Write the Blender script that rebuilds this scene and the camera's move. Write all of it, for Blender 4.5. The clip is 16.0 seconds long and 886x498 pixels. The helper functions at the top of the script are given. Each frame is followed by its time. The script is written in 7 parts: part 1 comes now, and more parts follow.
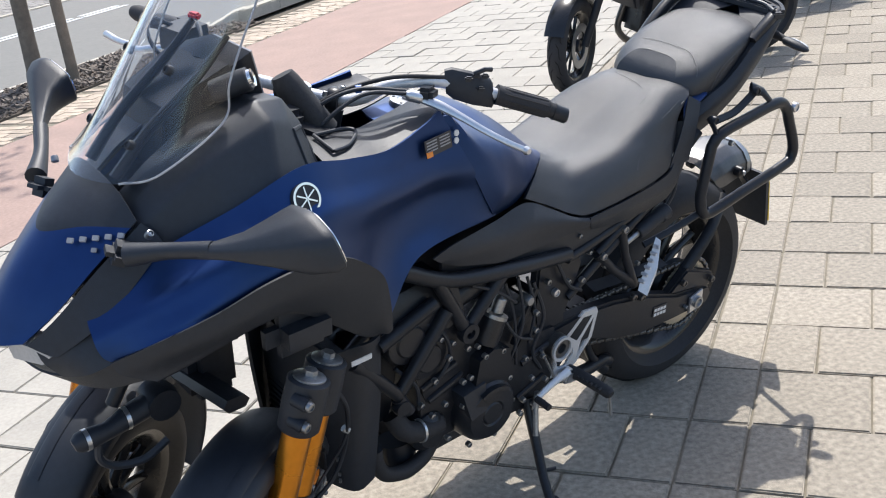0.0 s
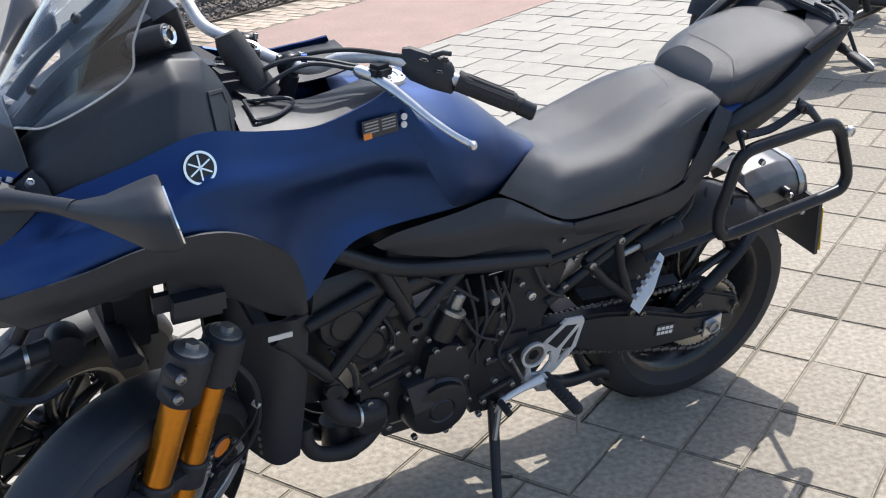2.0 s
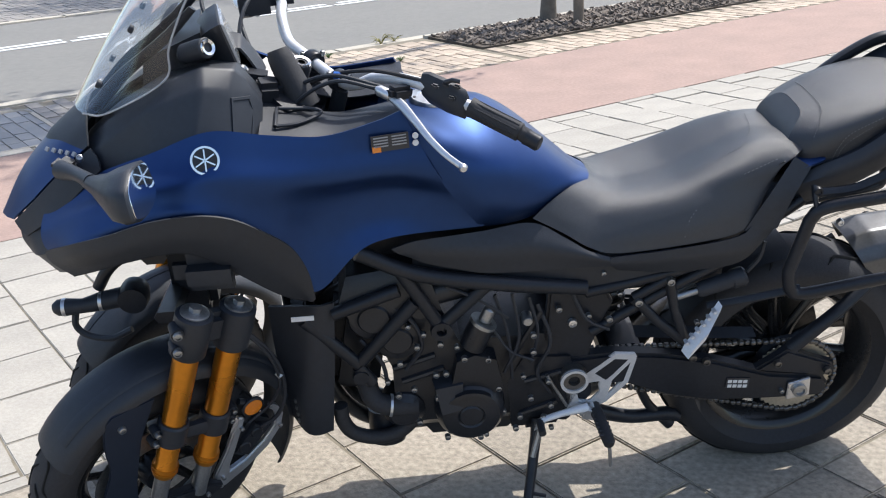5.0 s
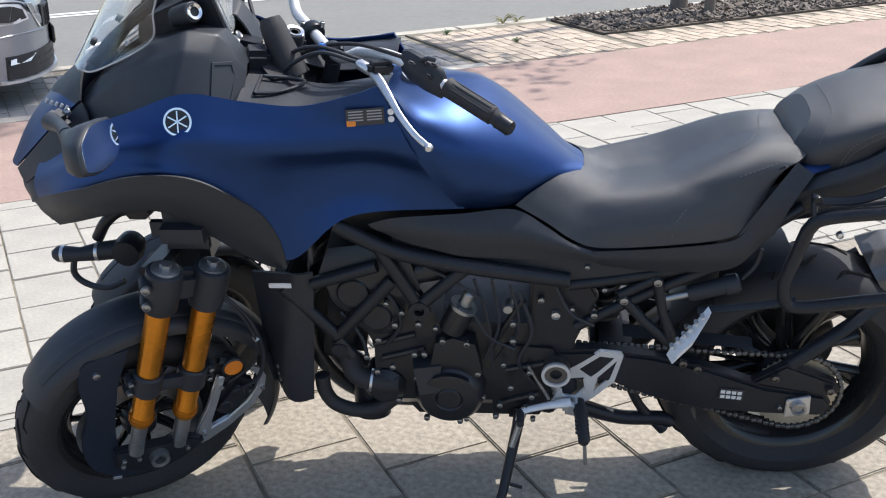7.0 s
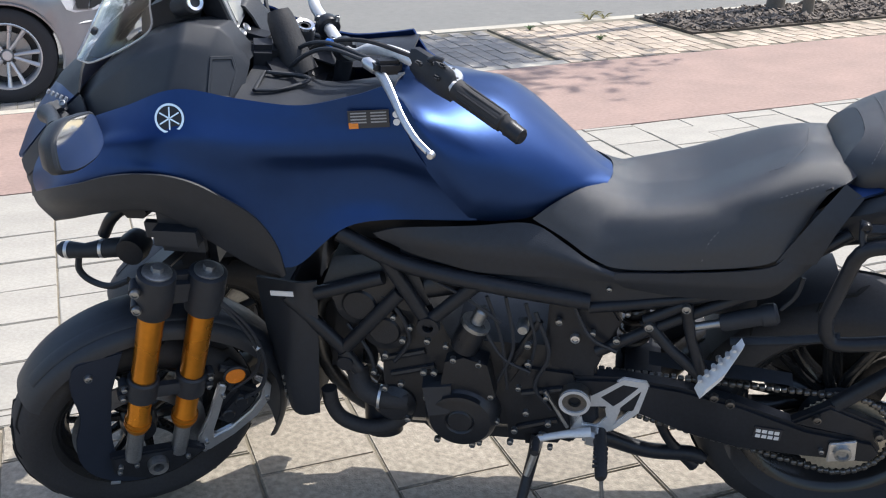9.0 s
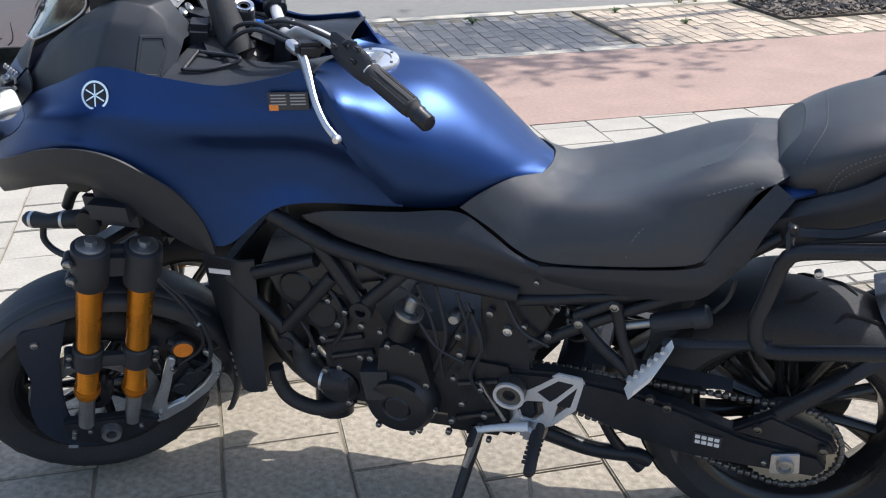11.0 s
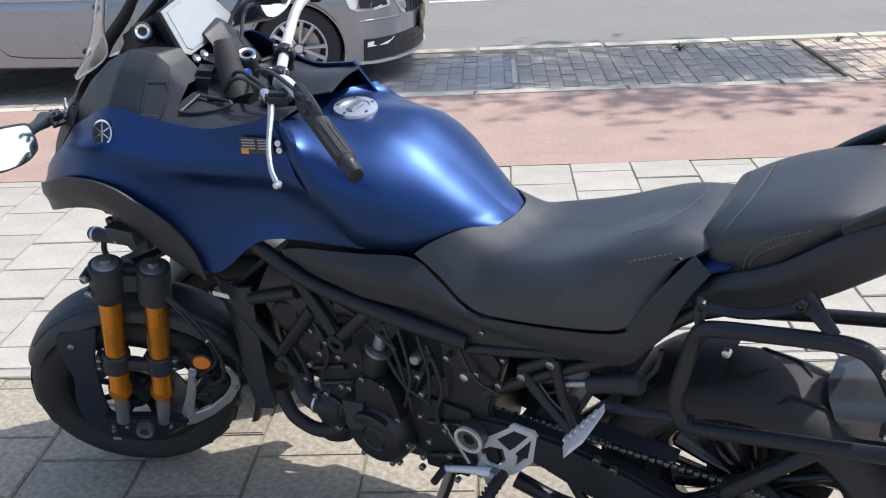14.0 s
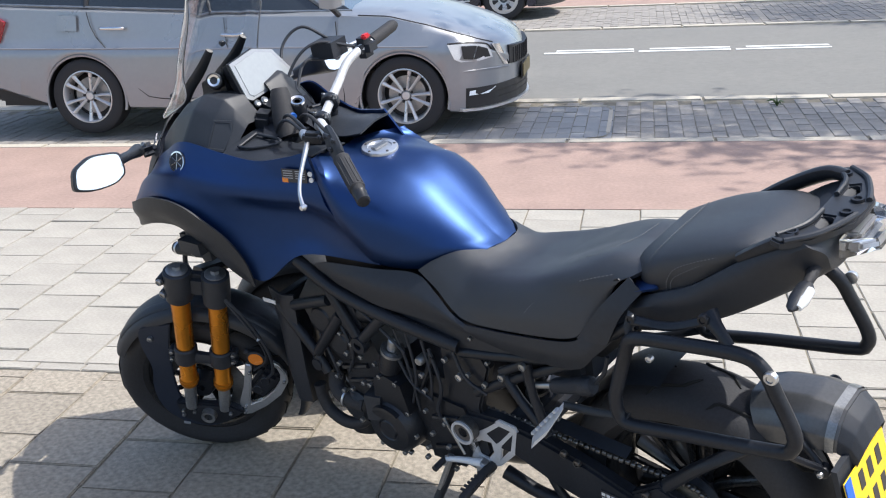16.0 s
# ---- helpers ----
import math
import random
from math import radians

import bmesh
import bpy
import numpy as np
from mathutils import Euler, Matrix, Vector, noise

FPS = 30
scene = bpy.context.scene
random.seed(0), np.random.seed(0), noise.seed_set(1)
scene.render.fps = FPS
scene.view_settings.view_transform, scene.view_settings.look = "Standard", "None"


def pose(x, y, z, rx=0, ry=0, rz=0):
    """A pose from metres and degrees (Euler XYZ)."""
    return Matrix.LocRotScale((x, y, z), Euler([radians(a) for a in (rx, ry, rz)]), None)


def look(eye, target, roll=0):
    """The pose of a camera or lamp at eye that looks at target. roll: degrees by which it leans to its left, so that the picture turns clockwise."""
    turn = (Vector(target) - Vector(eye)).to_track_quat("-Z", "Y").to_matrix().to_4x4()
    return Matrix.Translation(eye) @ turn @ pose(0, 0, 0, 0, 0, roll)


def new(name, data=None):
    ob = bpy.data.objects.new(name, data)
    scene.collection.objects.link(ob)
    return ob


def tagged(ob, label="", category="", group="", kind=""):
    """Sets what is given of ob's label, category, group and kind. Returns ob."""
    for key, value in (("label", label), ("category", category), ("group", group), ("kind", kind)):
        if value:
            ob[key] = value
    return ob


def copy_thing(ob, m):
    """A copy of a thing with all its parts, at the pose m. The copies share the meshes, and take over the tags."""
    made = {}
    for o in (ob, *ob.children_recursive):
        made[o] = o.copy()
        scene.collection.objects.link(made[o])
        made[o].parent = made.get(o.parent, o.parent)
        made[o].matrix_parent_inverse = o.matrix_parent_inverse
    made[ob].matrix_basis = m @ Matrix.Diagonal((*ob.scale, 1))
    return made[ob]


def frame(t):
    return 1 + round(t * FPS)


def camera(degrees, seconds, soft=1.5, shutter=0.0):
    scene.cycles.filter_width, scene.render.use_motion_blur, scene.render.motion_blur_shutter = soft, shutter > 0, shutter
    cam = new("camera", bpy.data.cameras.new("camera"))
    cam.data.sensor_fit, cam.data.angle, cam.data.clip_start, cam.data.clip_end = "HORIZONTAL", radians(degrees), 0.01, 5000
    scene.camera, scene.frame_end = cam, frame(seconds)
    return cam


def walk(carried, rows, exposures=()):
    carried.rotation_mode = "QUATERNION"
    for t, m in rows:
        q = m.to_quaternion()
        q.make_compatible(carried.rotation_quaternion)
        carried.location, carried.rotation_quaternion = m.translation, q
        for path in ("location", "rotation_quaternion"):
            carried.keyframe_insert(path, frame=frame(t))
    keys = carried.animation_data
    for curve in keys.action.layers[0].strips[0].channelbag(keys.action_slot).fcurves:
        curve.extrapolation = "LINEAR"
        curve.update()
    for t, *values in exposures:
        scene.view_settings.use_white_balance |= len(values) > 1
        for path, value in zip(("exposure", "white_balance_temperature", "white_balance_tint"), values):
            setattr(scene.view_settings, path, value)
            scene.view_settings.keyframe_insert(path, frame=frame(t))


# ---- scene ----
cam = camera(45.8, 16.0, soft=1.12)
PATH = [
    (0, (-1.463, -1.864, 1.544), (-0.295, -0.404, 0.834), -7.4),
    (0.5, (-1.35, -1.918, 1.526), (-0.253, -0.408, 0.806), -5.0),
    (1, (-1.215, -1.936, 1.515), (-0.19, -0.391, 0.766), -3.4),
    (1.5, (-1.088, -1.973, 1.524), (-0.145, -0.381, 0.764), -3.0),
    (2, (-0.991, -2.029, 1.537), (-0.13, -0.395, 0.768), -2.9),
    (2.5, (-0.866, -2.136, 1.549), (-0.127, -0.447, 0.774), -2.6),
    (3, (-0.773, -2.265, 1.57), (-0.171, -0.511, 0.822), -3.1),
    (3.5, (-0.676, -2.367, 1.569), (-0.215, -0.558, 0.851), -3.2),
    (3.7, (-0.621, -2.396, 1.567), (-0.21, -0.572, 0.856), -3.1),
    (5.8, (-0.15, -2.391, 1.542), (-0.08, -0.522, 0.833), -2.7),
    (6, (-0.109, -2.389, 1.561), (-0.066, -0.525, 0.836), -2.4),
    (6.5, (-0.023, -2.397, 1.548), (-0.039, -0.533, 0.823), -1.8),
    (7, (0.047, -2.393, 1.527), (-0.05, -0.532, 0.801), -1.3),
    (7.5, (0.071, -2.347, 1.52), (-0.076, -0.492, 0.789), -1.0),
    (8, (0.109, -2.285, 1.507), (-0.089, -0.433, 0.778), -0.4),
    (8.5, (0.144, -2.242, 1.506), (-0.089, -0.399, 0.764), -0.3),
    (9, (0.208, -2.218, 1.505), (-0.067, -0.378, 0.771), -0.9),
    (9.5, (0.279, -2.199, 1.513), (-0.033, -0.364, 0.781), -0.9),
    (10, (0.385, -2.19, 1.505), (0.024, -0.366, 0.768), -0.7),
    (10.2, (0.432, -2.178, 1.502), (0.046, -0.363, 0.757), -0.8),
    (12.3, (0.777, -1.979, 1.514), (0.09, -0.264, 0.746), -1.6),
    (12.5, (0.812, -1.957, 1.524), (0.097, -0.253, 0.76), -1.7),
    (13, (0.919, -1.915, 1.551), (0.132, -0.236, 0.802), -2.0),
    (13.5, (1.041, -1.899, 1.566), (0.167, -0.258, 0.829), -2.6),
    (14, (1.188, -1.907, 1.573), (0.214, -0.318, 0.846), -2.9),
    (14.5, (1.293, -1.941, 1.586), (0.251, -0.389, 0.877), -3.2),
    (15, (1.415, -1.983, 1.602), (0.315, -0.458, 0.922), -3.3),
    (15.5, (1.541, -2.031, 1.616), (0.392, -0.53, 0.964), -3.2),
    (16, (1.67, -2.067, 1.642), (0.47, -0.596, 1.01), -3.0),
]
walk(cam, [(t, look(eye, target, roll)) for t, eye, target, roll in PATH])

# ---- world and sun ----
SUN_DIR = Vector((0.46, 0.35, 1.0)).normalized()
world = bpy.data.worlds.new("world")
scene.world = world
world.use_nodes = True
wn = world.node_tree.nodes
sky = wn.new("ShaderNodeTexSky")
sky.sky_type = "NISHITA"
sky.sun_disc = False
sky.sun_elevation = math.asin(SUN_DIR.z)
sky.sun_rotation = math.atan2(SUN_DIR.x, SUN_DIR.y)
sky.dust_density = 2.0
wn["Background"].inputs["Strength"].default_value = 0.20
world.node_tree.links.new(sky.outputs["Color"], wn["Background"].inputs["Color"])
sun_data = bpy.data.lights.new("sun", "SUN")
sun_data.energy, sun_data.angle, sun_data.color = 4.25, radians(0.55), (1.0, 0.975, 0.94)
sun = new("sun", sun_data)
sun.matrix_world = look(SUN_DIR * 40, (0, 0, 0))
scene.view_settings.exposure = 0.28


# ---- materials ----
def material(name, color, rough=0.5, metal=0.0, vary=0.15, scale=8.0, bump=0.0, bump_scale=200.0, coat=0.0, random_tint=0.0, spec=0.5):
    """A surface with colour varied at two scales, uneven gloss and a fine relief."""
    m = bpy.data.materials.new(name)
    m.use_nodes = True
    nt = m.node_tree
    n, link = nt.nodes, nt.links.new
    bsdf = n["Principled BSDF"]
    coord = n.new("ShaderNodeTexCoord")
    big, small = n.new("ShaderNodeTexNoise"), n.new("ShaderNodeTexNoise")
    big.inputs["Scale"].default_value, small.inputs["Scale"].default_value = scale, scale * 14
    big.inputs["Detail"].default_value = small.inputs["Detail"].default_value = 4
    link(coord.outputs["Object"], big.inputs["Vector"])
    link(coord.outputs["Object"], small.inputs["Vector"])
    add = n.new("ShaderNodeMath")
    add.operation = "ADD"
    link(big.outputs["Fac"], add.inputs[0])
    link(small.outputs["Fac"], add.inputs[1])
    span = n.new("ShaderNodeMapRange")
    span.inputs["From Min"].default_value, span.inputs["From Max"].default_value = 0.7, 1.3
    span.inputs["To Min"].default_value, span.inputs["To Max"].default_value = 1 - vary, 1 + vary
    link(add.outputs[0], span.inputs["Value"])
    value = span.outputs[0]
    if random_tint:
        info = n.new("ShaderNodeObjectInfo")
        r = n.new("ShaderNodeMapRange")
        r.inputs["To Min"].default_value, r.inputs["To Max"].default_value = 1 - random_tint, 1 + random_tint
        link(info.outputs["Random"], r.inputs["Value"])
        mul = n.new("ShaderNodeMath")
        mul.operation = "MULTIPLY"
        link(value, mul.inputs[0])
        link(r.outputs[0], mul.inputs[1])
        value = mul.outputs[0]
    tint = n.new("ShaderNodeVectorMath")
    tint.operation = "SCALE"
    tint.inputs[0].default_value = color
    link(value, tint.inputs["Scale"])
    link(tint.outputs[0], bsdf.inputs["Base Color"])
    gloss = n.new("ShaderNodeMapRange")
    gloss.inputs["From Min"].default_value, gloss.inputs["From Max"].default_value = 0.3, 0.7
    gloss.inputs["To Min"].default_value, gloss.inputs["To Max"].default_value = max(rough - 0.07, 0.02), min(rough + 0.07, 1)
    link(big.outputs["Fac"], gloss.inputs["Value"])
    link(gloss.outputs[0], bsdf.inputs["Roughness"])
    bsdf.inputs["Metallic"].default_value = metal
    bsdf.inputs["Coat Weight"].default_value = coat
    bsdf.inputs["Specular IOR Level"].default_value = spec
    if bump:
        grain = n.new("ShaderNodeTexNoise")
        grain.inputs["Scale"].default_value = bump_scale
        grain.inputs["Detail"].default_value = 3
        link(coord.outputs["Object"], grain.inputs["Vector"])
        b = n.new("ShaderNodeBump")
        b.inputs["Strength"].default_value, b.inputs["Distance"].default_value = bump, 0.002
        link(grain.outputs["Fac"], b.inputs["Height"])
        link(b.outputs["Normal"], bsdf.inputs["Normal"])
    return m


def clear(name, color, rough, ior=1.45):
    m = bpy.data.materials.new(name)
    m.use_nodes = True
    b = m.node_tree.nodes["Principled BSDF"]
    b.inputs["Base Color"].default_value = (*color, 1)
    b.inputs["Roughness"].default_value = rough
    b.inputs["Transmission Weight"].default_value = 1.0
    b.inputs["IOR"].default_value = ior
    return m


BLUE = material("matt_blue_metallic_paint", (0.0095, 0.039, 0.140), 0.39, 0.82, 0.06, 3, 0.04, 900, coat=0.22)
BLUE.node_tree.nodes["Principled BSDF"].inputs["Coat Roughness"].default_value = 0.38
BLACK = material("matt_black_plastic", (0.0150, 0.0185, 0.026), 0.55, 0, 0.2, 6, 0.25, 700)
GREYBLACK = material("charcoal_plastic", (0.0165, 0.020, 0.027), 0.48, 0, 0.15, 6, 0.2, 800)
SATIN = material("satin_black_metal", (0.0165, 0.0185, 0.0235), 0.36, 0.0, 0.25, 9, 0.1, 300, spec=0.3)
ENGINE = material("dark_engine_casting", (0.0165, 0.0185, 0.0235), 0.34, 0.2, 0.3, 12, 0.3, 400)
VINYL = material("black_seat_vinyl", (0.020, 0.0235, 0.031), 0.42, 0, 0.14, 7, 0.5, 1100, spec=0.7)
RUBBER = material("tyre_rubber", (0.022, 0.022, 0.025), 0.72, 0, 0.25, 10, 0.3, 250)
GOLD = material("gold_anodised_aluminium", (0.60, 0.23, 0.022), 0.3, 0.8, 0.08, 5)
ALU = material("brushed_aluminium", (0.62, 0.63, 0.65), 0.33, 0.9, 0.08, 10)
SILVER = material("silver_painted_metal", (0.62, 0.63, 0.65), 0.4, 0.4, 0.08, 10)
STEEL = material("dull_steel", (0.33, 0.34, 0.35), 0.38, 0.9, 0.2, 14)
CHROME = material("polished_steel", (0.8, 0.8, 0.8), 0.12, 1, 0.05, 8)
ORANGE = material("amber_reflector", (0.75, 0.22, 0.02), 0.25, 0, 0.1, 20, coat=0.6)
WHITE = material("white_print", (0.7, 0.7, 0.7), 0.5, 0, 0.05, 30)
STICKER = material("black_sticker", (0.03, 0.03, 0.035), 0.35, 0, 0.1, 30)
MIRROR = material("mirror_glass", (0.9, 0.91, 0.92), 0.02, 1, 0.0, 3)
SCREEN = clear("clear_windscreen", (0.93, 0.95, 0.97), 0.02)
GLASS = clear("lamp_glass", (0.95, 0.96, 0.97), 0.03)

LENS = material("dark_lamp_lens", (0.35, 0.36, 0.38), 0.12, 0.1, 0.1, 10, coat=0.5)
SIGNAL = material("pale_signal_lens", (0.62, 0.63, 0.64), 0.15, 0.1, 0.1, 10, coat=0.5)
MUDGUARD = material("satin_grey_metal", (0.115, 0.117, 0.122), 0.34, 0.6, 0.12, 9)
DISPLAY = material("display_glass", (0.36, 0.38, 0.39), 0.25, 0.0, 0.05, 5, coat=1.0)
THREAD = material("light_thread", (0.15, 0.15, 0.155), 0.8, 0, 0.1, 50)
NAVY = material("dark_blue_paint", (0.020, 0.029, 0.050), 0.4, 0.4, 0.08, 4, 0.04, 900)

YELLOW = material("yellow_plate", (0.85, 0.58, 0.03), 0.4, 0, 0.05, 10)
PLATEBLUE = material("plate_blue", (0.02, 0.14, 0.62), 0.4, 0, 0.05, 10)
DARKSTEEL = material("dark_steel", (0.14, 0.135, 0.13), 0.35, 0.8, 0.25, 14)
BRASS = material("pale_sprocket_steel", (0.50, 0.46, 0.38), 0.4, 0.8, 0.15, 12)
REDPLASTIC = material("red_plastic", (0.5, 0.02, 0.03), 0.4, 0, 0.1, 20)
TEAL = material("blue_plastic", (0.02, 0.12, 0.45), 0.4, 0, 0.1, 20)
GREYPRINT = material("grey_print", (0.32, 0.32, 0.33), 0.5, 0, 0.05, 30)


# ---- mesh helpers ----
def part(name, bm, mat, parent=None, label="", smooth=True, pose_at=None):
    """Links a bmesh as one mesh object under a thing or a part."""
    me = bpy.data.meshes.new(name)
    bm.normal_update()
    bm.to_mesh(me)
    bm.free()
    me.materials.append(mat)
    if smooth:
        for p in me.polygons:
            p.use_smooth = True
        me.set_sharp_from_angle(angle=radians(38))
    ob = new(name, me)
    ob.parent = parent
    if pose_at is not None:
        ob.matrix_basis = pose_at
    if label:
        tagged(ob, label)
    return ob


def thing(name, at, label, category, group="", kind=""):
    e = new(name)
    e.matrix_basis = at
    return tagged(e, label, category, group, kind)


def solid(ob, depth, offset=-1.0):
    m = ob.modifiers.new("thickness", "SOLIDIFY")
    m.thickness, m.offset = depth, offset
    s = ob.modifiers.new("edges", "EDGE_SPLIT")
    s.split_angle = radians(42)
    return ob


def box(size, at=None, bevel=0.0, segments=2):
    bm = bmesh.new()
    bmesh.ops.create_cube(bm, size=1.0)
    bmesh.ops.scale(bm, vec=size, verts=bm.verts)
    if bevel:
        bmesh.ops.bevel(bm, geom=bm.edges[:], offset=bevel, segments=segments, affect="EDGES")
    if at is not None:
        bmesh.ops.transform(bm, matrix=at if isinstance(at, Matrix) else Matrix.Translation(at), verts=bm.verts)
    return bm


def spline(points, count):
    """A smooth run of count points through the given ones, at even steps."""
    p = np.array(points, float)
    if len(p) == 1:
        return np.repeat(p, count, 0)
    ext = np.vstack([2 * p[0] - p[1], p, 2 * p[-1] - p[-2]])
    dense = []
    for i in range(1, len(ext) - 2):
        a, b, c, d = ext[i - 1:i + 3]
        u = np.linspace(0, 1, 24, endpoint=False)[:, None]
        dense.append(0.5 * (2 * b + (c - a) * u + (2 * a - 5 * b + 4 * c - d) * u ** 2 + (3 * b - a - 3 * c + d) * u ** 3))
    dense = np.vstack([*dense, p[-1:]])
    along = np.concatenate([[0], np.cumsum(np.linalg.norm(np.diff(dense, axis=0), axis=1))])
    want = np.linspace(0, along[-1], count)
    return np.stack([np.interp(want, along, dense[:, k]) for k in range(p.shape[1])], 1)


def tube(points, radius, sides=12, count=0, closed=False, flat=1.0):
    """A round bar along a path; radius is one number or one a point. count: points of the smoothed path."""
    pts = np.array(points, float)
    rad = np.full(len(pts), radius, float) if np.isscalar(radius) else np.array(radius, float)
    if count:
        both = spline(np.c_[pts, rad], count)
        pts, rad = both[:, :3], both[:, 3]
    bm = bmesh.new()
    rings = []
    n = len(pts)
    up = None
    for i in range(n):
        a, b = (pts[(i - 1) % n], pts[(i + 1) % n]) if closed else (pts[max(i - 1, 0)], pts[min(i + 1, n - 1)])
        d = Vector(b - a).normalized()
        if up is None:
            up = d.orthogonal().normalized()
        up = (up - d * up.dot(d)).normalized()
        side = d.cross(up)
        rings.append([bm.verts.new(Vector(pts[i]) + float(rad[i]) * (math.cos(2 * math.pi * k / sides) * up + flat * math.sin(2 * math.pi * k / sides) * side)) for k in range(sides)])
    for i in range(n if closed else n - 1):
        r, q = rings[i], rings[(i + 1) % n]
        for k in range(sides):
            bm.faces.new((r[k], r[(k + 1) % sides], q[(k + 1) % sides], q[k]))
    if not closed:
        bm.faces.new(rings[0][::-1])
        bm.faces.new(rings[-1])
    bmesh.ops.recalc_face_normals(bm, faces=bm.faces)
    return bm


def lathe(profile, sides=32, axis="y", arc=360.0, start=0.0, close=False):
    """A turned shape: profile is (radius, height) along the axis. close: the profile is a ring."""
    bm = bmesh.new()
    full = arc >= 360
    steps = sides if full else sides + 1
    rings = []
    for k in range(steps):
        a = radians(start + arc * k / sides)
        c, s = math.cos(a), math.sin(a)
        rings.append([bm.verts.new((r * c, h, r * s) if axis == "y" else (r * c, r * s, h) if axis == "z" else (h, r * c, r * s)) for r, h in profile])
    m = len(profile)
    for k in range(sides):
        p, q = rings[k], rings[(k + 1) % steps]
        for i in range(m if close else m - 1):
            j = (i + 1) % m
            try:
                bm.faces.new((p[i], p[j], q[j], q[i]))
            except ValueError:
                pass
    if not full and close:
        bm.faces.new(rings[0])
        bm.faces.new(rings[-1])
    bmesh.ops.remove_doubles(bm, verts=bm.verts, dist=1e-6)
    bmesh.ops.recalc_face_normals(bm, faces=bm.faces)
    return bm


def prism(outline, depth, bevel=0.0, holes=()):
    """A plate: an outline in x and z, thick along y, from 0 to depth."""
    bm = bmesh.new()
    edges = []
    for ring in (outline, *holes):
        vs = [bm.verts.new((x, 0, z)) for x, z in ring]
        edges += [bm.edges.new((vs[i], vs[(i + 1) % len(vs)])) for i in range(len(vs))]
    if holes:
        bmesh.ops.triangle_fill(bm, use_beauty=True, use_dissolve=False, edges=edges)
    else:
        bm.faces.new(bm.verts[:])
    faces = bm.faces[:]
    out = bmesh.ops.extrude_face_region(bm, geom=faces)
    bmesh.ops.translate(bm, vec=(0, depth, 0), verts=[v for v in out["geom"] if isinstance(v, bmesh.types.BMVert)])
    bmesh.ops.recalc_face_normals(bm, faces=bm.faces)
    if bevel:
        rim = [e for e in bm.edges if len(e.link_faces) == 2 and e.calc_face_angle(0) > 1.0]
        bmesh.ops.bevel(bm, geom=rim, offset=bevel, segments=2, affect="EDGES")
    return bm


def patch(curves, nu=28, nv=14, mirror=False, close=False):
    """A smooth sheet through a few curves side by side. mirror: a second, mirrored run of the curves continues it past the middle."""
    rows = [spline(c, nu) for c in curves]
    if mirror:
        flip = np.array([1, -1, 1])
        rest = rows[:-1] if abs(np.array(curves[-1])[:, 1]).max() < 1e-6 else rows
        rows = rows + [r * flip for r in rest[::-1]]
        nv = nv * 2
    rows = np.array(rows)
    if close:
        rows = np.concatenate([rows, rows[:1]])
    grid = np.stack([spline(rows[:, i], nv) for i in range(nu)], 1)
    bm = bmesh.new()
    vs = [[bm.verts.new(p) for p in row] for row in grid]
    for i in range(nv - 1):
        for j in range(nu - 1):
            bm.faces.new((vs[i][j], vs[i][j + 1], vs[i + 1][j + 1], vs[i + 1][j]))
    if close:
        bmesh.ops.remove_doubles(bm, verts=bm.verts, dist=1e-5)
    bmesh.ops.recalc_face_normals(bm, faces=bm.faces)
    return bm


def closed_loft(rings, smooth_along=0, caps=True):
    """A closed skin over rings of equal count."""
    rings = np.array(rings, float)
    if smooth_along:
        rings = np.stack([spline(rings[:, k], smooth_along) for k in range(rings.shape[1])], 1)
    bm = bmesh.new()
    vs = [[bm.verts.new(p) for p in r] for r in rings]
    m = len(vs[0])
    for a, b in zip(vs, vs[1:]):
        for k in range(m):
            bm.faces.new((a[k], a[(k + 1) % m], b[(k + 1) % m], b[k]))
    if caps:
        bm.faces.new(vs[0][::-1])
        bm.faces.new(vs[-1])
    bmesh.ops.recalc_face_normals(bm, faces=bm.faces)
    return bm


def flipped(bm):
    bmesh.ops.scale(bm, vec=(1, -1, 1), verts=bm.verts)
    bmesh.ops.reverse_faces(bm, faces=bm.faces)
    return bm


def moved(bm, m):
    bmesh.ops.transform(bm, matrix=m, verts=bm.verts)
    return bm


def join(*bms):
    out = bmesh.new()
    for b in bms:
        me = bpy.data.meshes.new("piece")
        b.to_mesh(me)
        b.free()
        out.from_mesh(me)
        bpy.data.meshes.remove(me)
    return out


def rod(a, b, r, sides=12):
    return tube([a, b], r, sides)


def aim(a, d):
    """The pose at a whose y axis points along d."""
    return Matrix.Translation(a) @ Vector(d).to_track_quat("Y", "Z").to_matrix().to_4x4()


def bolt(parent, at, r=0.007, d=(0, -1, 0), mat=None, name="bolt"):
    bm = lathe([(0, 0.006), (r * 0.45, 0.006), (r * 0.5, 0.003), (r * 0.55, 0.003), (r * 0.55, 0.008), (r * 0.9, 0.007), (r, 0.004), (r, -0.004), (0, -0.004)], 12)
    return part(name, bm, mat or STEEL, parent, pose_at=aim(at, d))


# ---- ground and road ----
ROAD = pose(0, 0, 0, 0, 0, 28.0)
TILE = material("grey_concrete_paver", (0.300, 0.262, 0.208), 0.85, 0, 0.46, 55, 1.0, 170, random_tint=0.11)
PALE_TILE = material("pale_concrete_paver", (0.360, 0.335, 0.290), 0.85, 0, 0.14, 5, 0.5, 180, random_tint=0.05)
SAND = material("joint_sand", (0.20, 0.175, 0.13), 0.95, 0, 0.3, 20, 0.5, 300)
RED = material("red_asphalt", (0.335, 0.235, 0.195), 0.9, 0, 0.16, 3, 0.8, 250)
ASPHALT = material("grey_asphalt", (0.190, 0.185, 0.170), 0.9, 0, 0.1, 1.2, 0.8, 220)
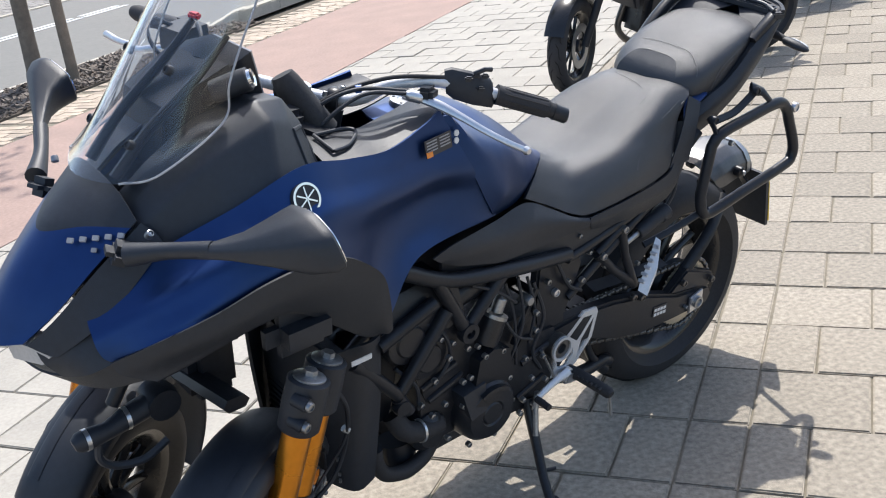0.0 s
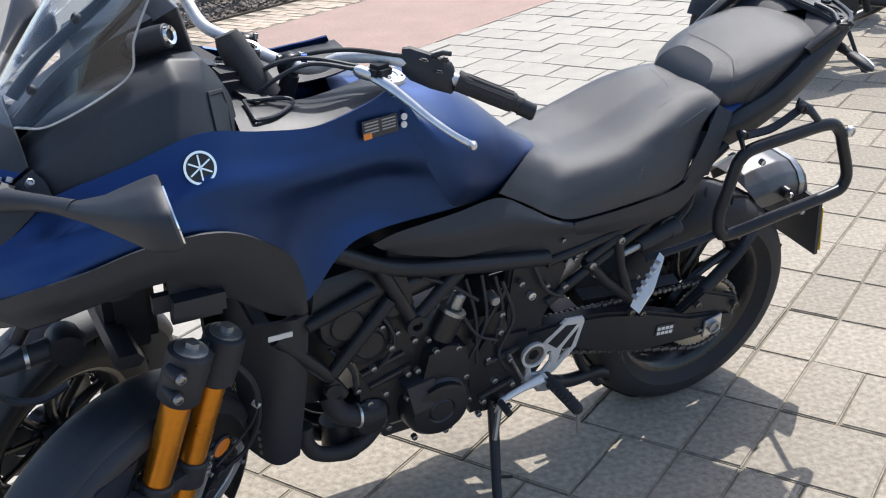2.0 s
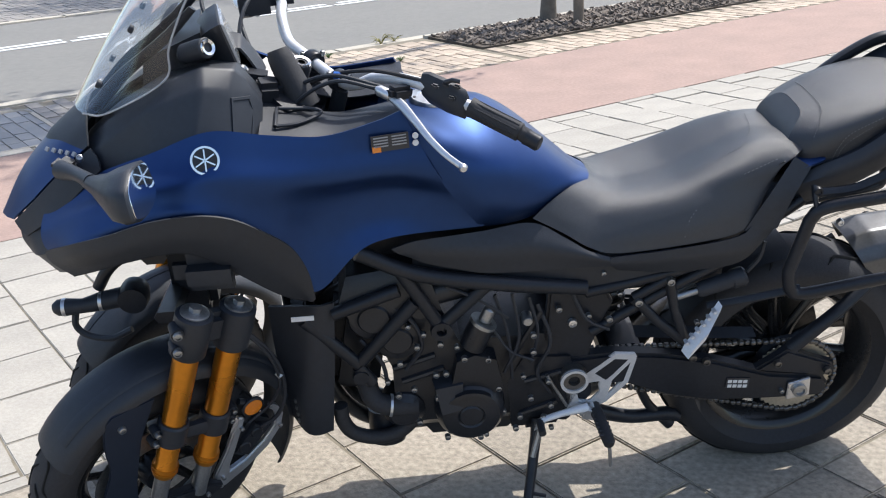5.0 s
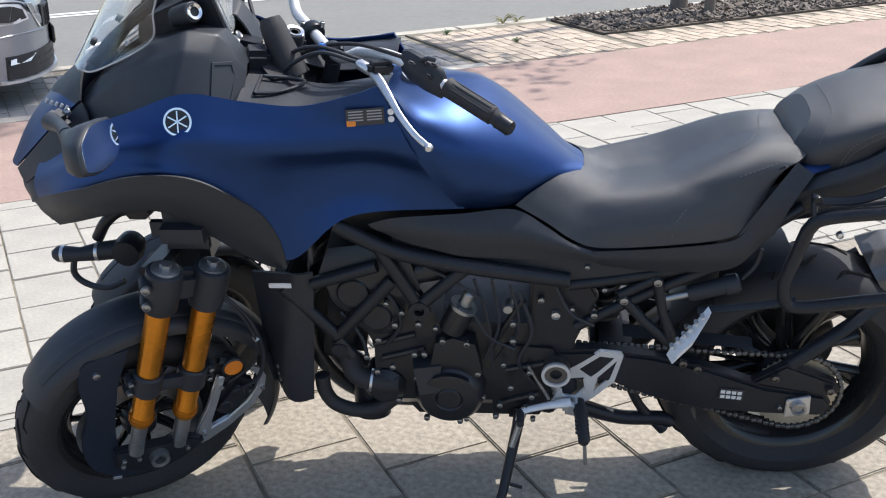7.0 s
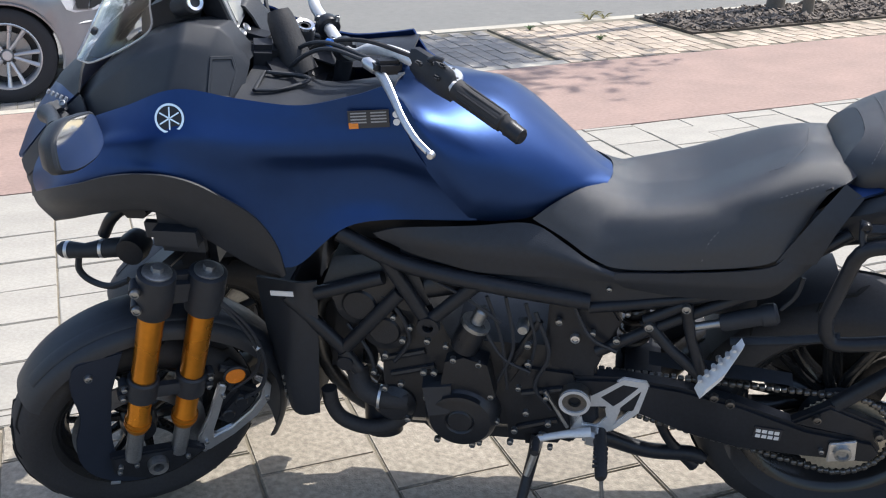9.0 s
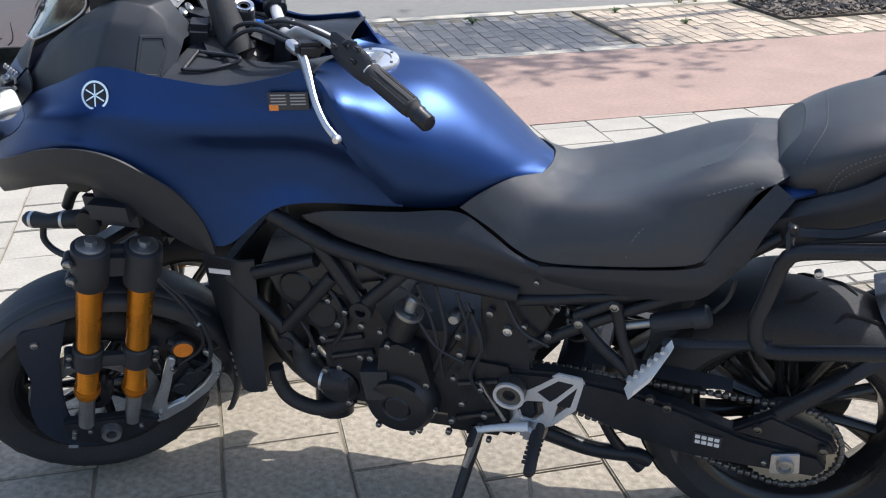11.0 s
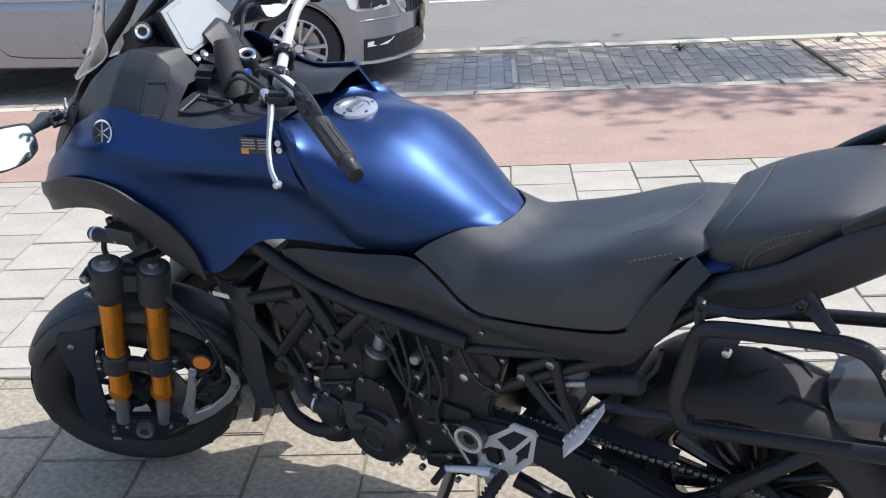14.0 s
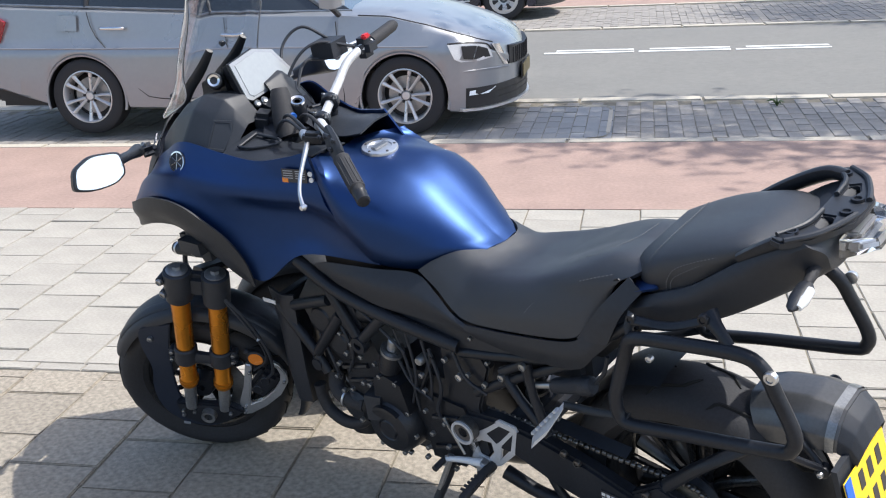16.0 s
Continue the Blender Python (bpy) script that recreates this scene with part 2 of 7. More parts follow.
BRICK = material("grey_clay_paver", (0.285, 0.265, 0.24), 0.85, 0, 0.25, 6, 0.6, 200, random_tint=0.12)
KERB = material("pale_concrete_kerb", (0.46, 0.42, 0.35), 0.9, 0, 0.15, 4, 0.5, 150, random_tint=0.06)
PAINT = material("white_road_paint", (0.72, 0.72, 0.70), 0.7, 0, 0.12, 7, 0.3, 200)
MULCH = material("dark_bark_mulch", (0.10, 0.08, 0.062), 0.95, 0, 0.6, 14, 1.0, 60)
EARTH = material("dry_earth", (0.12, 0.10, 0.075), 0.95, 0, 0.3, 0.4, 0.6, 40)


def slab(name, s0, s1, n0, n1, top, mat, label, category, thick=0.08, parent=None):
    bm = box((s1 - s0, n1 - n0, thick), ((s0 + s1) / 2, (n0 + n1) / 2, top - thick / 2))
    ob = part(name, bm, mat, parent, smooth=False)
    if parent is None:
        ob.matrix_basis = ROAD
        tagged(ob, label, category, kind="structure")
    return ob


sheet = bmesh.new()
bmesh.ops.create_grid(sheet, x_segments=40, y_segments=40, size=900)
ground = part("ground", sheet, EARTH, smooth=False)
ground.matrix_basis = pose(0, 0, -0.20)
tagged(ground, "bare sandy earth under and beyond the paved street", "ground", kind="structure")
LOW = -0.015
slab("road", -90, 90, 6.305, 11.02, LOW - 0.012, ASPHALT, "worn light grey asphalt carriageway with white centre markings", "road", 0.12)
slab("cycle_path", -60, 60, 2.93, 4.55, 0.0, RED, "faded red asphalt cycle path beside the paved footway", "cycle path", 0.15)
bay = slab("parking_bay", -20, 2.45, 4.69, 6.12, LOW - 0.005, SAND, "grey brick parking bay between cycle path and road", "parking bay")
far_bay = slab("parking_bay_far", -40, 60, 11.21, 13.72, LOW - 0.007, SAND, "grey brick parking strip on the other side of the road", "parking bay")
slab("cycle_path_far", -90, 90, 13.885, 15.7, -0.01, RED, "faded red asphalt cycle path on the other side of the road", "cycle path", 0.12)
slab("pavement_far", -90, 90, 15.704, 30, -0.01, PALE_TILE, "pale pavement on the other side of the road", "pavement", 0.12)


def kerb_row(name, s0, s1, n0, n1, top, label, step=1.0):
    row = thing(name, ROAD, label, "kerb", kind="structure")
    me = paver_mesh("kerb_stone", step - 0.008, n1 - n0 - 0.004, 0.14, 0.012, KERB)
    for k in range(int((s1 - s0) / step)):
        ob = new("kerb_stone", me)
        ob.parent, ob.matrix_basis = row, pose(s0 + step * (k + 0.5), (n0 + n1) / 2, top + 0.002 * math.sin(k * 2.3))
    slab(name + "_bed", s0, s1, n0 + 0.01, n1 - 0.01, top - 0.012, SAND, "", "", 0.1, row)


def paver_mesh(name, w, d, h, rim, mat, wobble=0.0):
    """A paver with worn edges; its top lies at zero."""
    bm = box((w, d, h), (0, 0, -h / 2))
    top = [e for e in bm.edges if all(v.co.z > -1e-4 for v in e.verts)]
    bmesh.ops.bevel(bm, geom=top, offset=rim, segments=2, affect="EDGES")
    me = bpy.data.meshes.new(name)
    bm.to_mesh(me)
    bm.free()
    me.materials.append(mat)
    return me


def lay(owner, name, places, mesh, near, seed, stuff_label):
    """Lays pavers: those in the near stretch as pieces of their own, the rest as one joined mesh."""
    rng = random.Random(seed)
    count, verts, faces = 0, [], []
    base = [v.co.copy() for v in mesh.vertices]
    polys = [tuple(p.vertices) for p in mesh.polygons]
    for s, n, turn in places:
        m = pose(s, n, rng.uniform(-0.0035, 0.0025), rng.uniform(-0.5, 0.5), rng.uniform(-0.5, 0.5), turn + rng.uniform(-0.5, 0.5))
        if near(s, n) and count < 300:
            ob = new(name, mesh)
            ob.parent, ob.matrix_basis = owner, m
            count += 1
        else:
            k = len(verts)
            verts += [m @ v for v in base]
            faces += [tuple(i + k for i in p) for p in polys]
    if verts:
        me = bpy.data.meshes.new(name + "_rest")
        me.from_pydata(verts, [], faces)
        me.materials.append(mesh.materials[0])
        ob = new(name + "_rest", me)
        ob.parent = owner
        tagged(ob, stuff_label, kind="stuff")


# ---- the motorcycle, in its own frame: x backwards, y to its right, z up ----
BIKE = Matrix.Translation((0.7456, 0.0193, -0.004)) @ Matrix.Rotation(radians(-1.75), 4, "Z") @ Matrix.Rotation(radians(10.86), 4, "X") @ Matrix.Translation((-0.755, 0, 0))
bike = thing("motorcycle", BIKE, "matt blue and black three-wheeled touring motorcycle leaning on its side stand", "motorcycle")


def both(name, build, mat, label="", depth=0.0, parent=bike):
    """A part and its mirrored twin on the other side."""
    made = []
    for side in (0, 1):
        bm = build()
        ob = part(name, flipped(bm) if side else bm, mat, parent, label)
        if depth:
            solid(ob, depth)
        made.append(ob)
    return made


def tyre_bm(R, h, rim_r, profile, grooves, seed):
    """A tyre with tread grooves cut between the blocks as slightly raised chevron bars."""
    prof = [(rim_r - 0.008, -h * 0.62), (rim_r + 0.012, -h * 0.80)]
    for k in range(21):
        a = math.pi * (k / 20 - 0.5)
        prof.append((R - profile + profile * max(math.cos(a), 0) ** 0.75, h * math.sin(a)))
    prof += [(rim_r + 0.012, h * 0.80), (rim_r - 0.008, h * 0.62)]
    return lathe(prof, 72)


def groove_bm(R, h, profile, a0, sign, size=1.0):
    """One tread groove: a thin dark strip that hugs the tyre's crown."""
    pts = []
    for k in range(7):
        u = 0.12 + 0.66 * k / 6
        a = math.asin(u)
        r = R - profile + profile * math.cos(a) ** 0.75 + 0.0006
        ang = a0 + sign * 0 + 0.30 * u + (0.16 if u > 0.5 else 0)
        pts.append((r * math.cos(ang), sign * h * u, r * math.sin(ang)))
    return tube(pts, [w * size for w in (0.001, 0.0028, 0.003, 0.003, 0.003, 0.0025, 0.001)], 6, 14)


GROOVE = material("tread_groove", (0.006, 0.006, 0.006), 0.9, 0, 0.1, 20)


def wheel(parent, at, R, width, rim_r, spokes, turn=0.0, profile=0.06, grooves=16):
    """A wheel with its axle along y: tyre, rim, spokes and hub."""
    w = new("wheel")
    w.parent = parent
    w.matrix_basis = at
    h = width / 2
    part("tyre", tyre_bm(R, h, rim_r, profile, grooves, 1), RUBBER, w, "black road tyre with fine tread grooves")
    part("tread", join(*[groove_bm(R, h, profile, 2 * math.pi * (k + (0.5 if s > 0 else 0)) / grooves, s, 1.6 if width > 0.15 else 1.0) for k in range(grooves) for s in (-1, 1)]), GROOVE, w)
    part("rim", lathe([(rim_r + 0.010, -h * 0.72), (rim_r + 0.010, -h * 0.64), (rim_r - 0.012, -h * 0.5), (rim_r - 0.028, 0), (rim_r - 0.012, h * 0.5), (rim_r + 0.010, h * 0.64), (rim_r + 0.010, h * 0.72), (rim_r - 0.006, h * 0.68), (rim_r - 0.022, h * 0.5), (rim_r - 0.04, 0), (rim_r - 0.022, -h * 0.5), (rim_r - 0.006, -h * 0.68)], 64, close=True), GLOSS, w, "gloss black cast rim")
    for k in range(spokes):
        bm = tube([(0.03, 0, 0), (0.08, 0, 0.006), (rim_r - 0.03, 0, 0.0)], [0.018, 0.013, 0.012], 8, 8, flat=0.7)
        part("spoke", bm, GLOSS, w, pose_at=pose(0, 0, 0, 0, 360 / spokes * k + turn, 0))
    part("hub", lathe([(0.012, -0.055), (0.034, -0.055), (0.042, -0.03), (0.042, 0.03), (0.034, 0.055), (0.012, 0.055)], 24, close=True), SATIN, w)
    return w


GLOSS = material("gloss_black_paint", (0.015, 0.015, 0.016), 0.2, 0, 0.1, 8)
rear_wheel = wheel(bike, pose(0.775, 0, 0.318), 0.322, 0.19, 0.222, 10, 8, 0.075, 13)
part("brake_disc", lathe([(0.05, 0.070), (0.135, 0.070), (0.135, 0.075), (0.05, 0.075)], 48, close=True), DARKSTEEL, rear_wheel, "dark steel rear brake disc")
part("drive_carrier", lathe([(0.03, -0.075), (0.07, -0.070), (0.08, -0.055), (0.07, -0.045), (0.03, -0.045)], 36, close=True), SATIN, rear_wheel)
for k in range(10):
    part("spoke_web", tube([(0.05, 0.02, 0), (0.12, 0.026, 0.012), (0.20, 0.02, 0.0)], [0.014, 0.012, 0.014], 8, 8, flat=1.6), GLOSS, rear_wheel, pose_at=pose(0, 0, 0, 0, 36 * k + 22, 0))
# both front wheels stand parallel, steered and leaning further than the frame
LEFT = BIKE.inverted() @ pose(-0.8046, -0.2355, 0.2638, 19.15, 0, 29.7)
RIGHT = BIKE.inverted() @ pose(-0.835, 0.270, 0.2638, 19.15, 0, 29.7)
FENDER_AT = pose(0.045, 0, 0.022)

# each front corner: wheel, fender, two fork legs and the brake, in the wheel's frame
for side, frame_of in ((-1, LEFT), (1, RIGHT)):
    grp = new("front_suspension")
    grp.parent = bike
    grp.matrix_basis = frame_of
    AXLE = pose(0, -side * 0.015, 0)
    mid = -side * 0.010
    wheel(bike, frame_of @ AXLE, 0.272, 0.118, 0.19, 10, 10, 0.05, 20)
    prof = [(0.276, mid + 0.074), (0.296, mid + 0.068), (0.309, mid + 0.046), (0.3155, mid + 0.020), (0.3165, mid), (0.3155, mid - 0.020), (0.309, mid - 0.046), (0.296, mid - 0.068), (0.276, mid - 0.074)]
    fender = part("front_fender", lathe([tuple(q) for q in spline(prof, 21)], 48, arc=122, start=32), GREYBLACK, grp, "matt dark front fender", pose_at=FENDER_AT)
    solid(fender, 0.004)
    ridge = part("fender_ridge", lathe([(0.3085, mid + side * 0.050), (0.313, mid + side * 0.046), (0.3175, mid + side * 0.028), (0.3170, mid + side * 0.020)], 40, arc=104, start=40), GREYBLACK, fender)
    solid(ridge, 0.003)
    rear_flap = part("fender_flap", lathe([tuple(q) for q in spline([(0.276, mid + 0.066), (0.292, mid + 0.058), (0.302, mid + 0.03), (0.304, mid), (0.302, mid - 0.03), (0.292, mid - 0.058), (0.276, mid - 0.066)], 17)], 20, arc=58, start=-24), GREYBLACK, grp, "matt dark rear flap of the fender", pose_at=FENDER_AT)
    solid(rear_flap, 0.003)
    # a skirt from the fender down beside the rim
    skirt = spline([(-0.02, 0.285), (-0.10, 0.272), (-0.128, 0.255), (-0.134, 0.19), (-0.124, 0.105), (-0.140, 0.03), (-0.138, -0.04), (-0.112, -0.095), (-0.055, -0.134), (0.02, -0.140), (0.06, -0.115), (0.0, -0.098), (-0.052, -0.05), (-0.064, 0.03), (-0.052, 0.17)], 44)
    part("fender_skirt", moved(prism([tuple(q) for q in skirt], 0.008, 0.0025), Matrix.Translation((0, side * 0.060 - 0.004, 0))), NAVY, grp, "dark blue side panel of the fender")
    bolt(grp, (-0.095, side * 0.066, 0.228), 0.009, (0, side, 0), STEEL)
    # small bright plate added as the glint on the rim's lower lip
    part("rim_clip", box((0.022, 0.004, 0.009), pose(-0.070, side * 0.066, -0.128, 0, 12, 0), 0.001), ALU, grp)
    # two fork legs
    for k, (top, foot) in enumerate((((0.062, side * 0.076, 0.500), (-0.026, side * 0.080, -0.036)), ((0.165, side * 0.066, 0.477), (0.076, side * 0.074, -0.050)))):
        top, foot = Vector(top), Vector(foot)
        d = foot - top
        leg = part("fork_leg", tube([top + d * 0.10, top + d * 0.42, top + d * 0.75, top + d * 0.765, top + d * 0.80, top + d * 0.82], [0.0275, 0.027, 0.0245, 0.028, 0.028, 0.024], 28), GOLD, grp, "gold anodised fork tube")
        for j in range(2):
            part("seal_ring", tube([top + d * (0.765 + 0.022 * j), top + d * (0.772 + 0.022 * j)], 0.0295, 24), GOLD, leg)
        part("slider", rod(top + d * 0.80, foot, 0.0185, 20), STEEL, leg, "grey lower fork slider")
        part("fork_cap", tube([top - d * 0.006, top - d * 0.002, top + d * 0.006], [0.025, 0.030, 0.030], 28), STEEL, leg, "bare metal fork cap")
        part("hexagon", tube([top - d * 0.026, top - d * 0.004], 0.013, 6), STEEL, leg)
        part("clamp", tube([top + d * 0.004, top + d * 0.010, top + d * 0.10, top + d * 0.185, top + d * 0.195], [0.034, 0.039, 0.040, 0.0385, 0.034], 32), BLACK, leg, "black fork clamp")
        part("brace_ring", tube([top + d * 0.532, top + d * 0.540, top + d * 0.632, top + d * 0.640], [0.030, 0.034, 0.034, 0.030], 28), BLACK, leg)
        for j in range(2):
            bolt(leg, top + d * (0.560 + 0.05 * j) + Vector((-0.040 if k == 0 else 0.040, side * 0.012, 0)), 0.0065, (0, side, 0))
            part("clamp_ear", tube([top + d * (0.560 + 0.05 * j) + Vector((-0.040 if k == 0 else 0.040, -side * 0.014, 0)), top + d * (0.560 + 0.05 * j) + Vector((-0.040 if k == 0 else 0.040, side * 0.010, 0))], 0.011, 10), BLACK, leg)
    part("fork_brace", closed_loft([[(x, side * (0.085 + y), z) for y, z in ((-0.010, -0.024), (0.006, -0.024), (0.010, -0.010), (0.004, 0.008), (-0.010, 0.008))] for x, z in ((0.03, 0), (0.07, 0), (0.105, 0))]), BLACK, grp).matrix_basis = pose(0, 0, 0.186, 0, 5, 0)
    part("fork_yoke", box((0.13, 0.045, 0.075), pose(0.108, side * 0.060, 0.438, 0, 12, 6), 0.014), BLACK, grp, "black yoke joining both fork legs")
    for z in (0.475, 0.430):
        part("pinch_ear", tube([(0.020, side * 0.070, z), (0.014, side * 0.100, z)], 0.013, 12), BLACK, grp)
        bolt(grp, (0.014, side * 0.101, z), 0.010, (-0.3, side, 0), STEEL)
    # axle carrier under the legs
    part("axle_carrier", moved(prism([(-0.075, -0.02), (0.10, -0.03), (0.14, -0.055), (0.07, -0.105), (0.0, -0.118), (-0.07, -0.085)], 0.026, 0.005), Matrix.Translation((0, side * 0.072 - 0.013, 0))), SATIN, grp)
    part("axle_nut", lathe([(0.0, -0.012), (0.011, -0.012), (0.013, 0.012), (0.022, 0.014), (0.024, 0.0), (0.024, -0.014), (0, -0.016)], 24), STEEL, grp, pose_at=aim((0.026, side * 0.090, -0.064), (0, side, 0)))
    for p in ((-0.055, -0.052), (-0.058, -0.068), (0.095, -0.06), (-0.02, -0.055)):
        bolt(grp, (p[0], side * 0.086, p[1]), 0.006, (0, side, 0))
    # caliper inside a bright hooked bracket
    hook = [(0.176, 0.134), (0.150, 0.035), (0.124, -0.030), (0.120, -0.070), (0.130, -0.084), (0.152, -0.080), (0.208, -0.045), (0.262, 0.004), (0.292, 0.055), (0.295, 0.095), (0.278, 0.128), (0.258, 0.142), (0.254, 0.130), (0.270, 0.112), (0.275, 0.090), (0.270, 0.062), (0.246, 0.026), (0.200, -0.016), (0.162, -0.034), (0.160, -0.018), (0.174, 0.035), (0.194, 0.126)]
    part("caliper_bracket", moved(prism(hook, 0.016, 0.004), Matrix.Translation((0, side * 0.060 - 0.008, 0))), ALU, grp, "bare aluminium caliper bracket")
    cal = part("caliper", box((0.070, 0.045, 0.115), pose(0.215, side * 0.045, 0.045, 0, 35, 0), 0.014), SATIN, grp, "black brake caliper")
    for p in ((0.195, 0.03), (0.225, 0.065)):
        part("piston_cap", lathe([(0, 0.004), (0.013, 0.004), (0.016, 0.001), (0.016, -0.01)], 20), SATIN, cal, pose_at=aim((p[0], side * 0.068, p[1]), (0, side, 0)))
    part("brake_disc", lathe([(0.095, -0.0025), (0.148, -0.0025), (0.148, 0.0025), (0.095, 0.0025)], 48, close=True), STEEL, grp, pose_at=pose(0, side * 0.028, 0))
    for p in ((0.136, -0.068), (0.142, -0.045), (0.285, 0.065), (0.184, 0.10)):
        bolt(grp, (p[0], side * 0.069, p[1]), 0.0055, (0, side, 0))
    refl = part("reflector", lathe([(0, -0.006), (0.022, -0.005), (0.024, 0), (0.022, 0.004), (0, 0.004)], 24), ORANGE, grp, "round amber side reflector", pose_at=aim((0.213, side * 0.064, 0.152), (0, side, 0)))
    part("reflector_frame", lathe([(0.0235, -0.005), (0.027, -0.005), (0.028, 0.002), (0.0235, 0.0045)], 28, close=True), BLACK, refl)
    part("reflector_stay", tube([(0.18, side * 0.055, 0.175), (0.213, side * 0.056, 0.152), (0.20, side * 0.05, 0.10)], 0.008, 8, 10), BLACK, grp)
    part("brake_hose", tube([(0.17, side * 0.085, 0.42), (0.235, side * 0.10, 0.33), (0.272, side * 0.10, 0.22), (0.268, side * 0.09, 0.13), (0.235, side * 0.07, 0.08)], 0.005, 8, 28), BLACK, grp)
    part("sensor_cable", tube([(0.165, side * 0.085, 0.42), (0.222, side * 0.105, 0.34), (0.258, side * 0.10, 0.24), (0.250, side * 0.08, 0.16), (0.20, side * 0.07, 0.11)], 0.0035, 8, 24), BLACK, grp)
    part("hose_clip", tube([(0.252, side * 0.095, 0.27), (0.258, side * 0.104, 0.262)], 0.008, 8), STEEL, grp)

# parallel arms that carry the two front wheels
for z0 in (0.66, 0.81):
    part("lean_arm", closed_loft([[(x0, y, z0 - y * 0.21 + dz) for x0, dz in ((-0.715, -0.014), (-0.68, -0.014), (-0.67, 0), (-0.68, 0.014), (-0.715, 0.014), (-0.725, 0))] for y in (-0.21, -0.10, 0.10, 0.21)]), SATIN, bike, "black cross arm of the leaning front axle")
part("arm_carrier", box((0.10, 0.13, 0.30), pose(-0.66, 0, 0.76), 0.02), SATIN, bike)
for sgn in (-1, 1):
    part("fork_tower", box((0.15, 0.075, 0.095), pose(-0.578, sgn * 0.252, 0.845 - (0.02 if sgn > 0 else 0)), 0.030, 4), BLACK, bike, "black cover above the fork legs")
rod_part = part("tie_rod", tube([(-0.965, -0.10, 0.678), (-0.955, -0.10, 0.68), (-0.935, -0.10, 0.68), (-0.90, -0.10, 0.68), (-0.86, -0.09, 0.682), (-0.80, -0.08, 0.685)], [0.012, 0.019, 0.020, 0.017, 0.022, 0.024], 16), BLACK, bike, "black tie rod with a rubber boot")
part("band", tube([(-0.945, -0.10, 0.68), (-0.937, -0.10, 0.68)], 0.0208, 16), ALU, rod_part)
part("band", tube([(-0.865, -0.09, 0.682), (-0.857, -0.09, 0.682)], 0.0228, 16), ALU, rod_part)
part("cable_loop", tube([(-0.92, -0.10, 0.665), (-0.925, -0.105, 0.63), (-0.90, -0.11, 0.605), (-0.85, -0.12, 0.60), (-0.80, -0.12, 0.62)], 0.008, 8, 24), BLACK, bike)
part("steering_link", tube([(-0.87, -0.06, 0.70), (-0.84, -0.06, 0.745), (-0.80, -0.05, 0.77), (-0.74, -0.04, 0.77)], 0.014, 10, 16), SATIN, bike)
part("link_joint", lathe([(0, -0.03), (0.032, -0.028), (0.036, 0), (0.032, 0.028), (0, 0.03)], 20), SATIN, bike, pose_at=pose(-0.79, -0.08, 0.685))

# ---- fairing ----
r0 = [(-0.90, -0.12, 0.965), (-0.78, -0.17, 1.040), (-0.66, -0.213, 1.095), (-0.54, -0.235, 1.142), (-0.43, -0.213, 1.116), (-0.32, -0.19, 1.095), (-0.22, -0.168, 1.108), (-0.165, -0.15, 1.122)]
r1 = [(-0.915, -0.150, 0.945), (-0.78, -0.205, 1.012), (-0.66, -0.244, 1.064), (-0.54, -0.259, 1.095), (-0.43, -0.232, 1.076), (-0.32, -0.203, 1.060), (-0.22, -0.176, 1.055), (-0.13, -0.165, 1.050)]
r2 = [(-0.92, -0.175, 0.925), (-0.79, -0.235, 0.995), (-0.67, -0.272, 1.045), (-0.545, -0.283, 1.06), (-0.43, -0.255, 1.03), (-0.31, -0.215, 1.005), (-0.20, -0.186, 1.0), (-0.10, -0.178, 0.99)]
r3 = [(-0.92, -0.185, 0.91), (-0.80, -0.25, 0.97), (-0.68, -0.287, 1.015), (-0.555, -0.296, 1.020), (-0.44, -0.248, 0.965), (-0.32, -0.180, 0.948), (-0.19, -0.150, 0.945), (-0.06, -0.162, 0.925)]
r4 = [(-0.915, -0.195, 0.895), (-0.81, -0.262, 0.948), (-0.69, -0.296, 0.99), (-0.565, -0.306, 1.0), (-0.46, -0.268, 0.92), (-0.36, -0.196, 0.87), (-0.22, -0.152, 0.885), (-0.03, -0.152, 0.875)]
r5 = [(-0.905, -0.205, 0.888), (-0.82, -0.265, 0.935), (-0.69, -0.298, 0.975), (-0.575, -0.306, 0.985), (-0.47, -0.283, 0.895), (-0.375, -0.235, 0.755), (-0.24, -0.178, 0.832), (0.003, -0.142, 0.832)]
both("side_fairing", lambda: patch([r0, r1, r2, r3, r4, r5], 72, 40), BLUE, "matt metallic blue side fairing", 0.005)
a0 = [(-0.912, -0.205, 0.888), (-0.84, -0.255, 0.928), (-0.76, -0.288, 0.960), (-0.67, -0.306, 0.992), (-0.58, -0.312, 1.002), (-0.513, -0.304, 0.985), (-0.454, -0.29, 0.942), (-0.406, -0.272, 0.89), (-0.38, -0.255, 0.82), (-0.372, -0.25, 0.748)]
a1 = [(-0.900, -0.215, 0.870), (-0.83, -0.262, 0.905), (-0.75, -0.29, 0.928), (-0.67, -0.303, 0.952), (-0.59, -0.306, 0.955), (-0.53, -0.296, 0.932), (-0.474, -0.28, 0.888), (-0.428, -0.265, 0.835), (-0.40, -0.252, 0.785), (-0.382, -0.247, 0.745)]
a2 = [(-0.855, -0.250, 0.852), (-0.80, -0.268, 0.872), (-0.74, -0.28, 0.892), (-0.67, -0.285, 0.906), (-0.61, -0.282, 0.903), (-0.555, -0.274, 0.868), (-0.505, -0.264, 0.823), (-0.455, -0.254, 0.778), (-0.42, -0.246, 0.752), (-0.395, -0.242, 0.742)]
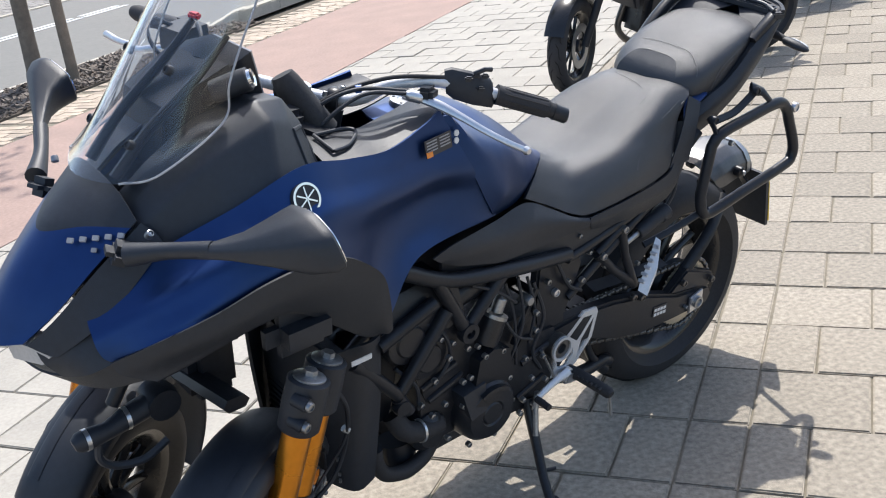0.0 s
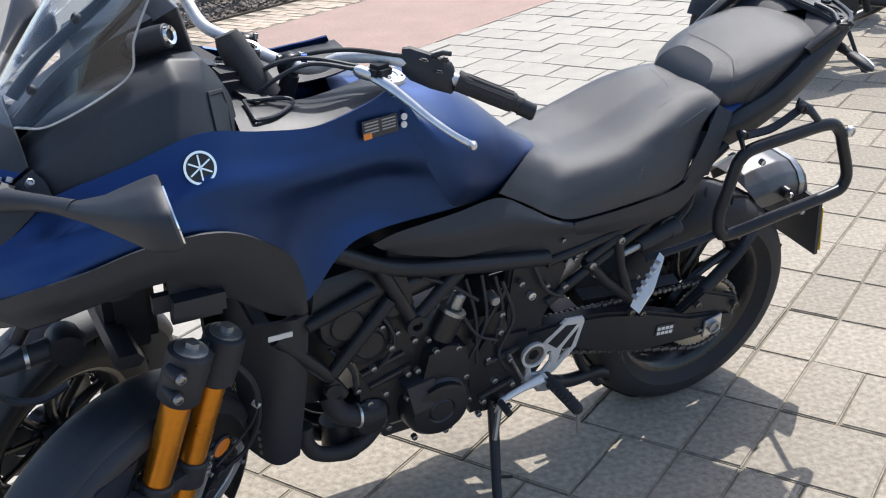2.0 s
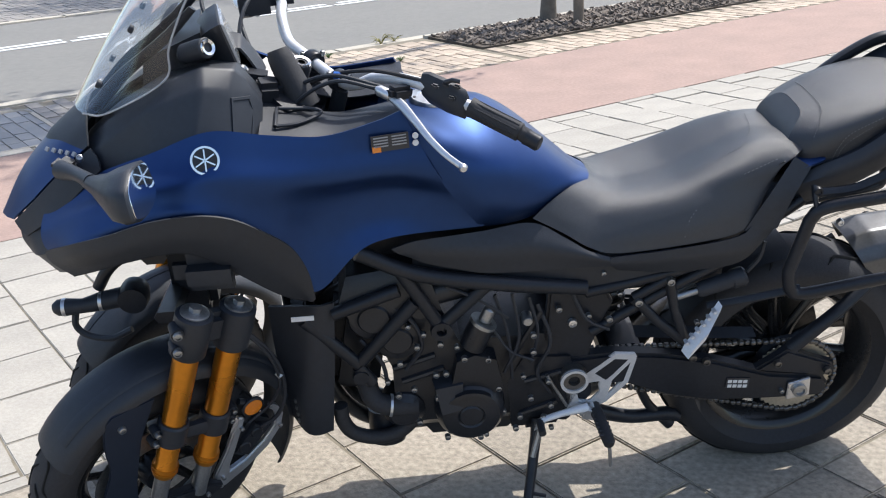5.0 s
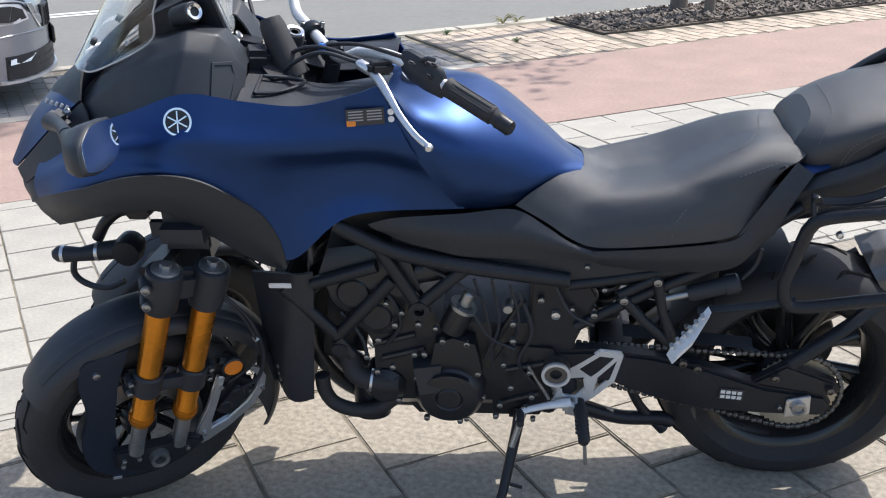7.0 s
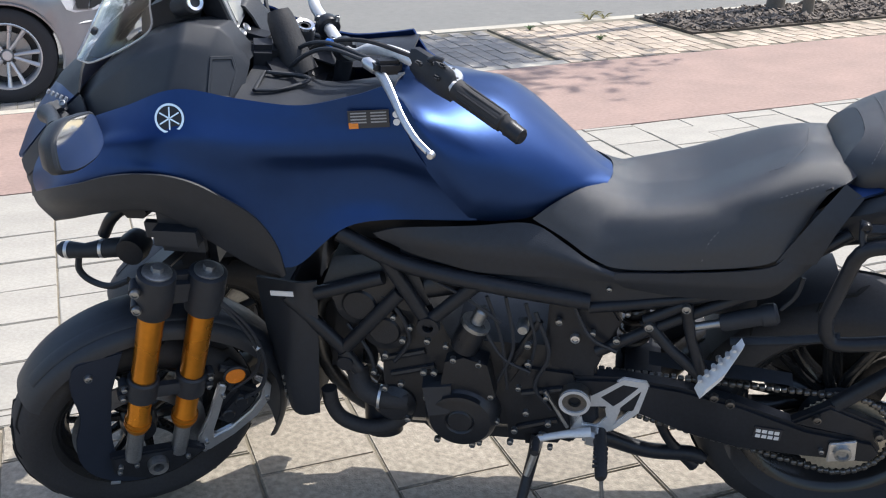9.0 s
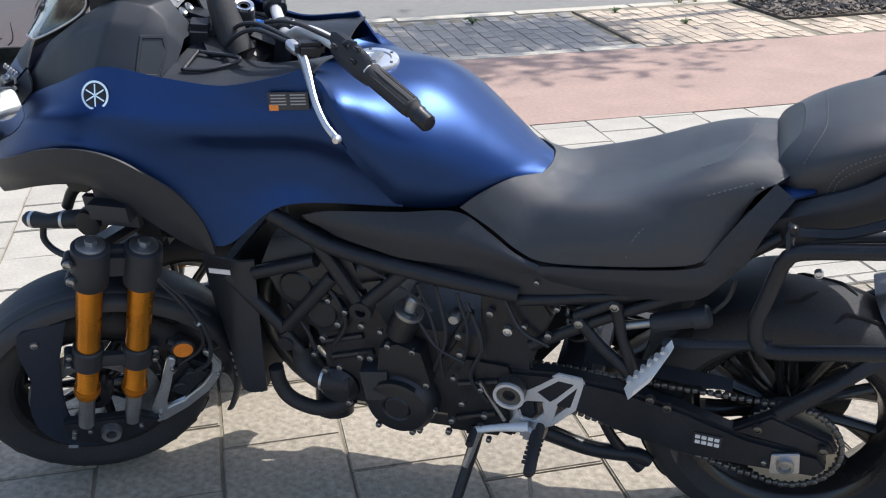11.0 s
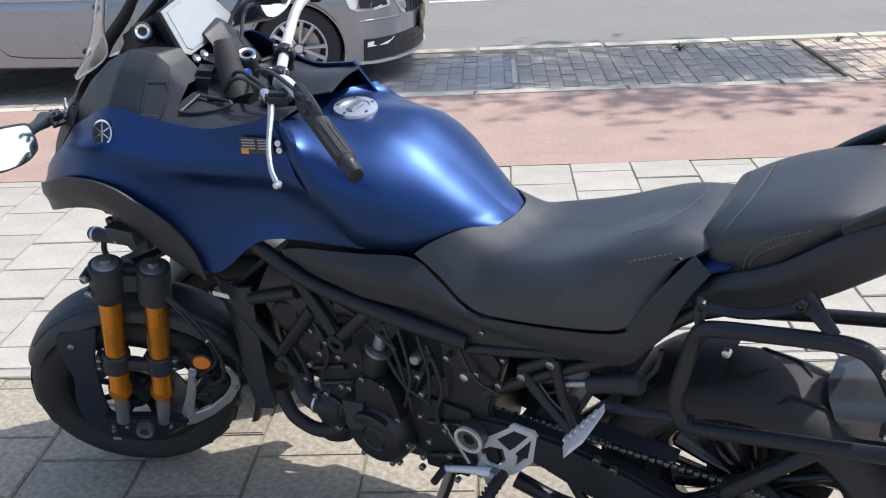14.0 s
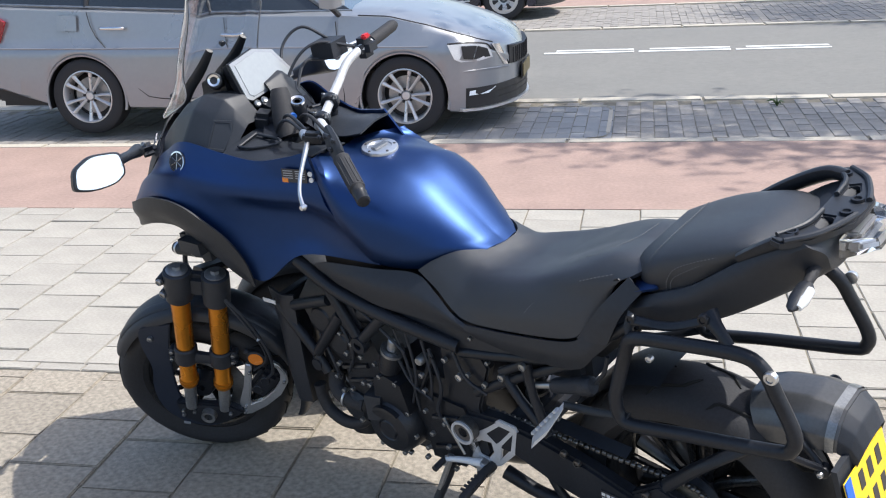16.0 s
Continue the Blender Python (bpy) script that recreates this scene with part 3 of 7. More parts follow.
both("wheel_arch_panel", lambda: patch([[(x, y * 1.03, z + 0.004) for x, y, z in a0], [(x, y * 1.035, z) for x, y, z in a1], a2], 54, 14), BLACK, "matt black lower fairing over the front wheel", 0.005)
both("arch_lining", lambda: patch([a2, [(x, y + 0.10, z + 0.035) for x, y, z in a2], [(x + 0.01, y + 0.20, z + 0.05) for x, y, z in a2]], 40, 8), SATIN, "", 0.004)
# nose between the two sides
n0 = [(-0.80, -0.135, 1.085), (-0.88, -0.125, 1.02), (-0.95, -0.11, 0.955), (-1.005, -0.085, 0.905)]
n1 = [(-0.805, -0.085, 1.125), (-0.89, -0.075, 1.055), (-0.97, -0.065, 0.975), (-1.03, -0.05, 0.895)]
n2 = [(-0.81, 0, 1.145), (-0.90, 0, 1.075), (-0.985, 0, 0.985), (-1.05, 0, 0.885)]
def between(p, q, k):
    return tuple((1 - k) * c + k * d for c, d in zip(p, q))


m0, m1, m2 = between(n0[0], n0[1], 0.14), between(n1[0], n1[1], 0.72), between(n2[1], n2[2], 0.22)
solid(part("nose_top", patch([[n0[0], m0], [n1[0], m1], [n2[0], n2[1], m2]], 12, 12, mirror=True), BLACK, bike, "matt black panel below the windscreen"), 0.005)
nose = solid(part("nose_cowl", patch([[m0, *n0[1:]], [m1, *n1[1:]], [m2, *n2[2:]]], 24, 12, mirror=True), BLUE, bike, "pointed matt blue nose cowl"), 0.005)
for count, start, end, size in ((5, (-0.896, -0.086, 1.062), (-0.830, -0.136, 1.069), 0.0115), (2, (-0.871, -0.116, 1.048), (-0.853, -0.130, 1.049), 0.0095)):
    for k in range(count):
        part("letter_bar", box((size, 0.004, size * 0.8), aim(between(start, end, k / (count - 1)), (-0.55, -0.5, 0.66)), 0.0008), GREYPRINT, nose)
both("nose_side", lambda: patch([[(-0.795, -0.140, 1.082), (-0.88, -0.130, 1.016), (-0.95, -0.115, 0.950), (-1.0, -0.090, 0.902)], [(-0.78, -0.158, 1.066), (-0.865, -0.152, 0.998), (-0.925, -0.140, 0.945), (-0.985, -0.112, 0.893)], [(-0.775, -0.174, 1.048), (-0.85, -0.172, 0.98), (-0.908, -0.165, 0.935), (-0.968, -0.130, 0.885)]], 14, 8), BLACK, "matt black panel beside the nose", 0.004)
cheek0 = [(-0.90, -0.12, 0.965), (-0.95, -0.11, 0.93), (-0.99, -0.09, 0.895)]
cheek1 = [(-0.915, -0.15, 0.925), (-0.955, -0.135, 0.895), (-0.985, -0.11, 0.87)]
cheek2 = [(-0.905, -0.205, 0.885), (-0.94, -0.175, 0.862), (-0.965, -0.13, 0.845)]
both("headlight_surround", lambda: patch([cheek0, cheek1, cheek2], 12, 10), BLACK, "", 0.004)
chin0 = [(-0.905, -0.205, 0.885), (-0.945, -0.16, 0.855), (-0.985, -0.09, 0.842), (-1.0, 0, 0.84)]
chin1 = [(-0.87, -0.235, 0.852), (-0.91, -0.17, 0.818), (-0.94, -0.09, 0.80), (-0.95, 0, 0.795)]
both("chin_panel", lambda: patch([chin0, chin1], 16, 6), BLACK, "", 0.004)
for sgn in (-1, 1):
    lamp = part("headlight", closed_loft([[(-1.015, sgn * 0.02, 0.885), (-0.995, sgn * 0.085, 0.895), (-0.975, sgn * 0.12, 0.885), (-0.985, sgn * 0.10, 0.862), (-1.01, sgn * 0.03, 0.850)], [(-0.97, sgn * 0.02, 0.89), (-0.95, sgn * 0.085, 0.90), (-0.93, sgn * 0.12, 0.89), (-0.94, sgn * 0.10, 0.862), (-0.97, sgn * 0.03, 0.850)]]), LENS, bike, "clear headlight lens")
# black cowl between fairing and windscreen
def creased(rows, fillet=0.12):
    """A faceted panel whose edges are slightly rounded along and across."""
    def ease(points):
        p = [Vector(q) for q in points]
        out = [p[0]]
        for a, b, c in zip(p, p[1:], p[2:]):
            out += [b.lerp(a, fillet), b.lerp(a, fillet * 0.4) * 0.5 + b.lerp(c, fillet * 0.4) * 0.5, b.lerp(c, fillet)]
        return out + [p[-1]]
    lines = [ease(r) for r in rows]
    grid = list(zip(*[ease([l[k] for l in lines]) for k in range(len(lines[0]))]))
    bm = bmesh.new()
    vs = [[bm.verts.new(p) for p in r] for r in grid]
    for a, b in zip(vs, vs[1:]):
        for k in range(len(a) - 1):
            bm.faces.new((a[k], a[k + 1], b[k + 1], b[k]))
    bmesh.ops.recalc_face_normals(bm, faces=bm.faces)
    return bm


COWL = [[(-0.87, -0.125, 0.975), (-0.84, -0.112, 1.035), (-0.82, -0.090, 1.070), (-0.81, -0.050, 1.085)],
        [(-0.78, -0.160, 1.025), (-0.765, -0.142, 1.092), (-0.75, -0.105, 1.130), (-0.74, -0.050, 1.140)],
        [(-0.675, -0.200, 1.070), (-0.664, -0.153, 1.162), (-0.645, -0.118, 1.194), (-0.64, -0.045, 1.194)],
        [(-0.575, -0.224, 1.115), (-0.549, -0.166, 1.205), (-0.555, -0.118, 1.230), (-0.54, -0.040, 1.214)],
        [(-0.505, -0.207, 1.098), (-0.499, -0.141, 1.184), (-0.492, -0.106, 1.216), (-0.49, -0.040, 1.206)],
        [(-0.462, -0.178, 1.082), (-0.460, -0.112, 1.163), (-0.470, -0.097, 1.186), (-0.475, -0.040, 1.184)],
        [(-0.449, -0.165, 1.080), (-0.444, -0.100, 1.133), (-0.446, -0.085, 1.142), (-0.448, -0.030, 1.138)]]
both("cowl", lambda: creased(COWL), GREYBLACK, "matt charcoal angular cowl beside the instruments", 0.005)


def cowl_panel_bm():
    """A raised five-cornered plate on the cowl's rear face."""
    ring = [Vector(q) for q in ((-0.499, -0.150, 1.172), (-0.466, -0.121, 1.162), (-0.460, -0.128, 1.135), (-0.465, -0.172, 1.094), (-0.500, -0.197, 1.106))]
    mid = sum(ring, Vector()) / 5
    out = Vector((0.45, -0.75, 0.48)).normalized()
    return closed_loft([[tuple(mid + (q - mid) * k + out * h) for q in ring] for k, h in ((1.04, -0.012), (1.04, 0.000), (1.0, 0.003), (0.86, 0.003), (0.83, 0.001))])


both("cowl_panel", cowl_panel_bm, GREYBLACK, "raised panel on the cowl")
t0 = [(-0.455, -0.200, 1.095), (-0.38, -0.196, 1.090), (-0.30, -0.182, 1.084), (-0.22, -0.163, 1.098), (-0.15, -0.145, 1.112)]
t1 = [(-0.45, -0.12, 1.112), (-0.38, -0.12, 1.102), (-0.30, -0.115, 1.094), (-0.22, -0.105, 1.105), (-0.15, -0.09, 1.112)]
t2 = [(-0.45, -0.05, 1.12), (-0.38, -0.05, 1.10), (-0.30, -0.04, 1.08), (-0.22, -0.03, 1.085), (-0.15, -0.03, 1.10)]
both("inner_panel", lambda: patch([t0, t1, t2], 24, 12), GREYBLACK, "charcoal inner fairing panel with a recess", 0.004)
both("recess_rim", lambda: tube([(-0.420, -0.155, 1.108), (-0.375, -0.140, 1.104), (-0.330, -0.098, 1.104), (-0.345, -0.080, 1.108), (-0.418, -0.088, 1.118)], 0.004, 8, 48, closed=True), GREYBLACK)
SCREEN_SIDE = [(-0.748, -0.130, 1.150), (-0.625, -0.135, 1.212), (-0.606, -0.136, 1.275), (-0.575, -0.135, 1.340), (-0.53, -0.130, 1.42), (-0.51, -0.118, 1.50)]
SCREEN_OB = part("windscreen", patch([
    SCREEN_SIDE,
    [(-0.805, -0.098, 1.140), (-0.71, -0.104, 1.225), (-0.65, -0.105, 1.315), (-0.60, -0.104, 1.39), (-0.555, -0.100, 1.46), (-0.53, -0.09, 1.53)],
    [(-0.84, 0, 1.135), (-0.76, 0, 1.25), (-0.68, 0, 1.355), (-0.62, 0, 1.43), (-0.57, 0, 1.49), (-0.54, 0, 1.55)]], 26, 12, mirror=True), SCREEN, bike, "tall clear plastic windscreen")
solid(SCREEN_OB, 0.004)
for sgn in (-1, 1):
    part("screen_edge", tube([(x, -sgn * y, z) for x, y, z in ((-0.805, -0.098, 1.140), *SCREEN_SIDE)], 0.0022, 6, 60), LENS, SCREEN_OB)
SCREEN_OB.visible_shadow = False
for sgn in (-1, 1):
    part("screen_bracket", tube([(-0.79, sgn * 0.05, 1.13), (-0.72, sgn * 0.055, 1.20), (-0.62, sgn * 0.06, 1.275), (-0.56, sgn * 0.06, 1.33)], [0.018, 0.016, 0.014, 0.010], 10, 14, flat=0.5), SATIN, bike, "black windscreen bracket")
    for q in ((-0.765, 1.19), (-0.68, 1.30)):
        bolt(bike, (q[0], sgn * 0.075, q[1]), 0.009, (-0.8, 0, 0.5), BLACK)
part("instrument_hood", closed_loft([[(-0.70, -0.03, 1.10), (-0.70, 0.13, 1.10), (-0.68, 0.13, 1.22), (-0.68, -0.03, 1.22)], [(-0.55, -0.045, 1.14), (-0.56, 0.14, 1.14), (-0.575, 0.14, 1.265), (-0.555, -0.045, 1.275)]]), SATIN, bike)
FACE_RING = [Vector(q) for q in ((-0.512, -0.050, 1.290), (-0.528, 0.050, 1.300), (-0.540, 0.128, 1.272), (-0.520, 0.165, 1.205), (-0.512, 0.160, 1.186), (-0.490, -0.020, 1.178), (-0.486, -0.040, 1.190))]


def face_loop(size, out):
    """The outline of the instrument's face, scaled about its middle and moved along its normal."""
    mid = sum(FACE_RING, Vector()) / len(FACE_RING)
    nrm = Vector((0.93, 0.16, 0.33)).normalized()
    return [tuple(mid + (q - mid) * size + nrm * out) for q in FACE_RING]


dash = part("instrument_panel", closed_loft([face_loop(0.8, -0.05), face_loop(1.0, -0.025), face_loop(1.04, -0.004), face_loop(1.0, 0.0)]), SATIN, bike, "instrument panel with a glossy screen reflecting the sky")
# the border's pale grey paints in the sky it reflects
part("display_rim", closed_loft([face_loop(0.99, -0.002), face_loop(0.985, 0.003), face_loop(0.84, 0.003), face_loop(0.83, 0.001)]), LENS, dash, "glossy border of the display, reflected sky put into its pale grey")
part("display", closed_loft([face_loop(0.84, 0.0), face_loop(0.835, 0.0045)]), DISPLAY, dash, "glossy grey display glass")
for y in (-0.008, 0.018):
    part("button", lathe([(0, -0.008), (0.0095, -0.007), (0.011, 0.004), (0.008, 0.007), (0.004, 0.005), (0, 0.005)], 18), STEEL, dash, pose_at=aim((-0.487, y, 1.166), (0.8, 0, 0.5)))
socket = part("power_socket", lathe([(0, 0.03), (0.019, 0.03), (0.021, 0.028), (0.022, 0.0), (0.020, -0.04), (0, -0.04)], 24), BLACK, bike, "black round accessory socket", pose_at=aim((-0.562, -0.070, 1.247), (0.75, -0.6, 0.35)))
part("socket_ring", lathe([(0.010, 0.0), (0.016, 0.002), (0.017, -0.004), (0.010, -0.003)], 24, close=True), CHROME, socket, pose_at=pose(0, 0.034, 0))
part("socket_arm", tube([(-0.59, -0.05, 1.235), (-0.60, -0.02, 1.21), (-0.59, 0.0, 1.18)], 0.016, 10, 10), SATIN, bike)

# ---- tank, seats and tail ----
k0 = [(-0.16, -0.152, 1.112), (-0.10, -0.176, 0.99), (-0.03, -0.16, 0.878), (0.008, -0.142, 0.838), (0.10, -0.135, 0.838), (0.165, -0.120, 0.872), (0.215, -0.095, 0.898), (0.255, -0.06, 0.898)]
k1 = [(-0.14, -0.155, 1.115), (-0.06, -0.178, 1.01), (0.0, -0.176, 0.94), (0.05, -0.166, 0.905), (0.11, -0.150, 0.893), (0.17, -0.122, 0.905), (0.22, -0.085, 0.908), (0.258, -0.05, 0.902)]
k2 = [(-0.17, -0.11, 1.102), (-0.07, -0.135, 1.06), (0.0, -0.143, 1.02), (0.06, -0.142, 0.99), (0.12, -0.125, 0.962), (0.18, -0.095, 0.938), (0.225, -0.065, 0.918), (0.262, -0.035, 0.905)]
k3 = [(-0.20, -0.06, 1.078), (-0.09, -0.065, 1.071), (0.0, -0.068, 1.058), (0.07, -0.07, 1.03), (0.13, -0.065, 0.995), (0.185, -0.052, 0.957), (0.23, -0.035, 0.925), (0.264, -0.02, 0.905)]
k4 = [(-0.21, 0, 1.068), (-0.10, 0, 1.072), (0.0, 0, 1.062), (0.07, 0, 1.038), (0.13, 0, 1.003), (0.185, 0, 0.963), (0.23, 0, 0.928), (0.265, 0, 0.905)]
solid(part("tank_cover", patch([k0, k1, k2, k3, k4], 48, 22, mirror=True), BLUE, bike, "matt metallic blue fuel tank cover"), 0.005)
cap = part("fuel_cap", lathe([(0, 0.006), (0.030, 0.006), (0.032, 0.009), (0.046, 0.008), (0.048, 0.004), (0.048, -0.01)], 40), ALU, bike, "round brushed metal fuel cap", pose_at=aim((-0.092, 0.032, 1.063), (0.12, 0, 1)))
for k in range(5):
    part("bolt", lathe([(0, 0.0018), (0.0035, 0.0015), (0.004, -0.002)], 12), DARKSTEEL, cap, pose_at=pose(0.039 * math.cos(k * 1.257), 0.0085, 0.039 * math.sin(k * 1.257)))
part("cap_flap", box((0.05, 0.006, 0.018), (0, 0.009, 0), 0.002), STEEL, cap)
s0 = [(0.112, -0.140, 0.838), (0.177, -0.152, 0.803), (0.234, -0.165, 0.768), (0.292, -0.172, 0.752), (0.43, -0.18, 0.763), (0.56, -0.172, 0.776), (0.60, -0.168, 0.805), (0.638, -0.16, 0.868), (0.672, -0.15, 0.93)]
s1 = [(0.15, -0.132, 0.868), (0.20, -0.142, 0.838), (0.25, -0.152, 0.815), (0.30, -0.168, 0.803), (0.43, -0.184, 0.815), (0.55, -0.179, 0.84), (0.60, -0.17, 0.87), (0.645, -0.16, 0.907), (0.685, -0.15, 0.938)]
s2 = [(0.20, -0.112, 0.892), (0.24, -0.118, 0.872), (0.275, -0.125, 0.858), (0.32, -0.142, 0.858), (0.43, -0.160, 0.876), (0.55, -0.162, 0.912), (0.61, -0.155, 0.928), (0.66, -0.145, 0.942), (0.71, -0.14, 0.95)]
s3 = [(0.255, -0.062, 0.893), (0.28, -0.07, 0.877), (0.31, -0.08, 0.868), (0.35, -0.09, 0.868), (0.44, -0.10, 0.888), (0.55, -0.105, 0.935), (0.62, -0.10, 0.962), (0.67, -0.10, 0.968), (0.74, -0.10, 0.965)]
s4 = [(0.265, 0, 0.895), (0.29, 0, 0.878), (0.32, 0, 0.870), (0.36, 0, 0.870), (0.45, 0, 0.892), (0.55, 0, 0.938), (0.62, 0, 0.967), (0.67, 0, 0.975), (0.74, 0, 0.97)]
seat = solid(part("rider_seat", patch([s0, s1, s2, s3, s4], 44, 24, mirror=True), VINYL, bike, "black vinyl rider seat with stitched seams"), 0.010)


def stitches(parent, pts, count, mat=None):
    """A run of small stitches along a seam."""
    line = spline(pts, count * 2)
    for i in range(0, count * 2 - 1, 2):
        part("stitch", rod(line[i], line[i + 1], 0.0009, 5), mat or THREAD, parent)


stitches(seat, [(0.445, -0.183, 0.785), (0.458, -0.183, 0.83), (0.50, -0.172, 0.873), (0.56, -0.163, 0.908), (0.62, -0.157, 0.932), (0.66, -0.149, 0.944)], 30)
stitches(seat, [(0.565, -0.10, 0.943), (0.60, -0.09, 0.957), (0.64, -0.02, 0.975), (0.655, 0.06, 0.978)], 20)
PILLION = [
    [(0.700, 0.092, 0.905), (0.735, 0.130, 0.903), (0.80, 0.143, 0.925), (0.88, 0.143, 0.978), (0.96, 0.130, 1.026), (1.030, 0.095, 1.040)],
    [(0.694, 0.098, 0.935), (0.735, 0.138, 0.944), (0.80, 0.149, 0.974), (0.88, 0.147, 1.010), (0.96, 0.132, 1.041), (1.044, 0.092, 1.046)],
    [(0.706, 0.090, 0.972), (0.750, 0.126, 0.986), (0.81, 0.136, 1.010), (0.88, 0.134, 1.034), (0.96, 0.119, 1.053), (1.048, 0.080, 1.050)],
    [(0.734, 0.062, 1.002), (0.772, 0.080, 1.015), (0.82, 0.090, 1.032), (0.885, 0.090, 1.050), (0.96, 0.080, 1.062), (1.044, 0.052, 1.054)],
    [(0.740, 0.0, 1.008), (0.775, 0.0, 1.020), (0.82, 0.0, 1.036), (0.885, 0.0, 1.053), (0.96, 0.0, 1.064), (1.046, 0.0, 1.056)]]
PILLION = [[(x, -y, z - 0.010) for x, y, z in row] for row in PILLION]
pillion = solid(part("pillion_seat", patch(PILLION, 34, 22, mirror=True), VINYL, bike, "thick black vinyl passenger seat with white stitching"), 0.012)
for k, name in ((0, "pillion_front"), (-1, "pillion_back")):
    end = [row[k] for row in PILLION]
    part(name, patch([end, [(x, -y, z) for x, y, z in end]], 14, 8), VINYL, pillion)
for off in (0.0, 0.010):
    stitches(pillion, [(0.742 + off, -0.130, 0.9650), (0.752 + off, -0.120, 0.9840), (0.772 + off, -0.080, 1.0080), (0.777 + off, -0.03, 1.0125), (0.777 + off, 0.04, 1.0120), (0.774 + off, 0.078, 1.0090)], 30)
    stitches(pillion, [(0.785 + off, -0.145, 0.9150), (0.792 + off, -0.151, 0.9450), (0.815 + off, -0.150, 0.9760 - off), (0.88, -0.146, 1.0060 - off), (0.97, -0.130, 1.0320 - off)], 30)
# side covers
both("side_panel", lambda: patch([[(-0.205, -0.178, 0.812), (-0.155, -0.180, 0.828), (-0.08, -0.168, 0.828), (0.0, -0.150, 0.824), (0.108, -0.128, 0.822), (0.177, -0.143, 0.789), (0.234, -0.161, 0.757), (0.30, -0.172, 0.736)], [(-0.19, -0.18, 0.80), (-0.13, -0.186, 0.80), (-0.06, -0.182, 0.793), (0.0, -0.175, 0.785), (0.10, -0.162, 0.778), (0.18, -0.165, 0.760), (0.27, -0.175, 0.737), (0.30, -0.175, 0.729)], [(-0.175, -0.175, 0.79), (-0.13, -0.180, 0.77), (-0.06, -0.176, 0.746), (0.0, -0.172, 0.728), (0.10, -0.162, 0.717), (0.18, -0.162, 0.717), (0.27, -0.170, 0.718), (0.30, -0.172, 0.718)]], 34, 12), BLACK, "matt black side panel under the tank", 0.005)
both("rear_side_cover", lambda: patch([[(0.28, -0.178, 0.745), (0.43, -0.184, 0.758), (0.565, -0.176, 0.771), (0.605, -0.171, 0.80), (0.636, -0.155, 0.852), (0.656, -0.142, 0.884)], [(0.28, -0.175, 0.725), (0.43, -0.178, 0.725), (0.57, -0.172, 0.735), (0.63, -0.168, 0.775), (0.668, -0.156, 0.830), (0.704, -0.142, 0.876)], [(0.30, -0.160, 0.70), (0.42, -0.160, 0.685), (0.57, -0.158, 0.69), (0.63, -0.16, 0.745), (0.69, -0.155, 0.815), (0.735, -0.14, 0.862)]], 28, 12), BLACK, "matt black cover below the seat", 0.005)
both("seat_infill", lambda: patch([[(0.585, -0.155, 0.775), (0.640, -0.138, 0.855), (0.700, -0.104, 0.925)], [(0.62, -0.158, 0.775), (0.665, -0.142, 0.85), (0.715, -0.110, 0.915)], [(0.66, -0.155, 0.775), (0.695, -0.142, 0.85), (0.735, -0.116, 0.903)]], 10, 8), BLACK, "black cover between seat and tail", 0.004)
both("blue_accent", lambda: patch([[(0.664, -0.122, 0.880), (0.690, -0.096, 0.899), (0.714, -0.066, 0.916)], [(0.712, -0.118, 0.899), (0.728, -0.102, 0.909), (0.740, -0.088, 0.917)], [(0.764, -0.112, 0.916), (0.766, -0.110, 0.9175), (0.768, -0.108, 0.919)]], 10, 8), BLUE, "small matt blue panel beside the seat", 0.006)
TAIL = [
    [(0.690, 0.128, 0.868), (0.76, 0.150, 0.906), (0.84, 0.156, 0.942), (0.92, 0.155, 0.998), (1.0, 0.148, 1.052), (1.062, 0.135, 1.080)],
    [(0.690, 0.152, 0.852), (0.76, 0.168, 0.888), (0.85, 0.172, 0.926), (0.93, 0.170, 0.978), (1.01, 0.162, 1.034), (1.078, 0.145, 1.070)],
    [(0.705, 0.156, 0.825), (0.77, 0.160, 0.852), (0.86, 0.160, 0.888), (0.95, 0.152, 0.934), (1.04, 0.136, 0.992), (1.098, 0.110, 1.040)],
    [(0.720, 0.135, 0.800), (0.80, 0.135, 0.822), (0.89, 0.132, 0.866), (0.95, 0.122, 0.898), (1.04, 0.105, 0.955), (1.100, 0.085, 0.998)],
    [(0.740, 0.0, 0.790), (0.83, 0.0, 0.815), (0.90, 0.0, 0.856), (0.96, 0.0, 0.888), (1.04, 0.0, 0.944), (1.100, 0.0, 0.985)]]
TAIL = [[(x, -y, z) for x, y, z in row] for row in TAIL]
solid(part("tail_cover", patch(TAIL, 32, 18, mirror=True), BLACK, bike, "matt black tail cover"), 0.005)
both("tail_deck", lambda: patch([TAIL[0], [(0.70, -0.10, 0.87), (0.77, -0.10, 0.900), (0.85, -0.10, 0.940), (0.92, -0.09, 0.985), (1.0, -0.06, 1.035), (1.07, 0.0, 1.066)]], 20, 4), BLACK, "", 0.003)
part("tail_panel", patch([[row[-1] for row in TAIL], [(x, -y, z) for x, y, z in (row[-1] for row in TAIL)]], 12, 10), GREYBLACK, bike)

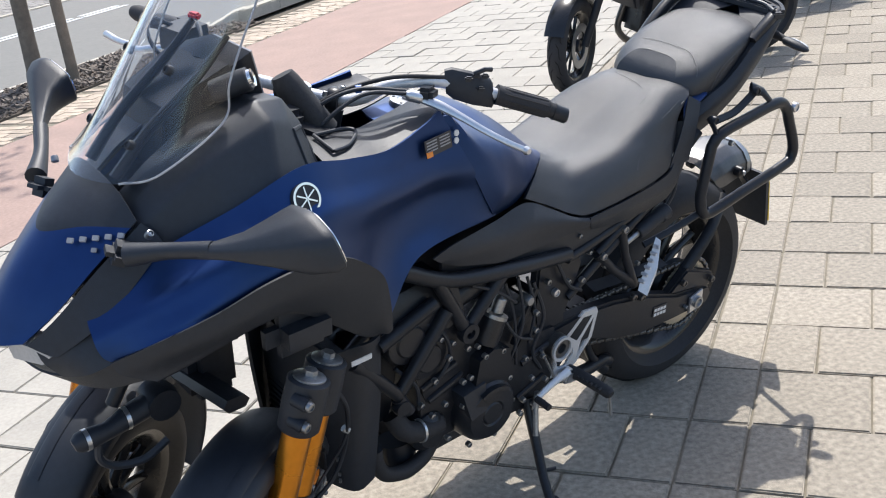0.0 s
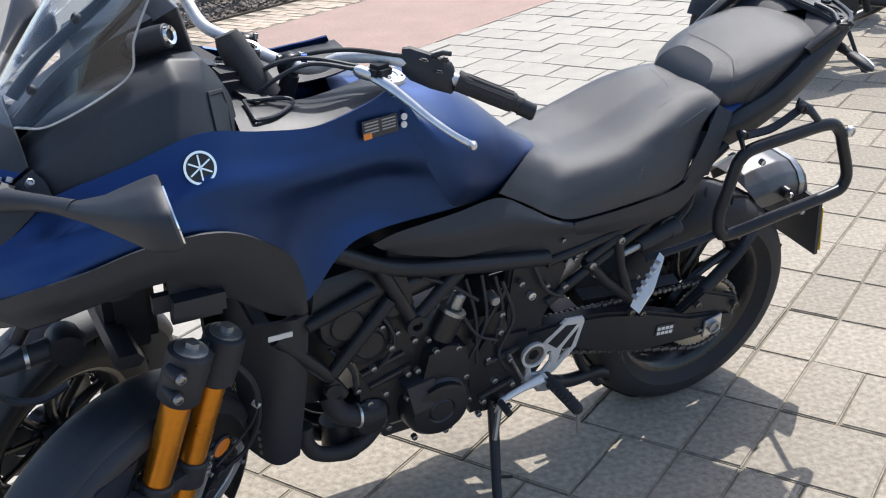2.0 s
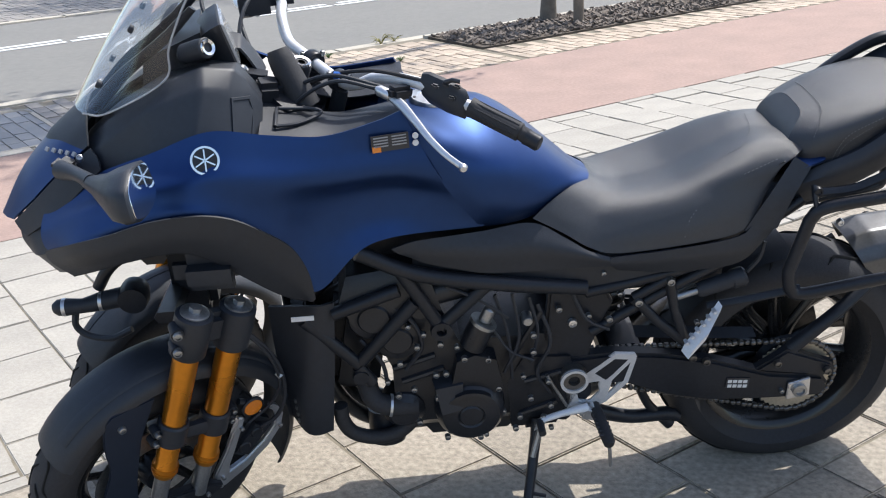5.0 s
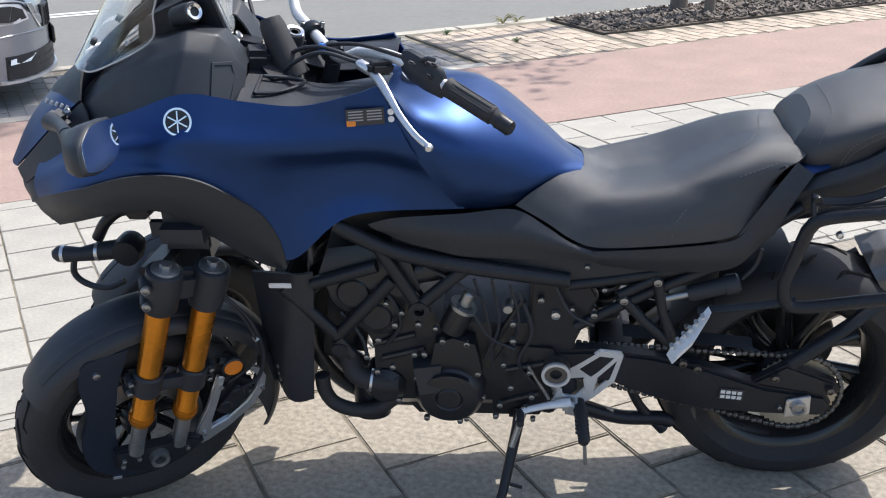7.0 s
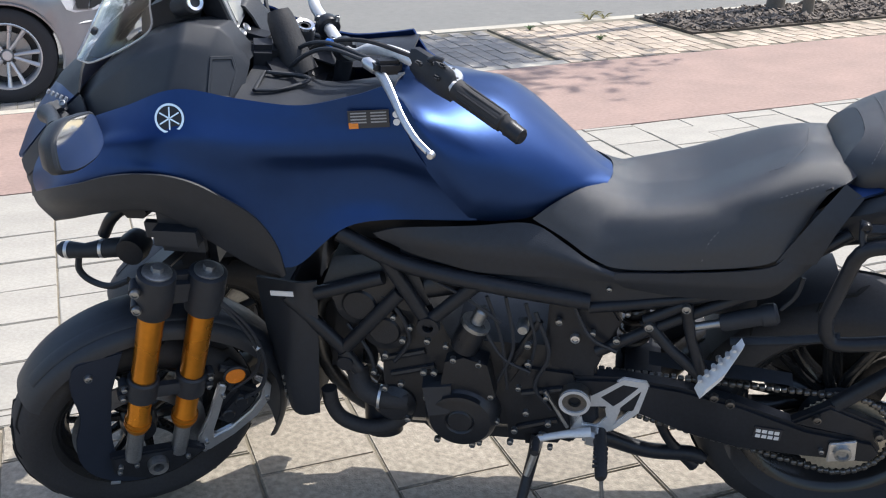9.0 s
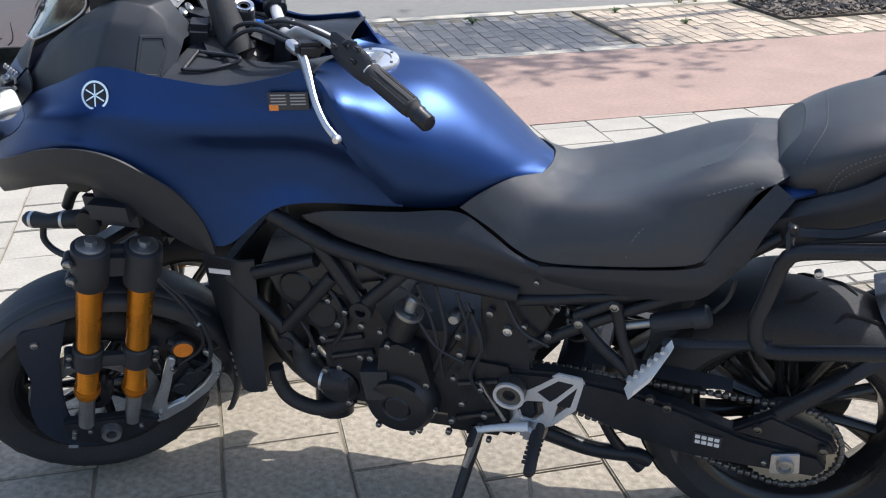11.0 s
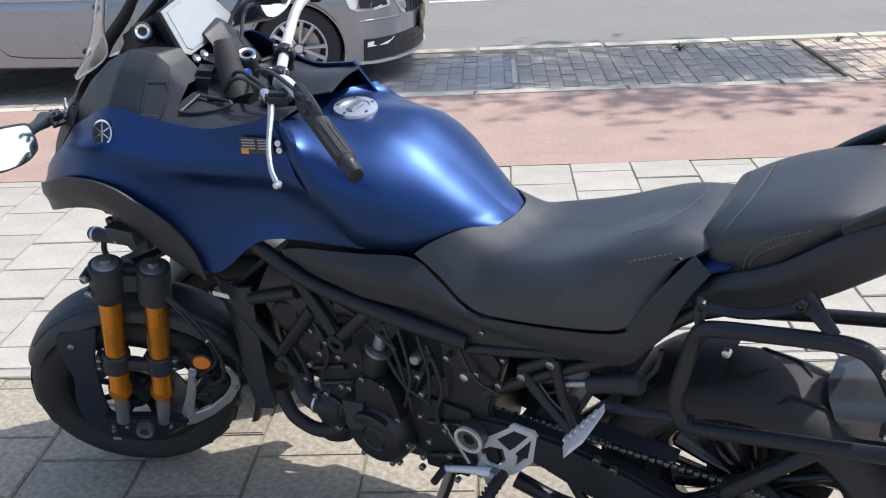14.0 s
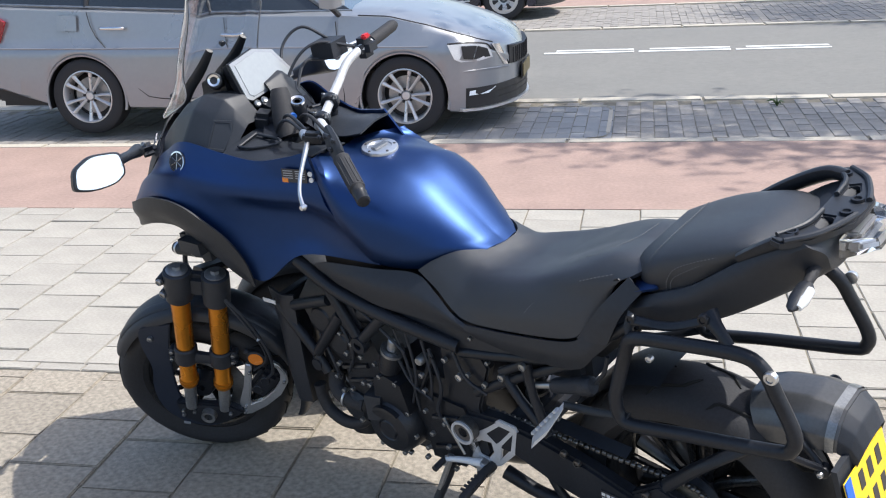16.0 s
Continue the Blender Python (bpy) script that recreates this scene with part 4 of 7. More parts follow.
# ---- tail fittings; they stand a little to the right of the leaning middle ----
TAIL_Y = 0.045
for sgn in (-1, 1):
    rail = [(0.72, 0.118, 0.890), (0.80, 0.132, 0.950), (0.88, 0.143, 1.008), (0.95, 0.150, 1.048), (1.005, 0.148, 1.072), (1.045, 0.138, 1.074)]
    rail = rail if sgn > 0 else [(0.95, 0.140, 1.012), (1.0, 0.142, 1.046), (1.03, 0.140, 1.062), (1.055, 0.136, 1.070)]
    part("grab_rail", tube([(x, TAIL_Y + sgn * y, z) for x, y, z in rail], [0.010, 0.013, 0.014, 0.015, 0.015, 0.013][-len(rail):], 12, 30, flat=1.6), SATIN, bike, "thick black passenger grab rail")
PLATE = [(1.010, -0.160), (1.040, -0.125), (1.056, -0.065), (1.056, 0.065), (1.040, 0.125), (1.010, 0.160), (1.038, 0.172), (1.095, 0.140), (1.128, 0.092), (1.158, 0.050), (1.162, 0.0), (1.158, -0.050), (1.128, -0.092), (1.095, -0.140), (1.038, -0.172)]
SLOTS = [[(1.075, sg * 0.045), (1.075, sg * 0.088), (1.098, sg * 0.098), (1.112, sg * 0.070), (1.105, sg * 0.045)] for sg in (1, -1)]


def back(x):
    return x - 0.24 * max(x - 1.03, 0)


bm = prism(PLATE, 0.018, 0.004, SLOTS)
for v in bm.verts:
    v.co = (back(v.co.x), v.co.z + TAIL_Y, v.co.y + 1.062)
bmesh.ops.recalc_face_normals(bm, faces=bm.faces)
carrier = part("carrier_plate", bm, GREYBLACK, bike, "black cast luggage carrier plate")
for sgn in (-1, 1):
    part("carrier_rib", tube([(back(1.022), TAIL_Y + sgn * 0.150, 1.082), (back(1.062), TAIL_Y + sgn * 0.098, 1.084), (back(1.070), TAIL_Y + sgn * 0.035, 1.084)], 0.0055, 8, 16), GREYBLACK, carrier)
    part("carrier_rib", tube([(back(1.045), TAIL_Y + sgn * 0.166, 1.080), (back(1.100), TAIL_Y + sgn * 0.128, 1.082), (back(1.132), TAIL_Y + sgn * 0.078, 1.083), (back(1.152), TAIL_Y + sgn * 0.030, 1.083)], 0.006, 8, 20), GREYBLACK, carrier)
    for x, y in ((1.046, 0.132), (1.125, 0.028)):
        part("carrier_bolt", lathe([(0, 0.001), (0.007, 0.001), (0.008, 0.005), (0.012, 0.005), (0.013, 0.0), (0.013, -0.006)], 18), SATIN, carrier, pose_at=aim((back(x), TAIL_Y + sgn * y, 1.081), (0, 0, 1)))
part("tail_light", closed_loft([[(1.16, -0.07, 1.055), (1.16, 0.07, 1.055), (1.165, 0.085, 1.105), (1.165, -0.085, 1.105)], [(1.225, -0.04, 1.075), (1.225, 0.04, 1.075), (1.225, 0.06, 1.108), (1.225, -0.06, 1.108)]]), GLASS, bike, "clear tail light lens")
part("tail_reflector", box((0.03, 0.09, 0.025), pose(1.175, 0, 1.08), 0.006), LENS, bike)
for sgn in (-1, 1):
    stalk = part("turn_signal", tube([(1.075, sgn * 0.07 + 0.03, 1.005), (1.078, sgn * 0.115 + 0.03, 1.002), (1.080, sgn * 0.145 + 0.03, 0.996)], [0.013, 0.012, 0.009], 12), RUBBER, bike, "rear turn signal on a rubber stalk")
    for name, mat, dx, rx, rz, ys in (("signal_body", BLACK, 0.0, 0.017, 0.012, ((0, 0.6), (0.01, 0.95), (0.045, 1.0), (0.070, 0.7), (0.080, 0.25))), ("signal_lens", SIGNAL, 0.010, 0.012, 0.0105, ((0.012, 0.5), (0.02, 0.95), (0.05, 1.0), (0.070, 0.6)))):
        part(name, closed_loft([[(1.080 + dx + rx * math.cos(k * math.pi / 6) * w, sgn * (0.14 + y) + 0.03, 0.995 - 0.15 * y + rz * math.sin(k * math.pi / 6) * w) for k in range(12)] for y, w in ys]), mat, stalk, "clear signal lens" if name == "signal_lens" else "")
# pannier racks
for sgn in (-1, 1):
    loop = [(0.735, 0.175, 0.815), (0.76, 0.18, 0.845), (0.86, 0.185, 0.862), (0.99, 0.185, 0.872), (1.035, 0.185, 0.85), (1.062, 0.188, 0.80), (1.095, 0.192, 0.725), (1.09, 0.194, 0.69), (1.06, 0.195, 0.675), (0.88, 0.195, 0.650), (0.74, 0.193, 0.630), (0.708, 0.19, 0.645), (0.70, 0.185, 0.69)]
    rack = part("pannier_rack", tube([(x - 0.012, sgn * y, z - 0.013) for x, y, z in loop], 0.0150, 12, 96, closed=True), SATIN, bike, "black tubular pannier rack")
    bolt(rack, (1.045, sgn * 0.20, 0.835), 0.014, (0, sgn, 0), ALU)
    bolt(rack, (0.785, sgn * 0.19, 0.80), 0.008, (0, sgn, 0), ALU)
    part("rack_strut", tube([(0.90, sgn * 0.15, 0.908), (0.925, sgn * 0.17, 0.90), (0.955, sgn * 0.18, 0.868)], [0.022, 0.014, 0.011], 10, flat=0.5), SATIN, rack)
    bolt(rack, (0.899, sgn * 0.168, 0.908), 0.012, (0, sgn, 0), SATIN)
    part("rack_strut", tube([(0.735, sgn * 0.15, 0.87), (0.73, sgn * 0.17, 0.85), (0.735, sgn * 0.178, 0.825)], [0.018, 0.012, 0.010], 10, flat=0.5), SATIN, rack)
    bolt(rack, (0.735, sgn * 0.165, 0.868), 0.011, (0, sgn, 0), SATIN)
    part("rack_brace", tube([(0.735, sgn * 0.165, 0.865), (0.82, sgn * 0.165, 0.87), (0.90, sgn * 0.16, 0.90)], 0.010, 8, 12, flat=0.5), SATIN, rack)
    part("lower_stay", tube([(0.72, sgn * 0.19, 0.632), (0.62, sgn * 0.17, 0.60), (0.52, sgn * 0.15, 0.575)], 0.010, 8, 12, flat=0.6), SATIN, rack)
# silencer on the far side
can = part("silencer", tube([(0.50, 0.12, 0.36), (0.62, 0.155, 0.38), (0.76, 0.165, 0.405), (0.86, 0.165, 0.425), (0.95, 0.165, 0.445)], [0.03, 0.05, 0.056, 0.058, 0.054], 24), DARKSTEEL, bike, "dull grey exhaust silencer")
part("end_cap", tube([(0.945, 0.165, 0.444), (0.955, 0.165, 0.446), (0.985, 0.165, 0.453), (0.995, 0.165, 0.456)], [0.056, 0.058, 0.050, 0.038], 24), BLACK, can)


# arched guard behind the rear tyre, carried by two links, with the plate at its end
def guard_ring(top, side, half, grow=0.0):
    ring = []
    for a in (radians(k) for k in (-104, -76, -50, -24, 24, 50, 76, 104)):
        h = (math.cos(a) + 0.242) / 1.242
        ring.append((side[0] + (top[0] - side[0]) * h, 0.036 + (half + grow) * math.sin(a) * (1 if abs(a) < 1.57 else 1.02), side[1] + (top[1] + grow - side[1]) * h))
    return ring


GUARD = [((0.905, 0.640), (0.955, 0.562), 0.094), ((0.960, 0.660), (0.990, 0.566), 0.097), ((1.040, 0.668), (1.045, 0.574), 0.095), ((1.112, 0.656), (1.108, 0.578), 0.090)]
guard = solid(part("rear_mudguard", creased([guard_ring(*g) for g in GUARD]), MUDGUARD, bike, "satin grey guard behind the rear tyre"), 0.004)
part("guard_band", creased([guard_ring((1.086, 0.660), (1.086, 0.576), 0.092, 0.003), guard_ring((1.106, 0.657), (1.103, 0.577), 0.091, 0.003)]), STEEL, guard)
solid(part("guard_end", creased([guard_ring((1.112, 0.653), (1.108, 0.576), 0.088), guard_ring((1.140, 0.632), (1.128, 0.560), 0.080), guard_ring((1.158, 0.590), (1.142, 0.535), 0.074)]), BLACK, guard), 0.004)
for sgn in (-1, 1):
    y = 0.036 + sgn * 0.104
    link = part("guard_link", tube([(1.030, y, 0.602), (1.058, y - sgn * 0.004, 0.572), (1.088, y, 0.538)], [0.011, 0.008, 0.011], 10, 12), SATIN, bike)
    for x, z in ((1.030, 0.602), (1.088, 0.538)):
        part("link_end", lathe([(0, 0.010), (0.009, 0.010), (0.015, 0.006), (0.016, -0.012), (0, -0.014)], 20), SATIN, link, pose_at=aim((x, y + sgn * 0.004, z), (0, sgn, 0)))
        bolt(link, (x, y + sgn * 0.014, z), 0.007, (0, sgn, 0), ALU)
    if sgn < 0:
        part("rack_stay", tube([(1.045, sgn * 0.185, 0.662), (1.06, sgn * 0.15 + 0.01, 0.610), (1.088, y, 0.540)], 0.008, 8, 12), SATIN, bike)
# bars from the swingarm end to the plate
for sgn in (-1, 1):
    part("guard_bar", tube([(0.70, sgn * 0.118, 0.352), (0.77, sgn * 0.125, 0.425), (0.85, sgn * 0.122, 0.500), (0.945, 0.02 + sgn * 0.105, 0.560)], [0.010, 0.012, 0.011, 0.010], 10, 18, flat=1.5), SATIN, bike)
part("plate_holder", closed_loft([[(x - d, -0.107, 0.575), (x - d, 0.107, 0.575), (x - d + 0.032, 0.108, 0.40), (x - d + 0.032, -0.108, 0.40)] for x, d in ((1.130, 0.012), (1.130, 0.0))]), BLACK, bike, "black plate holder behind the rear wheel")
plate = part("number_plate", box((0.003, 0.21, 0.145), pose(1.157, 0, 0.478, 0, -12, 0), 0.001), YELLOW, bike, "yellow number plate with a blue strip")
part("plate_strip", box((0.004, 0.03, 0.143), pose(1.158, -0.089, 0.478, 0, -12, 0), 0.001), PLATEBLUE, plate)
for z in (0.511, 0.446):
    for y in (-0.045, 0.0, 0.045):
        part("plate_bar", box((0.004, 0.024, 0.042), pose(1.1575 + (0.478 - z) * 0.21, y + 0.015, z, 0, -12, 0), 0.001), STICKER, plate)

# ---- frame and engine ----
for sgn in (-1, 1):
    V = sgn * 0.17
    spar = part("frame_spar", tube([(-0.28, V, 0.805), (-0.15, V, 0.738), (0.04, V, 0.695), (0.23, V * 0.9, 0.656)], 0.018, 12, 24), SATIN, bike, "matt black steel frame tube")
    for a, b in (((-0.196, 0.763), (-0.106, 0.592)), ((-0.106, 0.592), (0.006, 0.70)), ((-0.160, 0.665), (-0.292, 0.512)), ((-0.345, 0.650), (-0.195, 0.70)), ((-0.412, 0.640), (-0.297, 0.505)), ((-0.30, 0.50), (-0.27, 0.45))):
        part("frame_tube", rod((a[0], V, a[1]), (b[0], V, b[1]), 0.0155, 12), SATIN, spar)
    part("frame_shield", moved(prism([(-0.16, 0.735), (-0.02, 0.695), (0.24, 0.640), (0.46, 0.690), (0.46, 0.735), (0.25, 0.745), (0.0, 0.770), (-0.16, 0.800)], 0.008, 0.002), Matrix.Translation((0, sgn * 0.146 - 0.004, 0))), BLACK, bike, "black plastic shield inside the frame")
    part("engine_mount", lathe([(0.012, -0.012), (0.024, -0.012), (0.026, 0), (0.024, 0.012), (0.012, 0.012)], 20, close=True), SATIN, spar, pose_at=pose(-0.104, V * 1.03, 0.588))
    part("engine_mount", lathe([(0, -0.012), (0.018, -0.012), (0.020, 0), (0.018, 0.012), (0, 0.012)], 20), SATIN, spar, pose_at=pose(-0.295, V * 1.03, 0.475))
    part("pivot_plate", moved(prism([(0.15, 0.66), (0.27, 0.655), (0.30, 0.60), (0.25, 0.47), (0.26, 0.33), (0.20, 0.25), (0.12, 0.27), (0.16, 0.40), (0.14, 0.52)], 0.03, 0.006), Matrix.Translation((0, sgn * 0.125 - 0.015, 0))), SATIN, bike, "black cast frame plate at the swingarm pivot")
    bolt(bike, (0.204, sgn * 0.145, 0.555), 0.011, (0, sgn, 0), ALU)
    part("subframe_tube", tube([(0.23, sgn * 0.15, 0.64), (0.36, sgn * 0.145, 0.66), (0.52, sgn * 0.14, 0.70), (0.72, sgn * 0.13, 0.83)], 0.013, 10, 20), SATIN, bike)
    part("subframe_tube", tube([(0.25, sgn * 0.14, 0.52), (0.40, sgn * 0.14, 0.61), (0.56, sgn * 0.135, 0.69)], 0.013, 10, 16), SATIN, bike)
case = closed_loft([[(x, y, z) for y, z in ((-0.10, 0.25), (-0.145, 0.30), (-0.15, 0.42), (-0.13, 0.52), (0.13, 0.52), (0.15, 0.42), (0.145, 0.30), (0.10, 0.25))] for x in (-0.22, -0.20, 0.14, 0.17)])
engine = part("engine", case, ENGINE, bike, "dark grey three-cylinder engine")
part("cylinder_block", closed_loft([[(-0.20 + dx, -0.15, z), (-0.03 + dx, -0.15, z + 0.03), (-0.03 + dx, 0.15, z + 0.03), (-0.20 + dx, 0.15, z)] for z, dx in ((0.42, 0.0), (0.52, -0.04), (0.62, -0.08))]), ENGINE, engine)
part("cylinder_head", closed_loft([[(-0.30, -0.16, 0.60), (-0.10, -0.16, 0.63), (-0.10, 0.16, 0.63), (-0.30, 0.16, 0.60)], [(-0.33, -0.16, 0.67), (-0.12, -0.16, 0.70), (-0.12, 0.16, 0.70), (-0.33, 0.16, 0.67)], [(-0.31, -0.13, 0.72), (-0.15, -0.13, 0.74), (-0.15, 0.13, 0.74), (-0.31, 0.13, 0.72)]]), ENGINE, engine)
for x, z, r in ((-0.255, 0.620, 0.062), (-0.205, 0.555, 0.058), (-0.150, 0.640, 0.045)):
    part("casting_boss", lathe([(0, -0.016), (r * 0.55, -0.016), (r * 0.62, -0.011), (r * 0.9, -0.008), (r, 0.0), (r, 0.05)], 32), ENGINE, engine, pose_at=pose(x, -0.150, z))
for x0, z0, x1, z1 in ((-0.20, 0.43, -0.10, 0.46), (-0.22, 0.47, -0.12, 0.50), (0.06, 0.47, 0.13, 0.60), (0.08, 0.30, 0.17, 0.33), (0.09, 0.40, 0.18, 0.42)):
    part("casting_rib", rod((x0, -0.152, z0), (x1, -0.152, z1), 0.008, 8), ENGINE, engine)
part("sensor", lathe([(0, -0.022), (0.010, -0.022), (0.013, -0.016), (0.013, 0.01)], 16), STEEL, engine, pose_at=pose(0.095, -0.150, 0.585))
for pts in ([(-0.23, -0.150, 0.66), (-0.17, -0.165, 0.61), (-0.15, -0.168, 0.54), (-0.19, -0.160, 0.47)], [(-0.29, -0.150, 0.56), (-0.245, -0.165, 0.50), (-0.235, -0.160, 0.43)], [(0.12, -0.150, 0.62), (0.150, -0.162, 0.52), (0.120, -0.160, 0.43), (0.155, -0.155, 0.36)], [(0.20, -0.150, 0.64), (0.235, -0.158, 0.57), (0.29, -0.150, 0.53)]):
    part("wiring", tube(pts, 0.005, 7, 20), BLACK, engine)
for x, z in ((-0.27, 0.455), (-0.235, 0.447), (-0.145, 0.575), (-0.18, 0.60), (-0.005, 0.262), (0.135, 0.30), (0.120, 0.275), (0.145, 0.408), (0.085, 0.43), (-0.07, 0.532), (0.155, 0.265)):
    bolt(engine, (x, -0.170, z), 0.0065, (0, -1, 0), STEEL)
part("sump", closed_loft([[(-0.16, -0.10, 0.26), (0.10, -0.10, 0.26), (0.10, 0.10, 0.26), (-0.16, 0.10, 0.26)], [(-0.13, -0.08, 0.20), (0.06, -0.08, 0.20), (0.06, 0.08, 0.20), (-0.13, 0.08, 0.20)]]), ENGINE, engine)
gen = part("generator_cover", lathe([(0, -0.052), (0.026, -0.052), (0.030, -0.048), (0.034, -0.052), (0.068, -0.048), (0.080, -0.034), (0.086, 0.0), (0.088, 0.03)], 40), ENGINE, engine, "round dark generator cover", pose_at=pose(-0.043, -0.150, 0.345))
part("cover_badge", closed_loft([[(-0.125, -0.188, 0.425), (-0.060, -0.190, 0.436), (-0.064, -0.203, 0.37), (-0.112, -0.203, 0.358)], [(-0.13, -0.15, 0.428), (-0.055, -0.15, 0.445), (-0.06, -0.15, 0.37), (-0.115, -0.15, 0.358)]]), GREYBLACK, gen.parent)
part("arc_rib", lathe([(0.066, -0.058), (0.074, -0.056), (0.074, -0.04), (0.066, -0.04)], 16, arc=70, start=50, close=True), ENGINE, gen)
part("gear_cover", closed_loft([[(-0.085, y, 0.43), (-0.072, y, 0.497), (-0.03, y, 0.512), (0.02, y, 0.495), (0.036, y, 0.41), (-0.03, y, 0.37)] for y in (-0.14, -0.178, -0.184)]), ENGINE, engine)
part("pump_housing", lathe([(0, -0.035), (0.035, -0.035), (0.05, -0.02), (0.052, 0.04)], 28), ENGINE, engine, pose_at=pose(-0.20, -0.135, 0.345))
part("hose_clip", tube([(-0.234, -0.158, 0.366), (-0.228, -0.158, 0.365)], 0.028, 20), ALU, engine, "bright hose clip")
part("coolant_hose", tube([(-0.17, -0.15, 0.355), (-0.235, -0.158, 0.366), (-0.272, -0.150, 0.385), (-0.285, -0.13, 0.42)], 0.025, 14, 20), RUBBER, engine)
part("lower_hose", tube([(-0.352, -0.15, 0.372), (-0.348, -0.152, 0.325), (-0.325, -0.155, 0.288), (-0.27, -0.155, 0.268), (-0.215, -0.15, 0.276), (-0.175, -0.14, 0.305)], 0.018, 12, 30), RUBBER, engine, "black coolant hose")
part("oil_filter", tube([(-0.245, -0.08, 0.30), (-0.245, -0.10, 0.215), (-0.245, -0.105, 0.205)], [0.045, 0.045, 0.03], 20), SATIN, engine)
for y in (-0.08, 0.0, 0.08):
    part("exhaust_header", tube([(-0.31, y, 0.62), (-0.375, y, 0.56), (-0.375, y, 0.40), (-0.30, y * 0.7, 0.26), (-0.15, y * 0.4, 0.205), (0.05, 0.03, 0.20)], 0.019, 12, 34), DARKSTEEL, engine, "heat-tinted steel exhaust pipe")
part("front_crankcase", box((0.13, 0.22, 0.26), pose(-0.30, 0, 0.50, 0, 10, 0), 0.03), ENGINE, engine)
part("collector", tube([(0.0, 0.03, 0.20), (0.10, 0.03, 0.20), (0.30, 0.05, 0.24), (0.45, 0.09, 0.36), (0.58, 0.125, 0.445)], [0.035, 0.05, 0.05, 0.035, 0.028], 16, 24), DARKSTEEL, engine)
starter = part("starter_motor", tube([(-0.034, -0.155, 0.52), (-0.022, -0.155, 0.548), (-0.006, -0.155, 0.584)], [0.030, 0.032, 0.030], 20), ENGINE, engine, "dark starter motor with a bright rim")
part("starter_band", tube([(-0.008, -0.155, 0.580), (-0.004, -0.155, 0.588)], 0.0325, 24), STEEL, starter)
part("starter_cap", tube([(-0.003, -0.158, 0.592), (0.010, -0.158, 0.622), (0.013, -0.158, 0.629)], [0.015, 0.015, 0.008], 16), STEEL, starter)
part("throttle_body", tube([(-0.12, -0.13, 0.66), (-0.05, -0.13, 0.68), (0.02, -0.12, 0.68)], [0.03, 0.034, 0.028], 16), ENGINE, engine)
part("gearbox_cover", closed_loft([[(0.06, y, 0.26), (0.05, y, 0.40), (0.09, y, 0.47), (0.20, y, 0.46), (0.23, y, 0.36), (0.17, y, 0.26)] for y in (-0.10, -0.142, -0.15)]), ENGINE, engine)
for x, z in ((-0.108, 0.549), (-0.162, 0.546), (-0.203, 0.503), (-0.121, 0.462), (-0.098, 0.463), (-0.054, 0.502), (0.001, 0.494), (0.025, 0.407), (-0.119, 0.392), (-0.211, 0.410), (-0.174, 0.425), (0.036, 0.335), (0.076, 0.314), (0.066, 0.279), (0.102, 0.368), (0.151, 0.341), (0.107, 0.553), (0.107, 0.505), (-0.165, 0.324), (-0.10, 0.27), (-0.02, 0.262)):
    bolt(engine, (x, -0.178, z), 0.0075, (0, -1, 0), STEEL)
for k, (pa, pb, pc) in enumerate((((0.02, -0.16, 0.66), (0.05, -0.165, 0.55), (0.06, -0.165, 0.42)), ((0.06, -0.16, 0.66), (0.075, -0.168, 0.54), (0.04, -0.165, 0.44)), ((0.0, -0.16, 0.60), (0.05, -0.168, 0.51), (0.11, -0.165, 0.47)), ((-0.09, -0.17, 0.70), (-0.02, -0.172, 0.66), (0.05, -0.168, 0.60)), ((0.10, -0.15, 0.64), (0.12, -0.16, 0.55), (0.105, -0.16, 0.46)))):
    part("cable", tube([pa, pb, pc], 0.004, 7, 18), BLACK, engine)
radiator = part("radiator", box((0.035, 0.33, 0.36), pose(-0.415, 0, 0.475, 0, -3, 0), 0.006), BLACK, bike, "black radiator behind the front wheels")
for k in range(22):
    part("radiator_fin", box((0.006, 0.30, 0.004), pose(-0.436 + 0.0008 * k, 0, 0.31 + 0.0155 * k), 0), SATIN, radiator)
both("radiator_shroud", lambda: patch([[(-0.470, -0.120, 0.33), (-0.480, -0.125, 0.42), (-0.488, -0.130, 0.54), (-0.490, -0.135, 0.66)], [(-0.440, -0.170, 0.318), (-0.436, -0.178, 0.42), (-0.420, -0.180, 0.54), (-0.405, -0.175, 0.68)], [(-0.412, -0.182, 0.312), (-0.402, -0.186, 0.42), (-0.386, -0.186, 0.54), (-0.372, -0.180, 0.68)], [(-0.372, -0.175, 0.318), (-0.362, -0.178, 0.42), (-0.350, -0.178, 0.54), (-0.340, -0.170, 0.68)]], 18, 12), BLACK, "black radiator side shroud", 0.008)
part("warning_label", box((0.05, 0.002, 0.012), pose(-0.41, -0.20, 0.665), 0), WHITE, bike)
for k in range(4):
    part("slot", box((0.006, 0.004, 0.010), pose(-0.452 - 0.001 * k, -0.160, 0.345 + 0.020 * k, 0, 0, -52), 0), STEEL, radiator)
